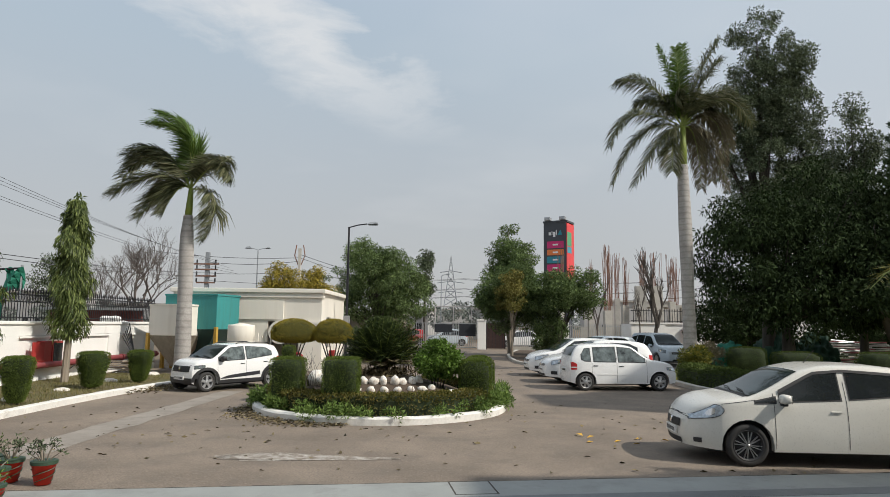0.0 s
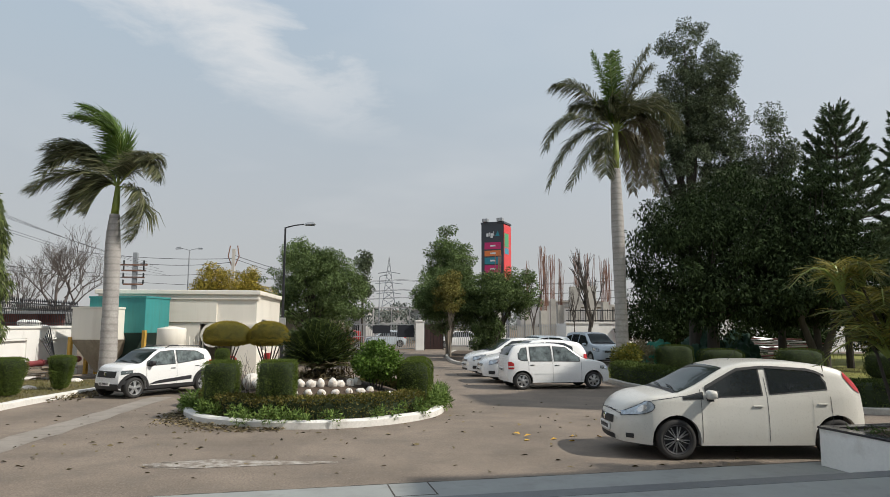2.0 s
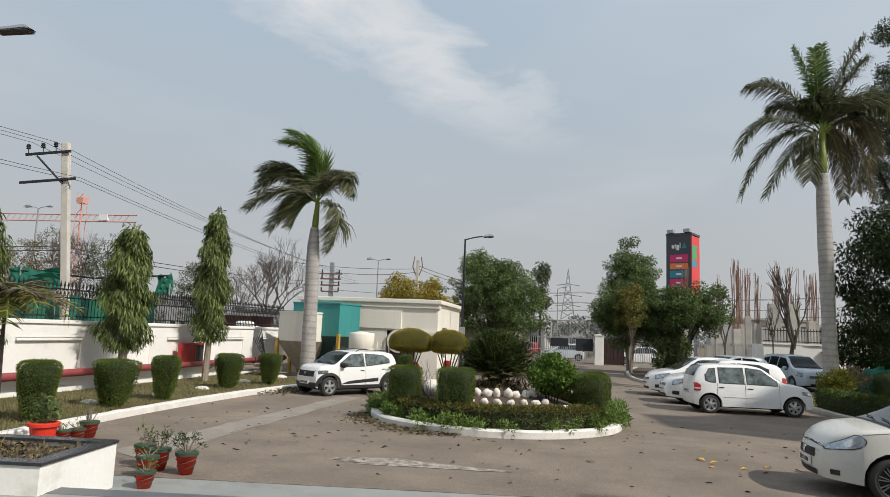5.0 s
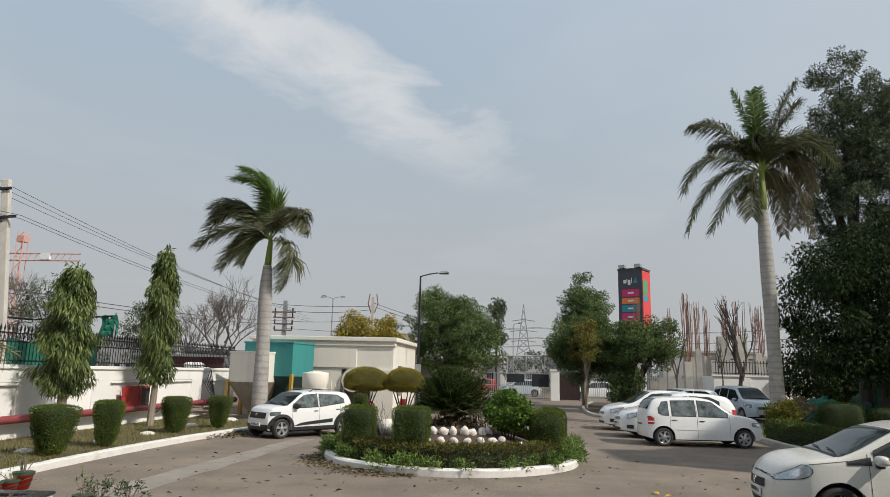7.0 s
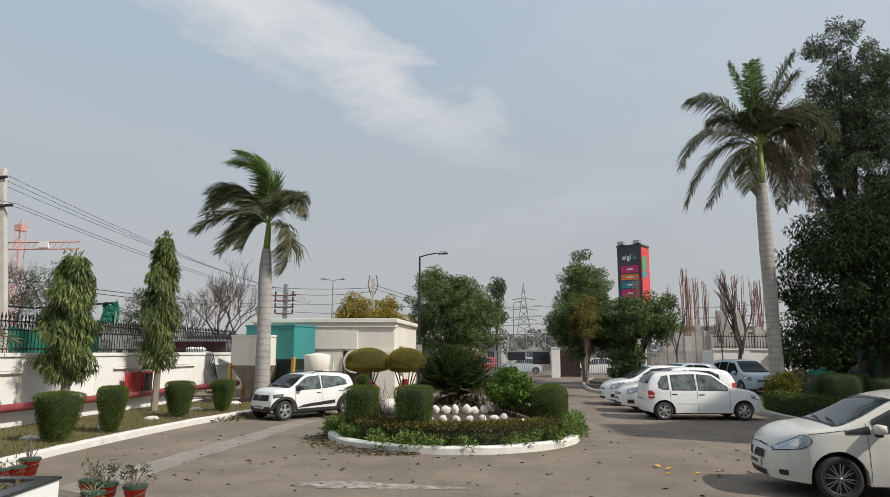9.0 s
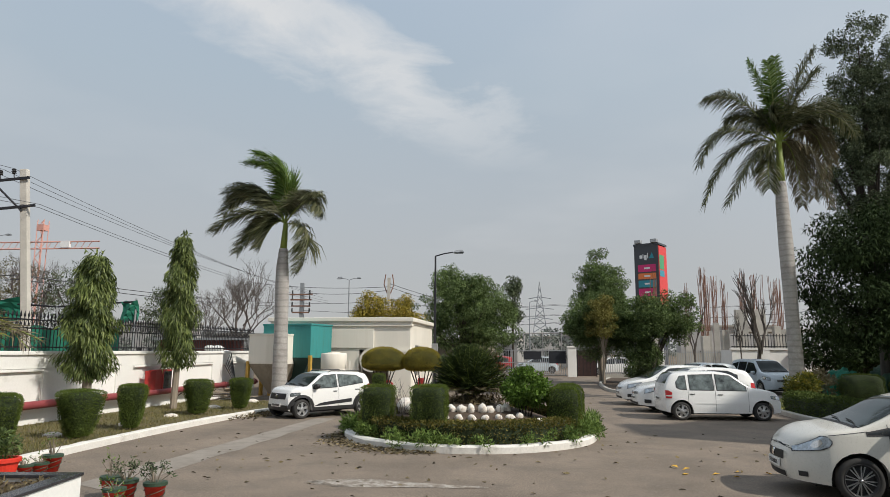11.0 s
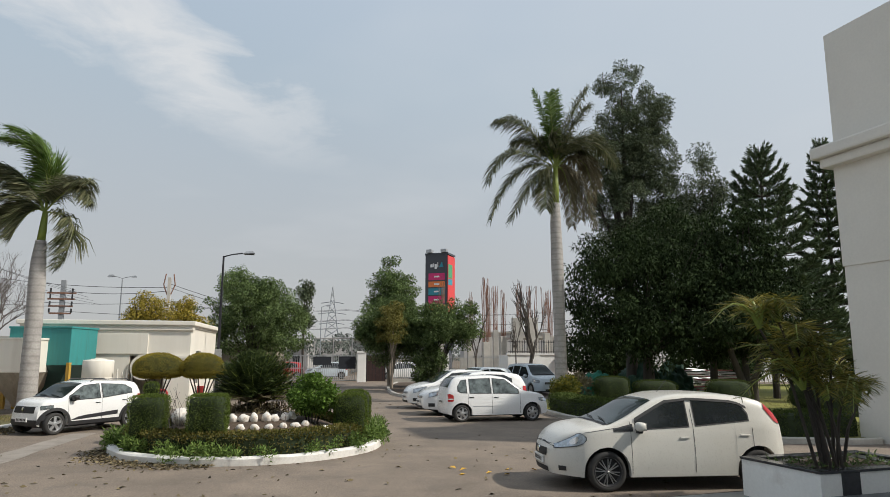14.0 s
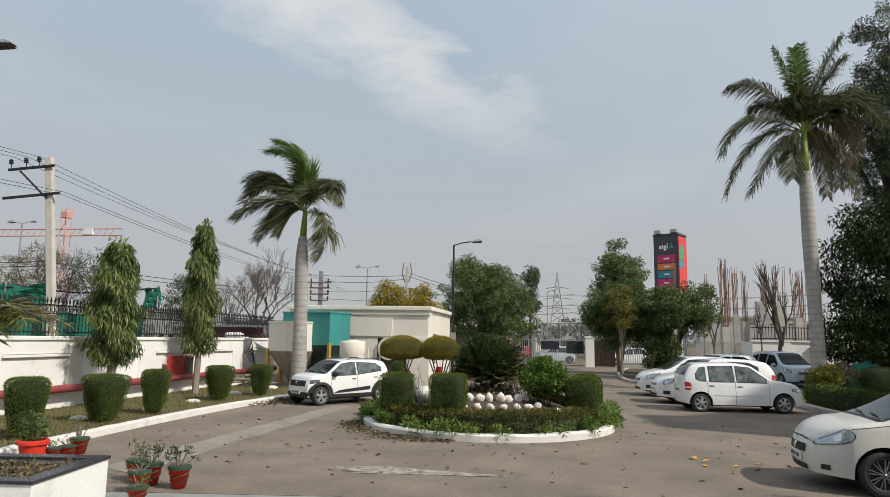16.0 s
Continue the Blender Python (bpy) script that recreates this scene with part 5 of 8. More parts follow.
def clump_leaves(centers, radii, count, rng, squash=0.8, out=0.6, down=0.3, faces=False):
    """Leaf places and ways on the shells of clumps."""
    centers, radii = np.asarray(centers, float), np.asarray(radii, float)
    w = radii ** 2
    idx = rng.choice(len(centers), size=count, p=w / w.sum())
    d = sphere_dirs(count, rng)
    rr = radii[idx] * (0.45 + 0.6 * rng.random(count) ** 0.6)
    off = d * rr[:, None]
    off[:, 2] *= squash
    way = d * out + rng.normal(size=(count, 3)) * 0.6
    way[:, 2] -= down
    if faces:
        nrm = d * 0.9 + np.array((0, 0, 0.55))
        return centers[idx] + off, way, nrm
    return centers[idx] + off, way


def limbs(ob, base, r0, targets, rng, material, seg=6):
    """Boughs from a fork to the clumps' hearts."""
    base = Vector(base)
    for t in targets:
        t = Vector(t)
        mid = base.lerp(t, 0.5) + Vector((rng.uniform(-0.2, 0.2), rng.uniform(-0.2, 0.2), rng.uniform(-0.1, 0.35)))
        r = r0 * rng.uniform(0.25, 0.5)
        part("bough", newtube([base, base.lerp(mid, 0.5) + Vector((0, 0, 0.05)), mid, t], [r, r * 0.8, r * 0.55, r * 0.15], seg, False), material, ob)


def broad_tree(name, m, label, trunk_h, trunk_r, blobs, n_clumps, clump_r, n_leaves, leaf, wid, material, seed, bark_m=None, forks=1, lean=0.0, down=0.3, category="tree"):
    """A tree: trunk and boughs, and a crown of clumps of small leaves inside the given blobs (x, y, z, rx, ry, rz)."""
    rng = np.random.default_rng(seed)
    ob = thing(name, m, label, category)
    blobs = np.array(blobs, float)
    vol = blobs[:, 3] * blobs[:, 4] * blobs[:, 5]
    cs = []
    while len(cs) < n_clumps:
        b = blobs[rng.choice(len(blobs), p=vol / vol.sum())]
        d = sphere_dirs(1, rng)[0] * (rng.random() ** 0.38)
        cs.append(b[:3] + d * b[3:])
    cs = np.array(cs)
    rad = clump_r * (0.6 + 0.8 * rng.random(n_clumps))
    pos, way, nrm = clump_leaves(cs, rad, n_leaves, rng, down=down, faces=True)
    crown = leaf_mesh("crown", pos, way, leaf, wid, rng, normal=nrm, spread=0.45)
    link("crown", crown, material, ob)
    wood = bark_m or bark
    hi = blobs[blobs[:, 2].argmax()]
    for f in range(forks):
        a = 2 * math.pi * f / max(forks, 1) + seed
        o = 0.0 if forks == 1 else 0.25
        top = Vector((o * 3 * math.cos(a) + lean, o * 3 * math.sin(a), trunk_h))
        tip = (hi[0] + o * math.cos(a), hi[1] + o * math.sin(a), hi[2] + hi[5] * 0.1)
        stem = newtube([(o * math.cos(a), o * math.sin(a), -0.15), (o * math.cos(a) * 1.1, o * math.sin(a) * 1.1, trunk_h * 0.4), top,
                        (top.x * 0.5 + hi[0] * 0.5, top.y * 0.5 + hi[1] * 0.5, (trunk_h + hi[2]) / 2), tip], [trunk_r * 1.3, trunk_r, trunk_r * 0.8, trunk_r * 0.5, 0.02], 10, False)
        part("trunk", stem, wood, ob, smooth=True)
        pick = cs[rng.choice(len(cs), size=min(len(cs), 14 // forks + 3), replace=False)]
        limbs(ob, top, trunk_r, pick, rng, wood)
    return ob


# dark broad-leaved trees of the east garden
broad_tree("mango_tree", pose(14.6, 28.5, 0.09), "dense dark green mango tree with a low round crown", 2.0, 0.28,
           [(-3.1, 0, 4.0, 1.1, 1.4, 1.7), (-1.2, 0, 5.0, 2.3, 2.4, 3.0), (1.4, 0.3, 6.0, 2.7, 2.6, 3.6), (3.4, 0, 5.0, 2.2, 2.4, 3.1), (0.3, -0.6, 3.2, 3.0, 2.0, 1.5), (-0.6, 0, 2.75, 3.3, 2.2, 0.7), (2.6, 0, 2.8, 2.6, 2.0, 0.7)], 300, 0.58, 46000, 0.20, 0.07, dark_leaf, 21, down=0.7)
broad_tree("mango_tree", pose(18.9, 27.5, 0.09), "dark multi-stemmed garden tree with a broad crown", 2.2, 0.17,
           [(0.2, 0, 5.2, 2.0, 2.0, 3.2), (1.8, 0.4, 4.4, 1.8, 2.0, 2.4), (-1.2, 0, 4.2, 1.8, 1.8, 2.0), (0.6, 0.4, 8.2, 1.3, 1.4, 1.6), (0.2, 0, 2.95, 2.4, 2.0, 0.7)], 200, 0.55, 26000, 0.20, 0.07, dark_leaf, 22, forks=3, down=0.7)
broad_tree("silver_oak", pose(16.5, 34.0, 0.45), "very tall airy grey-green silver oak", 6.0, 0.30,
           [(0.0, 0, 17.0, 1.5, 1.5, 1.7), (1.5, 0, 16.2, 1.5, 1.4, 1.5), (0.4, 0, 14.8, 2.5, 2.0, 1.7), (-0.7, 0.2, 12.8, 1.9, 1.8, 1.6), (1.7, 0, 12.8, 1.9, 1.6, 1.7), (0.6, 0, 10.2, 2.9, 2.2, 2.2), (0, 0, 7.2, 2.9, 2.4, 2.2), (3.0, 0, 9.8, 1.8, 1.6, 1.7), (0.9, 0, 11.8, 2.3, 1.8, 1.7), (0.6, 0, 13.6, 2.0, 1.6, 1.4)], 720, 0.34, 108000, 0.135, 0.05, grey_leaf, 23, down=0.1)
broad_tree("silver_oak", pose(21.0, 33.5, 0.5), "slim grey-green garden tree with a pointed top", 4.0, 0.18,
           [(0, 0, 12.4, 0.8, 0.8, 1.5), (-0.3, 0, 10.2, 1.8, 1.4, 1.7), (-0.6, 0, 8.0, 2.4, 1.9, 1.9)], 210, 0.42, 25000, 0.15, 0.055, grey_leaf, 24, down=0.1)
# dark shrubs added before the north wall in place of the shade on it
for k, (x, y) in enumerate(((19.5, 43.0), (24.0, 42.0), (28.5, 43.5), (33.5, 42.5), (39.0, 44.0), (18.9, 47.0), (21.6, 46.4), (31.0, 46.5), (35.8, 46.0))):
    broad_tree("garden_shrub", pose(x, y, 0.05), "dark leafy shrub added to dim the boundary wall", 0.8, 0.08, [(0, 0, 1.8, 1.8, 1.2, 1.7), (1.2, 0, 1.4, 1.3, 1.0, 1.2)], 54, 0.42, 4200, 0.24, 0.09, dark_leaf, 230 + k, category="shrub")
# trees by the drive and the gate
broad_tree("round_tree", pose(-3.75, 36.0, 0.0), "round-crowned green tree behind the lamp post", 1.6, 0.16,
           [(0.2, 0, 4.1, 2.3, 2.1, 2.0), (-0.4, 0, 5.7, 1.6, 1.5, 1.0), (1.3, 0, 3.2, 1.5, 1.5, 1.3), (-1.2, 0, 3.3, 1.5, 1.4, 1.3), (-2.3, 0, 4.6, 0.7, 0.7, 0.4)], 320, 0.36, 46000, 0.125, 0.055, mid_leaf, 25, down=0.5)
broad_tree("conical_tree", pose(4.5, 47.5, 0.0), "tall pointed dark green tree beside the drive", 2.4, 0.13,
           [(-0.1, 0, 8.6, 0.6, 0.7, 1.1), (0, 0, 7.0, 1.5, 1.3, 1.3), (0, 0, 5.2, 2.1, 1.7, 1.7), (0.7, 0, 6.9, 1.2, 1.1, 0.9)], 190, 0.38, 24000, 0.16, 0.065, mid_leaf, 26, pale_bark)
broad_tree("drive_tree", pose(4.2, 44.0, 0.08), "leafy green tree with a pale trunk beside the drive", 1.7, 0.09,
           [(-0.2, 0, 3.9, 2.1, 1.7, 1.6), (0.3, -0.2, 5.2, 1.2, 1.0, 0.8), (-1.3, 0, 3.3, 1.2, 1.2, 1.0), (1.2, 0, 2.9, 1.2, 1.0, 1.1), (-0.3, 0, 2.3, 1.2, 1.0, 0.8)], 230, 0.38, 28000, 0.155, 0.065, mid_leaf, 27, pale_bark, forks=2)
broad_tree("drive_tree", pose(7.0, 43.0, 0.08), "leafy green tree with low branches beside the drive", 1.2, 0.10,
           [(0, 0, 3.9, 1.9, 1.6, 1.6), (1.5, 0, 4.3, 1.6, 1.4, 1.3), (-0.4, 0, 2.2, 1.1, 1.0, 1.2), (2.4, 0, 3.5, 0.9, 0.9, 0.9), (-1.5, 0, 3.5, 1.2, 1.0, 1.2), (-0.3, 0, 1.4, 1.2, 1.0, 1.0)], 270, 0.38, 32000, 0.155, 0.065, mid_leaf, 28, forks=3)
broad_tree("young_tree", pose(4.15, 42.3, 0.08), "young tree with yellowish new leaves beside the drive", 1.8, 0.06,
           [(0.1, 0, 4.6, 0.8, 0.7, 0.9), (-0.1, 0, 3.6, 1.1, 0.9, 0.9)], 70, 0.30, 7500, 0.13, 0.055, young_leaf, 33, pale_bark)
broad_tree("olive_tree", pose(-12.6, 50.0, 0.0), "yellow-green tree behind the utility house", 3.0, 0.16,
           [(0, 0, 5.3, 1.2, 1.0, 1.3), (-0.6, 0, 4.4, 1.0, 0.9, 1.1), (0.8, 0, 4.6, 0.8, 0.8, 0.9)], 60, 0.36, 5500, 0.18, 0.07, olive_leaf, 29)
broad_tree("olive_tree", pose(-10.6, 51.0, 0.0), "yellow-green bushy tree behind the utility house", 3.0, 0.16,
           [(0, 0, 5.2, 1.1, 1.0, 1.2), (0.9, 0, 4.2, 1.2, 0.9, 0.8)], 60, 0.36, 5500, 0.18, 0.07, olive_leaf, 30)
broad_tree("slim_tree", pose(-2.05, 60.0, 0.0), "slim grey-green tree beyond the gate", 4.5, 0.12, [(0, 0, 7.2, 0.7, 0.7, 1.6), (0.2, 0, 5.6, 0.7, 0.7, 0.9)], 34, 0.36, 3200, 0.22, 0.09, grey_leaf, 31)
# trees outside the west wall
for k, (x, y, zc, rx, rz) in enumerate(((-39.0, 44, 5.4, 3.6, 3.4), (-34.2, 45, 5.4, 2.8, 3.2), (-46, 46, 5.2, 3.4, 3.0), (-29.5, 50, 4.6, 2.4, 2.6))):
    broad_tree("roadside_tree", pose(x, y, 0), "sparse brownish roadside tree outside the wall", 2.5, 0.2, [(0, 0, zc, rx, 2.2, rz)], 110, 0.42, 8000, 0.16, 0.06, (roadside_leaf, grey_leaf)[k % 2], 40 + k, bark)


def bare_tree(m, label, height, spread, seed, trunk_r=0.14, levels=4, upright=0.5):
    """A leafless tree that forks again and again."""
    rng = random.Random(seed)
    ob = thing("bare_tree", m, label, "tree")
    bm = bmesh.new()

    def grow(p, d, length, r, lev):
        q = p + d * length
        mid = (p + q) / 2 + Vector((rng.uniform(-1, 1), rng.uniform(-1, 1), rng.uniform(-0.4, 0.6))) * length * 0.07
        tube(bm, [p, mid, q], [r, r * 0.85, r * 0.65], 5, False)
        if lev == 0:
            return
        for k in range(rng.choice((3, 3, 4)) if lev > 1 else rng.choice((2, 3, 4))):
            nd = (d * upright + Vector((rng.uniform(-1, 1), rng.uniform(-1, 1) * 0.8, rng.uniform(-0.05, 1.0))) * spread).normalized()
            grow(p.lerp(q, rng.uniform(0.55, 1.0)), nd, length * rng.uniform(0.55, 0.82), r * 0.55, lev - 1)

    grow(Vector((0, 0, -0.1)), Vector((0.02, 0, 1)), height * 0.36, trunk_r, levels)
    part("bough", bm, bare_twig, ob)
    return ob


bare_tree(pose(-20.0, 42, 0), "large leafless tree outside the boundary wall", 8.0, 0.85, 3, 0.17, 6, 0.62)
bare_tree(pose(-24.5, 46, 0), "leafless roadside tree outside the wall", 6.5, 0.65, 4, 0.13, 6, 0.7)
bare_tree(pose(-36.0, 43, 0), "leafless brown tree outside the wall", 9.5, 0.65, 6, 0.16, 6, 0.7)
bare_tree(pose(14.6, 46, 0), "pollarded leafless tree with long upright shoots", 8.2, 0.35, 8, 0.17, 4, 1.0)
bare_tree(pose(11.9, 52.5, 0), "leafless sapling beside the fence", 7.5, 0.3, 9, 0.09, 3, 1.0)
bare_tree(pose(13.2, 45.5, 0), "thin leafless sapling by the wall", 6.0, 0.4, 10, 0.07, 3, 0.9)


def araucaria(m, label, height, base_r, seed, start=2.0):
    """A pine with whorls of level boughs, turned up at the tips and thick with needles."""
    rng = np.random.default_rng(seed)
    ob = thing("araucaria", m, label, "tree")
    part("trunk", newtube([(0, 0, -0.1), (0, 0, height * 0.5), (0, 0, height)], [0.17, 0.10, 0.02], 8), bark, ob)
    pos, way = [], []
    bm = bmesh.new()
    z = start
    while z < height - 0.15:
        f = (z - start) / (height - start)
        R = base_r * (1 - f) ** 0.8 + 0.12
        n = 7 if f < 0.8 else 5
        a0 = rng.random() * 6.28
        for k in range(n):
            a = a0 + 2 * math.pi * k / n + rng.normal() * 0.12
            L = R * rng.uniform(0.8, 1.1)
            d = np.array((math.cos(a), math.sin(a), 0))
            lift = 0.02 + 0.55 * f * f
            tip = d * L + np.array((0, 0, z + L * lift + 0.28))
            mid = d * L * 0.70 + np.array((0, 0, z - 0.12 + L * lift * 0.5))
            o = np.array((0, 0, z))
            tube(bm, [o, mid, tip], [0.028, 0.018, 0.006], 4, False)
            m_n = int(180 * max(0.35, L))
            for t in rng.random(m_n) ** 0.7:
                p = (1 - t) ** 2 * o + 2 * t * (1 - t) * mid + t * t * tip
                s = np.array((-d[1], d[0], 0)) * rng.choice((-1, 1))
                p = p + s * rng.random() ** 1.5 * 0.20 * L * (1 - 0.7 * t) + np.array((0, 0, rng.uniform(-0.06, 0.10)))
                w = d * rng.uniform(0.2, 0.8) + s * rng.uniform(0.3, 1.0) + np.array((0, 0, rng.uniform(0.1, 0.8)))
                pos.append(p), way.append(w)
        z += 0.80 * (1 - 0.42 * f)
    link("needles", leaf_mesh("needles", pos, way, 0.27, 0.055, rng, fold=0.1), pine_leaf, ob)
    part("bough", bm, bark, ob)
    return ob


araucaria(pose(21.8, 29.5, 0.09), "dark green whorled araucaria pine in the garden", 12.8, 4.1, 51)
araucaria(pose(29.4, 34.0, 0.09), "tall araucaria pine with open whorled boughs", 15.0, 3.0, 52)
araucaria(pose(25.6, 31.5, 0.09), "smaller dark araucaria pine between the trees", 7.2, 2.2, 53)


def ashoka(m, label, z0, z1, r, trunk_r, seed, n=4200):
    """A mast tree: a slim column of long hanging leaves."""
    rng = np.random.default_rng(seed)
    ob = thing("ashoka_tree", m, label, "tree")
    part("trunk", newtube([(0, 0, -0.1), (0.03, 0.02, z0), (0, 0, z1 - 0.3)], [trunk_r * 1.2, trunk_r, 0.015], 8), pale_bark, ob)
    t = rng.random(n) ** 0.85
    prof = r * (0.52 + 0.46 * np.sin(np.pi * np.clip(0.90 - t * 0.84, 0, 1)) ** 0.8) * (1 - 0.40 * t ** 1.5)
    a = rng.random(n) * 2 * np.pi
    lump = 1 + 0.30 * np.sin(2 * a + 9 * t * 2 + seed) + 0.22 * np.sin(3 * a - 17 * t) + 0.12 * np.sin(23 * t + seed)
    lump = lump + 0.25 * np.sin(31 * t + 4 * a) * np.sin(13 * t)
    rr = prof * lump * (0.25 + 0.78 * rng.random(n) ** 0.6)
    pos = np.stack([rr * np.cos(a), rr * np.sin(a), z0 + 0.05 + (z1 - z0 - 0.2) * t], 1)
    way = np.stack([np.cos(a) * 0.45, np.sin(a) * 0.45, -1.0 + 0 * a], 1) + rng.normal(size=(n, 3)) * 0.28
    nrm = np.stack([np.cos(a), np.sin(a), 0.35 + 0 * a], 1)
    link("crown", leaf_mesh("crown", pos, way, 0.22, 0.034, rng, fold=0.2, normal=nrm, spread=0.7), ashoka_leaf, ob)
    k = 60
    pos2 = np.stack([rng.normal(size=k) * 0.1, rng.normal(size=k) * 0.1, z1 - 0.45 + rng.random(k) * 0.4], 1)
    link("shoots", leaf_mesh("shoots", pos2, rng.normal(size=(k, 3)) + np.array((0, 0, 0.8)), 0.16, 0.05, rng), ashoka_leaf, ob)
    return ob


ashoka(pose(-11.65, 16.0, 0.1), "leaning mast tree with thick hanging green leaves", 1.15, 4.55, 0.60, 0.11, 61, 10000)
ashoka(pose(-11.75, 20.5, 0.1), "slim mast tree with hanging leaves beside the fire cabinet", 1.35, 5.85, 0.53, 0.10, 62, 10500)
ashoka(pose(-11.6, 11.1, 0.1), "mast tree with hanging leaves beside the wall", 1.3, 4.4, 0.66, 0.10, 63, 6000)


def topiary(m, rx, ry, h, label, material, seed, n=2600, power=4.0, z0=0.0, leaf=0.05, taper=0.12, stem=0.0, flat=1.0, name="clipped_bush", core=hedge_shade_core):
    """A clipped bush: a rounded block, its skin thick with small leaves."""
    rng = np.random.default_rng(seed)
    ob = thing(name, m, label, "bush")

    def skin(d, k):
        p = np.abs(d) ** power
        s = 1.0 / (p.sum(-1) ** (1 / power))
        q = d * s[:, None]
        wob = 1 + 0.035 * np.sin(q[:, 0] * 5 + seed) + 0.03 * np.sin(q[:, 2] * 6 + q[:, 1] * 4 + seed * 2)
        t = 1 - taper * (1 - q[:, 2]) / 2
        return np.stack([q[:, 0] * rx * k * wob * t, q[:, 1] * ry * k * wob * t, z0 + h / 2 + np.where(q[:, 2] < 0, q[:, 2] * flat, q[:, 2]) * h / 2 * k], 1)

    b = bmesh.new()
    bmesh.ops.create_icosphere(b, subdivisions=3, radius=1.0)
    co = np.array([v.co[:] for v in b.verts])
    co = skin(co / np.linalg.norm(co, axis=1, keepdims=True), 0.93)
    for v, c in zip(b.verts, co):
        v.co = c
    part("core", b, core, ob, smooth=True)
    d = sphere_dirs(int(n * 2.6), rng)
    d = d[d[:, 2] > -0.93]
    pos = skin(d, 0.96 + 0.06 * rng.random(len(d))[:, None][:, 0].mean())
    pos += rng.normal(size=pos.shape) * 0.012
    out = pos - np.array((0, 0, z0 + h / 2))
    out /= np.array((rx, ry, h / 2))
    way = out * 0.8 + rng.normal(size=pos.shape) * 0.55
    link("leaves", leaf_mesh("leaves", pos, way, leaf * 0.66, leaf * 0.26, rng), material, ob)
    if stem:
        part("stem", newtube([(0, 0, -stem), (0.02, 0, z0 + 0.1)], 0.05, 7), bark, ob)
    return ob


# clipped bushes of the west verge
for k, (x, y, rx, h) in enumerate(((-9.55, 8.9, 0.52, 1.10), (-9.65, 10.95, 0.48, 1.18), (-9.85, 13.4, 0.55, 1.10), (-9.75, 15.15, 0.43, 1.14), (-10.0, 18.8, 0.50, 1.09), (-9.55, 20.7, 0.44, 1.05))):
    topiary(pose(x, y, 0.10, 0, 0, k * 37), rx * 0.76, rx * 0.75, h * 0.86, "clipped green bush on the grass verge", hedge_leaf, 70 + k, n=5200, z0=0.08, taper=0.46, stem=0.1, power=6.0)
# the round island
topiary(pose(-2.30, 14.45, 0.14), 0.38, 0.38, 1.13, "clipped square green bush on the island", hedge_leaf, 81, n=5200, power=10, taper=0.10)
topiary(pose(-3.60, 15.1, 0.14), 0.35, 0.35, 1.08, "clipped square green bush with dry twigs on the island", hedge_leaf, 82, n=4600, power=10, taper=0.05)
topiary(pose(0.62, 15.75, 0.14), 0.36, 0.36, 1.06, "clipped rounded green bush on the island", hedge_leaf, 83, n=5200, power=5, taper=0.10)
topiary(pose(0.80, 17.6, 0.14), 0.40, 0.40, 1.05, "clipped rounded green bush at the back of the island", hedge_leaf, 84, n=4000, power=3.6)
topiary(pose(-4.05, 17.2, 0.14), 0.34, 0.34, 0.98, "clipped rounded green bush at the back of the island", hedge_leaf, 85, n=4000, power=3.4)
topiary(pose(-2.95, 18.6, 0.14), 0.34, 0.34, 0.85, "clipped rounded green bush at the back of the island", hedge_leaf, 89, n=4000, power=3.4)
tier = topiary(pose(-4.75, 19.9, 0.05), 0.36, 0.36, 0.95, "small clipped bush in two tiers behind the island", hedge_leaf, 86, n=2600, power=3.0, stem=0.1)
crown_ball = topiary(pose(-4.75, 19.9, 0.98), 0.19, 0.19, 0.34, "small clipped bush in two tiers behind the island", hedge_leaf, 87, n=900, power=3.0)
for ob in list(crown_ball.children):
    ob.parent = tier
    ob.location.z += 0.93
    ob.name = "top_tier"
bpy.data.objects.remove(crown_ball)
# mushroom bushes by the utility house
for k, (x, r) in enumerate(((-5.72, 0.86), (-4.26, 0.74))):
    ob = topiary(pose(x, 24.7, 0.0), r, r * 0.95, 1.22, "olive mushroom-clipped bush on bare stems", hedge_olive, 91 + k, n=9000, power=2.1, z0=0.92, taper=-0.0, leaf=0.055, flat=0.44)
    for q in range(6):
        a = q * 1.05 + k
        part("stem", newtube([(0.12 * math.cos(a), 0.12 * math.sin(a), -0.05), (0.2 * math.cos(a), 0.2 * math.sin(a), 0.7), (0.5 * math.cos(a), 0.5 * math.sin(a), 1.5)], [0.035, 0.03, 0.015], 6), bark, ob)
# garden topiary of the east side
for k, (x, y, rx, h) in enumerate(((12.1, 27.0, 0.72, 1.15), (13.9, 26.6, 0.85, 1.0), (7.6, 30.2, 0.5, 1.2), (15.6, 24.0, 0.8, 1.1), (18.5, 23.0, 0.8, 1.0))):
    topiary(pose(x, y, 0.09), rx, rx * 0.8, h, "clipped green bush in the garden, darkened for tree shade", shade_hedge, 100 + k, n=4200, power=4.5, taper=0.05)


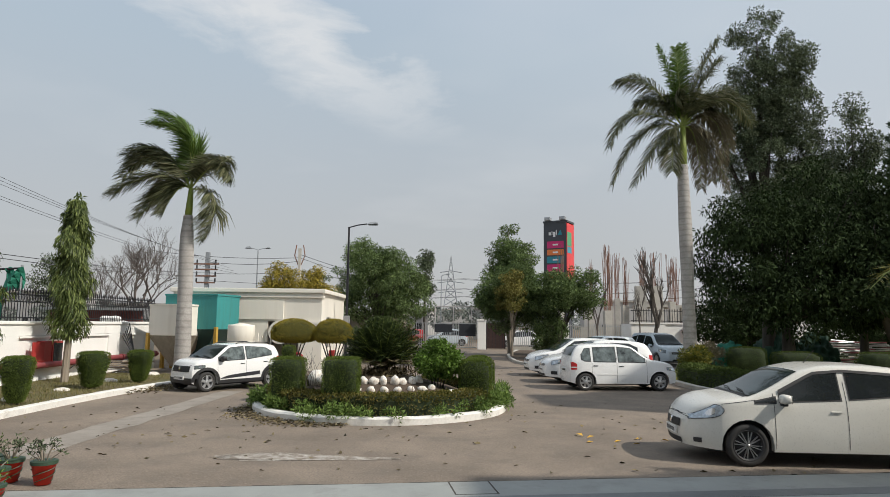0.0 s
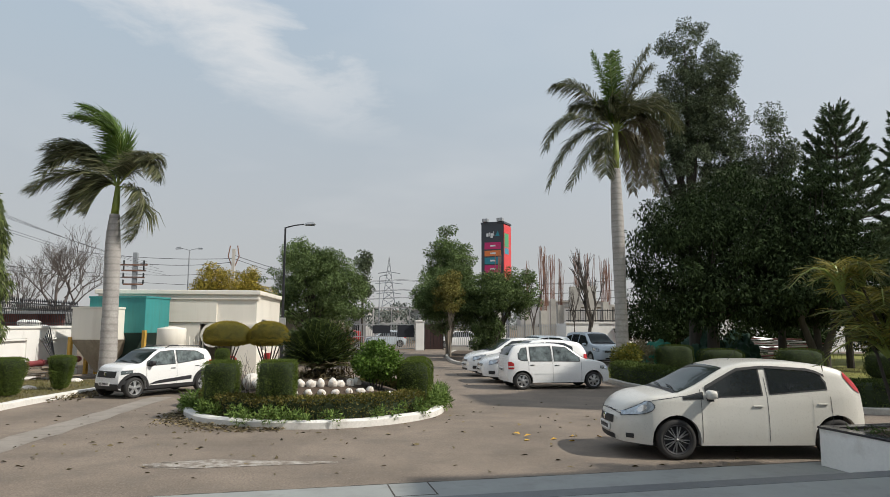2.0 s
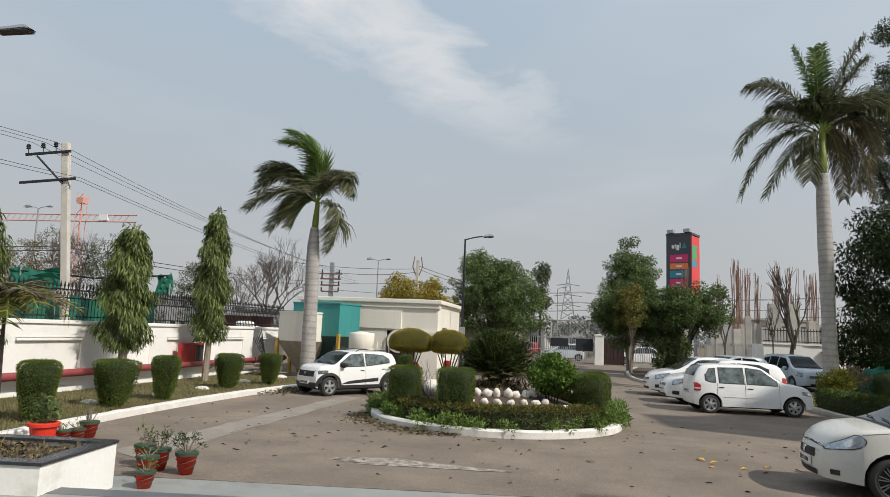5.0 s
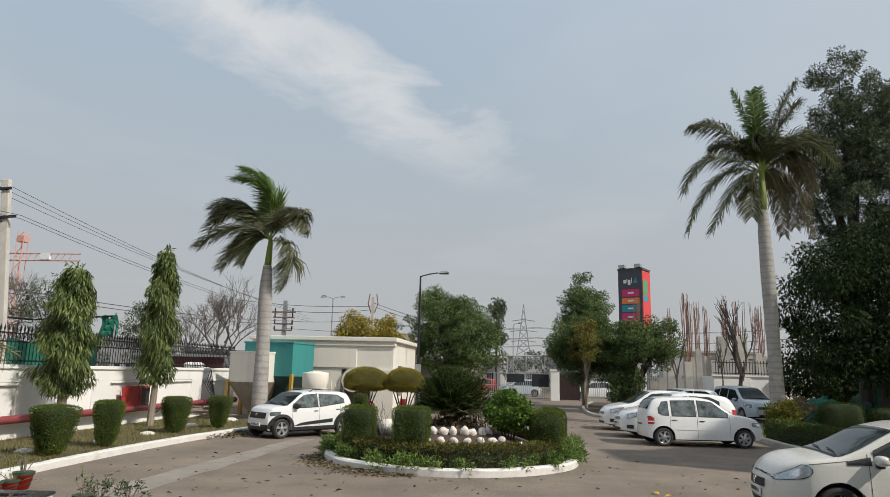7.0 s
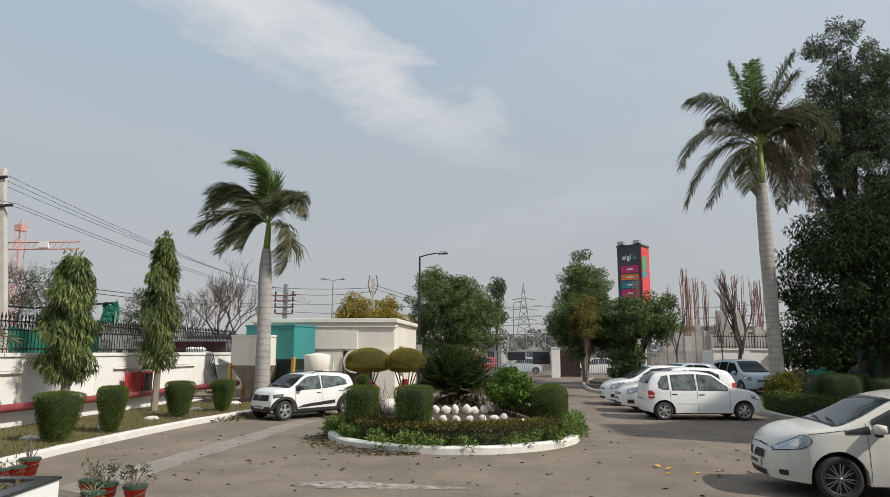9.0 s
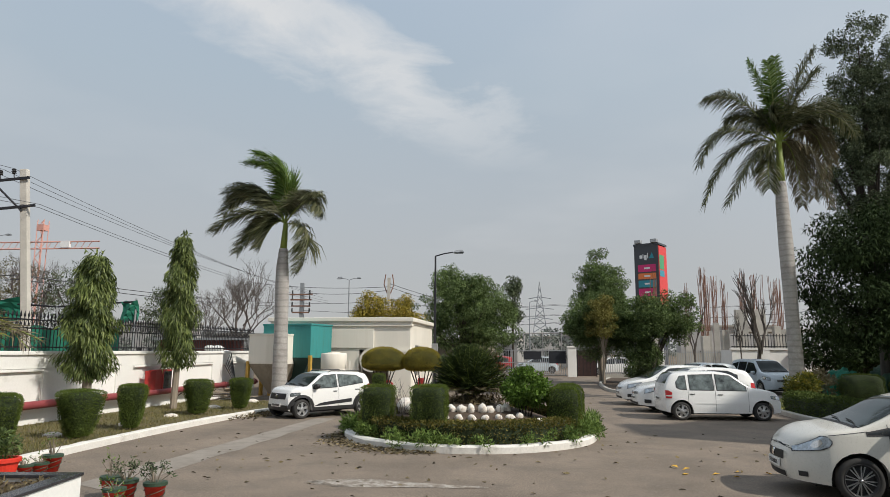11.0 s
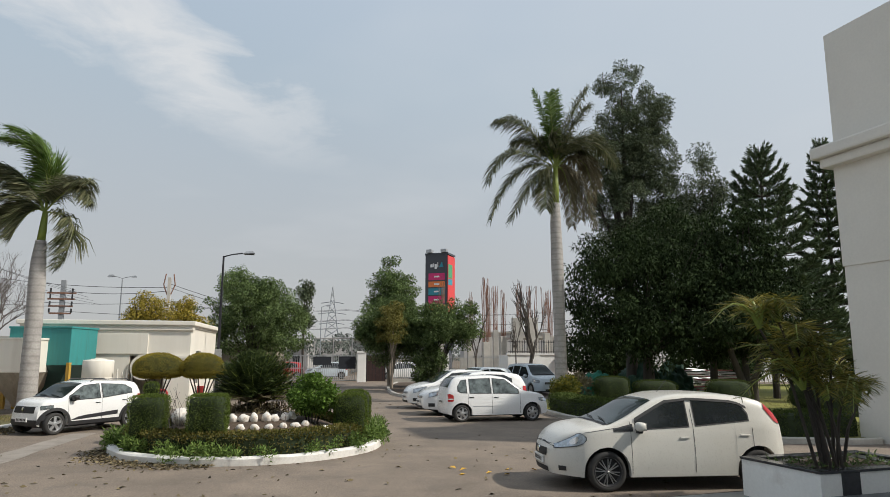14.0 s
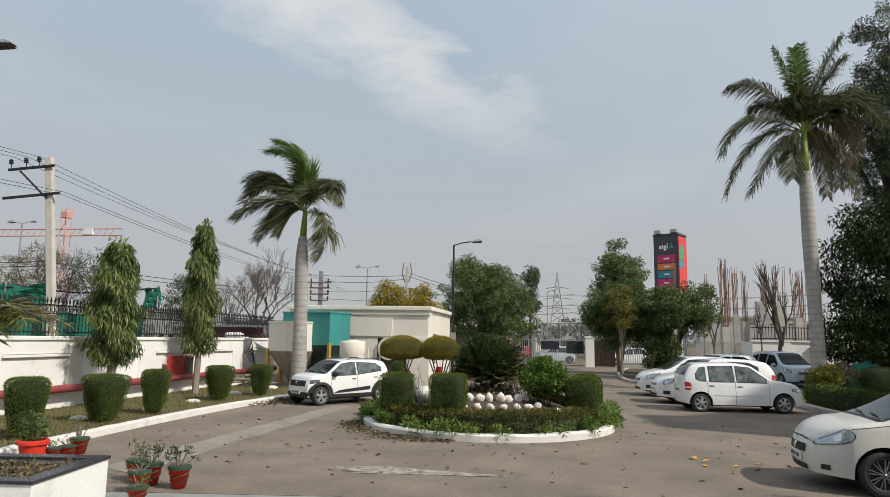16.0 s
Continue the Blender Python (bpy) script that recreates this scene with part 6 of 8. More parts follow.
def hedge_row(name, line, width, h, label, material, seed, per_m=700, z=0.1, leaf=0.055):
    """A clipped hedge along a line."""
    rng = np.random.default_rng(seed)
    ob = thing(name, pose(0, 0, z), label, "hedge")
    line = [Vector((x, y, 0)) for x, y in line]
    bm = bmesh.new()
    rows = []
    prof = [(-0.5, 0), (-0.5, 0.75), (-0.42, 0.93), (-0.2, 1), (0.2, 1), (0.42, 0.93), (0.5, 0.75), (0.5, 0)]
    pos, way = [], []
    for i, p in enumerate(line):
        d = (line[min(i + 1, len(line) - 1)] - line[max(i - 1, 0)]).normalized()
        s = Vector((-d.y, d.x, 0))
        w = 1 + 0.06 * noise.noise(p * 1.1)
        rows.append([bm.verts.new(p + s * (u * width * 0.92 * w) + Vector((0, 0, v * h * 0.94 * w))) for u, v in prof])
        if i + 1 < len(line):
            seg = (line[i + 1] - p).length
            for _ in range(int(per_m * seg)):
                k = rng.integers(0, len(prof) - 1)
                t = rng.random()
                u, v = prof[k][0] * (1 - t) + prof[k + 1][0] * t, prof[k][1] * (1 - t) + prof[k + 1][1] * t
                b = p.lerp(line[i + 1], rng.random()) + s * (u * width * w) + Vector((0, 0, v * h * w))
                pos.append(b[:])
                o = s * (u * 1.6) + Vector((0, 0, (v - 0.35)))
                way.append(o[:])
    for a, b in zip(rows, rows[1:]):
        for k in range(len(prof) - 1):
            bm.faces.new((a[k], a[k + 1], b[k + 1], b[k])[::-1])
    bm.faces.new(rows[0]), bm.faces.new(rows[-1][::-1])
    bmesh.ops.recalc_face_normals(bm, faces=bm.faces[:])
    part("core", bm, hedge_shade_core, ob)
    pos, way = np.array(pos), np.array(way) + rng.normal(size=(len(way), 3)) * 0.5
    pos += rng.normal(size=pos.shape) * 0.02
    link("leaves", leaf_mesh("leaves", pos, way, leaf, leaf * 0.5, rng), material, ob)
    return ob


ring = [(ISL.x + 2.42 * math.cos(a), ISL.y + 2.42 * math.sin(a)) for a in np.linspace(0, 2 * math.pi, 60)]
hedge_row("low_hedge", ring, 0.50, 0.40, "low clipped hedge ring with reddish tips round the island", low_hedge, 111, per_m=1500, z=0.14)
east = smooth_line([(8.9, 24.6), (8.85, 21.5), (9.6, 18.4), (11.2, 16.0), (12.4, 15.55), (13.4, 15.6)], 0.5)
hedge_row("garden_hedge", east, 0.9, 0.60, "clipped hedge along the garden kerb, darkened for tree shade", shade_hedge, 112, per_m=1300, z=0.09, leaf=0.06)
hedge_row("lawn_hedge", smooth_line([(17.2, 20.5), (22, 20.0), (30, 20.2)], 0.5), 0.9, 0.9, "clipped green hedge at the lawn's edge", hedge_leaf, 113, per_m=900, z=0.09, leaf=0.07)

# round leafy shrub and cycad on the island
rng = np.random.default_rng(120)
shrub = thing("leafy_shrub", pose(-0.25, 15.9, 0.3), "bright green glossy leafy shrub on the island", "shrub")
cs = sphere_dirs(70, rng) * np.array((0.46, 0.42, 0.34)) * (0.8 + 0.35 * rng.random((70, 1))) + np.array((0, 0, 0.88))
pos, way = clump_leaves(cs, np.full(70, 0.17), 5200, rng, down=0.1)
link("leaves", leaf_mesh("leaves", pos, way, 0.085, 0.045, rng), bright_leaf, shrub)
for k in range(12):
    a = k * 0.52
    part("stem", newtube([(0.05 * math.cos(a), 0.05 * math.sin(a), -0.1), (0.16 * math.cos(a), 0.16 * math.sin(a), 0.4), (0.32 * math.cos(a), 0.32 * math.sin(a), 0.85)], [0.014, 0.011, 0.005], 5, False), bark, shrub)
cycad = thing("cycad", pose(-1.68, 17.0, 0.68), "large dark spiky cycad with dead lower fronds", "cycad")
part("trunk", newtube([(0, 0, -0.1), (0, 0, 0.30)], [0.2, 0.15], 10), bark, cycad)
cyc_leaf = mat("cycad_leaf", (0.040, 0.064, 0.020), 0.6, var=0.2, island=0.4, col2=(0.070, 0.095, 0.028), trans=0.15, spec=0.25)
for k in range(230):
    a = k * 2.4 + rng.normal() * 0.2
    el = 0.10 + 1.32 * (k / 230) ** 0.8
    L = rng.uniform(0.92, 1.08) * min(1.18, 0.86 + 0.42 * el)
    d = np.array((math.cos(a) * math.cos(el), math.sin(a) * math.cos(el), math.sin(el)))
    p0 = np.array((0, 0, 0.22)) + d * 0.05
    p1 = p0 + d * L * 0.5 + np.array((0, 0, 0.16))
    p2 = p0 + d * L
    palm_frond("frond", cycad, p0, p1, p2, cyc_leaf if k > 14 and (math.cos(a) < 0.8 or k % 4) else palm_dry, rng, leaf=0.19, n=46, droop=0.0, lw=0.024)
# dead leaves at the cycad's foot
k = 700
a, r = rng.random(k) * 6.28, 0.25 + 0.6 * rng.random(k)
pos = np.stack([r * np.cos(a), r * np.sin(a) - 0.1, 0.02 + 0.16 * rng.random(k)], 1)
tagged(link("dead_leaves", leaf_mesh("dead_leaves", pos, rng.normal(size=(k, 3)), 0.2, 0.04, rng), dry_leaf, cycad), "brown dead leaves")

# weeds and ground cover that spill over the island kerb
rng = np.random.default_rng(130)
cs, rad = [], []
for k in range(70):
    a = rng.uniform(math.radians(150), math.radians(380))
    rr = rng.uniform(2.66, 2.95) if rng.random() < 0.7 else rng.uniform(2.92, 3.10)
    cs.append((ISL.x + rr * math.cos(a), ISL.y + rr * math.sin(a), rng.uniform(0.15, 0.30)))
    rad.append(rng.uniform(0.06, 0.17))
pos, way = clump_leaves(cs, rad, 5200, rng, squash=0.95, down=0.0)
way[:, 2] += 0.35
weeds = link("ground_cover", leaf_mesh("ground_cover", pos, way, 0.095, 0.028, rng), weed_leaf)
tagged(weeds, "bright green weeds spilling over the island kerb", "plants", kind="stuff")
cs = [(ISL.x + 2.9 * math.cos(a), ISL.y + 2.9 * math.sin(a), 0.32) for a in (math.radians(-12), math.radians(-4), math.radians(4), math.radians(-20), math.radians(192))]
pos, way = clump_leaves(cs, [0.22, 0.26, 0.24, 0.16, 0.18], 1300, rng, squash=1.0, down=-0.5)
tagged(link("tall_weeds", leaf_mesh("tall_weeds", pos, way, 0.14, 0.020, rng), weed_leaf), "tall bright green weeds at the island's edge", "plants", kind="stuff")
# dry twigs between the bushes
bm = bmesh.new()
rr = random.Random(9)
for k in range(34):
    x, y = rr.choice(((-3.1, 14.9), (-3.3, 15.2), (-0.7, 15.1), (-1.0, 17.9), (-3.0, 16.0))), 0
    x, y = x[0] + rr.uniform(-0.3, 0.3), x[1] + rr.uniform(-0.3, 0.3)
    z = mound_z(x, y)
    tube(bm, [(x, y, z - 0.03), (x + rr.uniform(-0.08, 0.08), y, z + 0.35), (x + rr.uniform(-0.2, 0.2), y + rr.uniform(-0.1, 0.1), z + rr.uniform(0.5, 0.95))], [0.006, 0.005, 0.002], 4, False)
tagged(part("dry_twigs", bm, bare_twig), "thin dry twigs standing between island bushes", "plants", kind="stuff")

# whitewashed stones before the cycad
rr = random.Random(14)
for row, (n, rad, z0, sz) in enumerate(((10, 1.12, 0.60, 0.112), (10, 1.55, 0.44, 0.105))):
    for k in range(n):
        a = math.radians(236 + (300 - 236 + 40) * (k - 0.5) / (n - 1)) - 0.18
        x, y = ISL.x + rad * math.cos(a) + rr.uniform(-0.03, 0.03), ISL.y + rad * math.sin(a)
        b = bmesh.new()
        bmesh.ops.create_icosphere(b, subdivisions=2, radius=1.0)
        sc = Vector((sz * rr.uniform(0.75, 1.2), sz * rr.uniform(0.7, 1.0), sz * rr.uniform(0.85, 1.2) * (1.0 if row == 0 else 0.75)))
        for v in b.verts:
            v.co = Vector((v.co.x * sc.x, v.co.y * sc.y, v.co.z * sc.z)) * (1 + 0.32 * noise.noise(v.co * 1.2 + Vector((k * 7, row * 5, 0))))
        st = part("stone", b, stone_white, None, smooth=True)
        st.location = (x, y, mound_z(x, y) + sc.z * (0.5 if row == 0 else 0.1) * rr.uniform(0.6, 1.2))
        tagged(st, "whitewashed round stone edging the cycad bed", "stone", "stones on the island mound")
for x, y, s in ((-3.15, 16.1, 0.22), (-2.95, 15.75, 0.15), (0.05, 15.0, 0.16), (0.25, 15.2, 0.14)):
    b = bmesh.new()
    bmesh.ops.create_icosphere(b, subdivisions=2, radius=s)
    for v in b.verts:
        v.co = v.co * (1 + 0.18 * noise.noise(v.co * 6 + Vector((x, y, 0))))
    st = part("stone", b, stone_white, None, smooth=True)
    st.location = (x, y, mound_z(x, y) + s * 0.7)
    tagged(st, "whitewashed boulder between the island bushes", "stone", "stones on the island mound")


def grass_field(name, n, place, label, material, h=0.10, seed=1):
    rng = np.random.default_rng(seed)
    pos = np.array([place(rng) for _ in range(n)])
    way = np.stack([rng.normal(size=n) * 0.45, rng.normal(size=n) * 0.45, np.ones(n)], 1)
    tagged(link(name, leaf_mesh(name, pos, way, h, 0.014, rng), material), label, "grass", kind="stuff")


def verge_spot(rng):
    y = rng.uniform(8, 24) if rng.random() < 0.8 else rng.uniform(8, 14)
    return (rng.uniform(-12.7, -9.25), y, 0.10)


grass_field("verge_grass", 16000, verge_spot, "short patchy dry grass of the verge", grass_blade, 0.075, 141)
grass_field("lawn_grass", 9000, lambda r: (r.uniform(11, 30), r.uniform(15, 30), 0.08), "short sunny lawn grass", grass_blade, 0.08, 142)

# ---- gate, fence and boundary to the north ----
GY = 54.0
fence_n = thing("boundary_fence", pose(0, GY, 0), "grey steel bar fence beside the gate", "fence")
nb = newbox(-0.025, -0.012, 0.25, 0.025, 0.012, 2.15)
nb_ob = part("fence_bar", nb, steel, fence_n)
xs_bar = [x for x in np.arange(-13.0, -3.0, 0.17)] + [x for x in np.arange(5.3, 14.2, 0.17)]
for x in xs_bar:
    b = new("fence_bar", nb_ob.data)
    b.parent, b.location = fence_n, (float(x), 0, 0)
nb_ob.location = (-13.1, 0, 0)
for x0, x1 in ((-13.2, -2.95), (5.25, 14.2)):
    for z in (0.35, 2.0):
        part("fence_rail", newbox(x0, -0.025, z - 0.03, x1, 0.025, z + 0.03), steel, fence_n)
    part("plinth", newbox(x0, -0.12, -0.1, x1, 0.12, 0.24), concrete, fence_n)
for x in (-7.5, 9.7):
    part("fence_post", newbox(x - 0.22, -0.22, 0, x + 0.22, 0.22, 2.3), white_wall, fence_n)
gate = thing("main_gate", pose(0, GY, 0), "closed steel bar gate with two dark panels", "gate")
gb = newbox(-0.02, -0.012, 0.12, 0.02, 0.012, 2.1)
gb_ob = part("gate_bar", gb, steel, gate)
gb_ob.location = (-2.8, 0, 0)
for x in np.arange(-2.65, 2.4, 0.15):
    b = new("gate_bar", gb_ob.data)
    b.parent, b.location = gate, (float(x), 0, 0)
for z in (0.14, 1.1, 2.08):
    part("gate_rail", newbox(-2.85, -0.03, z - 0.03, 2.42, 0.03, z + 0.03), steel, gate)
for x0, x1, z0, z1 in ((-1.0, 0.42, 1.35, 2.0), (1.0, 2.35, 1.05, 2.02)):
    part("gate_panel", newbox(x0, -0.055, z0, x1, -0.032, z1), dark_panel, gate, "dark blue-black panel")
pil = thing("gate_pillar", pose(2.82, GY - 0.1, 0), "pale plastered gate pillar", "pillar")
part("shaft", newbox(-0.34, -0.3, 0, 0.34, 0.3, 2.3, bevel=0.02), white_wall, pil)
part("cap", newbox(-0.39, -0.35, 2.3, 0.39, 0.35, 2.42, bevel=0.02), white_wall, pil)
wick = thing("wicket_gate", pose(3.2, GY, 0), "dark brown sheet-steel wicket gate", "gate")
part("leaf", newbox(0.02, -0.03, 0.08, 1.55, 0.03, 2.1), brown_panel, wick)
for x in (0.0, 1.5):
    part("frame", newbox(x, -0.045, 0.05, x + 0.07, 0.045, 2.15), black_iron, wick)
for k in range(5):
    part("rib", newbox(0.2 + 0.28 * k, -0.045, 0.1, 0.23 + 0.28 * k, -0.031, 2.08), black_iron, wick)
wn_bm = newbox(14.2, GY - 3.0, -0.1, 75, GY - 2.8, 2.2)
wall_n = tagged(part("wall_north", wn_bm, white_wall), "long white plastered boundary wall behind the garden", "wall", kind="structure")
part("coping", newbox(14.1, GY - 3.08, 2.2, 75, GY - 2.72, 2.32), white_wall, wall_n)
part("return_wall", newbox(14.2, GY - 2.798, -0.1, 14.42, GY, 2.2), white_wall, wall_n)
for k in range(16):
    part("pilaster", newbox(16.2 + 3.6 * k, GY - 3.06, 0, 16.8 + 3.6 * k, GY - 3.002, 2.198), white_wall, wall_n)
fence_e = thing("wall_railing", pose(0, GY - 2.9, 2.32), "dark iron railing along the boundary wall", "fence")
rb_ob = part("rail_bar", newbox(-0.02, -0.015, 0, 0.02, 0.015, 1.05), black_iron, fence_e)
rb_ob.location = (14.4, 0, 0)
for k in range(46):
    b = new("rail_bar", rb_ob.data)
    b.parent, b.location = fence_e, (14.6 + 0.2 * k, 0, 0)
for z in (0.12, 0.9):
    part("rail", newbox(14.2, -0.025, z - 0.03, 24, 0.025, z + 0.03), black_iron, fence_e)
hb = thing("fire_box", pose(18.6, GY - 3.163, 0.9), "small red fire box on the white boundary wall", "fire cabinet")
part("box", newbox(-0.45, -0.1, 0, 0.45, 0.1, 1.1, bevel=0.02), red_paint, hb)
part("door", newbox(-0.38, -0.125, 0.08, 0.38, -0.101, 1.02), red_paint, hb)
block = thing("rubble_wall", pose(7.3, 47, 0), "low unplastered wall piece behind the parked cars", "wall")
part("masonry", newbox(1.6, 0, 0, 4.2, 0.3, 1.05), concrete, block)
part("top_course", newbox(1.5, -0.05, 1.05, 4.3, 0.35, 1.15, bevel=0.02), white_wall, block)

# unfinished building: columns with standing bars
rr = random.Random(77)
for k, (x, y, h, bars) in enumerate(((14.55, 60, 3.4, 6.0), (17.9, 61, 5.7, 3.4), (19.7, 62, 5.8, 3.2), (16.3, 66, 4.0, 5.4), (12.1, 70, 3.6, 7.2), (21.8, 64, 4.4, 4.6), (18.6, 72, 5.0, 5.0), (15.7, 72, 4.4, 5.0), (23.6, 68, 4.2, 5.0), (17.0, 63, 4.0, 4.6))):
    ob = thing("concrete_column", pose(x, y, 0, 0, 0, rr.uniform(-8, 8)), "unfinished concrete column with rusty standing bars", "column", "columns of the unfinished building")
    w = rr.uniform(0.26, 0.40) if h < 5.5 else 0.50
    part("shaft", newbox(-w, -0.3, 0, w, 0.3, h, bevel=0.02), concrete, ob)
    for q in range(14):
        bx, by = rr.uniform(-w, w) * 0.9, rr.choice((-0.22, 0.22))
        lean = rr.uniform(-0.22, 0.22)
        part("bar", newtube([(bx, by, h - 0.1), (bx + lean * 0.4, by, h + bars * 0.5), (bx + lean, by, h + bars * rr.uniform(0.72, 1.02))], 0.021, 4), rust, ob)
bld = thing("unfinished_building", pose(0, 74, 0), "raw concrete walls of an unfinished building", "building")
part("wall", newbox(15, 0, 0, 30, 0.3, 1.9), concrete, bld)
part("slab", newbox(22, 1, 4.2, 30, 8, 4.5), concrete, bld)
for k in range(1, 5):
    part("pier", newbox(19.2 + 2.5 * k, 1.1, 0, 19.7 + 2.5 * k, 1.6, 4.2), concrete, bld)

# pylon sign with bands
sg = thing("pylon_sign", pose(12.9, 75.5, 0, 0, 0, -30), "tall dark pylon sign with bright coloured tenant bands", "sign")
part("panel", newbox(-1.3, -1.25, 3.0, 1.3, -1.15, 13.9), sign_dark, sg, "dark front panel")
part("frame", newbox(-1.42, -1.2, 5.6, -1.3, 1.2, 13.7), sign_dark, sg)
part("back", newbox(-1.3, 1.1, 3.0, 1.3, 1.2, 13.7), sign_dark, sg)
part("side_panel", newbox(1.302, -1.2, 5.6, 1.38, 1.2, 13.6), sign_red, sg, "red side panel")
for z0, z1, mt in ((11.0, 12.6, sign_green), (10.2, 10.9, sign_teal)):
    part("side_band", newbox(1.381, -1.1, z0, 1.392, 0.3, z1), mt, sg)
part("post", newbox(-1.2, -0.9, 0, 1.2, 0.9, 5.5), sign_dark, sg)
for z0, z1, mt in ((10.75, 11.55, sign_pink), (9.95, 10.6, sign_orange), (9.05, 9.80, sign_teal), (8.05, 8.9, sign_pink), (7.2, 7.9, sign_orange), (6.2, 7.05, sign_blue), (5.2, 6.05, sign_pink)):
    bd = part("tenant_band", newbox(-1.0, -1.275, z0, 1.0, -1.252, z1), mt, sg)
    part("lettering_bar", newbox(-0.3, -1.285, (z0 + z1) / 2 - 0.09, 0.35, -1.276, (z0 + z1) / 2 + 0.09), sign_white, bd)
for k, (x0, x1, z0, z1) in enumerate(((-0.78, -0.5, 12.25, 12.62), (-0.42, -0.34, 12.25, 12.72), (-0.26, 0.02, 12.05, 12.62), (0.1, 0.18, 12.25, 12.85))):
    part("logo_bar", newbox(x0, -1.275, z0, x1, -1.252, z1), sign_white, sg)
tri = bmesh.new()
prism(tri, [(0.30, 0.0), (0.85, 0.0), (0.62, 0.62)], 0, 0.02, Matrix(((1, 0, 0, 0), (0, 0, -1, -1.252), (0, 1, 0, 12.25), (0, 0, 0, 1))))
part("logo_mark", tri, sign_teal, sg)
for x in (-0.9, 0.9):
    lampb = newbox(x - 0.35, -1.5, 13.95, x + 0.35, -0.9, 14.35, bevel=0.04)
    part("floodlight", lampb, steel, sg, "grey floodlight on the sign's top")
part("cap", newbox(-1.45, -1.3, 13.7, 1.42, 1.25, 13.92), sign_dark, sg)


# ---- poles, lamps, wires ----
def street_lamp(m, h, arm, label, heads=1, r=0.06, head_l=0.75, mat_p=None):
    ob = thing("street_lamp", m, label, "street lamp")
    mp = mat_p or black_iron
    part("pole", newtube([(0, 0, -0.1), (0, 0, h * 0.5), (0, 0, h)], [r * 1.2, r, r * 0.7], 10), mp, ob)
    part("base", newbox(-0.15, -0.15, -0.05, 0.15, 0.15, 0.02), mp, ob)
    for s in ((1,) if heads == 1 else (1, -1)):
        part("arm", newtube([(0, 0, h - 0.02), (s * arm * 0.5, 0, h + 0.10), (s * arm, 0, h + 0.16)], 0.03, 7), mp, ob)
        hb = bmesh.new()
        bmesh.ops.create_cube(hb, size=1.0)
        for v in hb.verts:
            f = 1.0 if v.co.z < 0 else 0.62
            v.co = Vector((s * (arm + head_l * (0.5 + v.co.x * f)), v.co.y * 0.30 * f, h + 0.19 + v.co.z * 0.13 + s * v.co.x * 0.04))
        bmesh.ops.bevel(hb, geom=hb.edges[:], offset=0.03, segments=2, affect="EDGES")
        bmesh.ops.recalc_face_normals(hb, faces=hb.faces[:])
        hd = part("lamp_head", hb, steel if mat_p is None else mp, ob, "pale lamp head")
        part("diffuser", newbox(s * (arm + 0.08), -0.12, h + 0.105, s * (arm + head_l - 0.06), 0.12, h + 0.118), black_plastic, hd)
    return ob


lp = street_lamp(pose(-4.74, 31.0, 0), 6.55, 0.85, "black steel lamp post with a single arm", r=0.06, head_l=0.55)
part("junction_box", newbox(-0.12, -0.22, 2.0, 0.16, -0.06, 2.35, bevel=0.01), steel, lp, "small white floodlight on the pole")
street_lamp(pose(-14.6, 12.0, 0), 8.2, 1.9, "tall lamp post with a grey cobra head beside the wall", head_l=0.95, r=0.08)
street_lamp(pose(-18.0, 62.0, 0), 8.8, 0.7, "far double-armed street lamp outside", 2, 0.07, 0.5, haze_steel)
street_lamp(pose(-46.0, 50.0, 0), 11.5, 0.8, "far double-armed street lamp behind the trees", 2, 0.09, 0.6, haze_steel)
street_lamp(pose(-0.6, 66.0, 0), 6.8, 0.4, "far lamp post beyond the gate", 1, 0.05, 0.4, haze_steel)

P1 = Vector((-22.35, 26.0, 0))
up1 = thing("utility_pole", pose(-21.67, 26.0, 0, 0, -6.2, 8), "pale concrete utility pole with iron cross arms", "utility pole")
part("pole", newbox(-0.16, -0.13, -0.1, 0.16, 0.13, 10.05, bevel=0.03), pole_conc, up1)
for z, x0, x1 in ((9.6, -1.78, 0.32), (8.3, -2.05, 0.55)):
    part("cross_arm", newbox(x0, -0.22, z - 0.055, x1, -0.134, z + 0.055), black_iron, up1)
part("brace", newtube([(-1.25, -0.18, 9.5), (-0.05, -0.18, 8.1)], 0.045, 6), black_iron, up1)
for x in (-1.66, -0.97, -0.37):
    ins = lathe(bmesh.new(), [(0.02, 0), (0.02, 0.2), (0.10, 0.22), (0.07, 0.27), (0.11, 0.30), (0.07, 0.35), (0.10, 0.38), (0.05, 0.44)], 10, Matrix.Translation((x, -0.17, 9.65)))
    part("insulator", ins, black_plastic, up1)
up2 = thing("utility_pole", pose(-22.0, 60.0, 0), "distant utility pole crowded with cross arms", "utility pole")
part("pole", newbox(-0.18, -0.15, 0, 0.18, 0.15, 8.3), haze_steel, up2)
for k, z in enumerate((7.2, 6.7, 6.1, 5.5)):
    part("cross_arm", newbox(-1.2 + 0.1 * k, -0.2, z - 0.07, 1.1 - 0.1 * k, -0.15, z + 0.07), rust, up2)
    for x in (-0.9, 0.8):
        part("insulator", newtube([(x, -0.18, z + 0.05), (x, -0.18, z + 0.4)], 0.07, 6), black_plastic, up2)
up3 = thing("utility_pole", pose(-12.9, 57.0, 0), "distant pole with a metal cable rack", "utility pole")
part("pole", newbox(-0.12, -0.12, 0, 0.12, 0.12, 8.4), pole_conc, up3)
for s in (-1, 1):
    part("rack", newtube([(s * 0.15, 0, 7.0), (s * 0.45, 0, 7.8), (s * 0.3, 0, 8.7)], 0.05, 5), rust, up3)


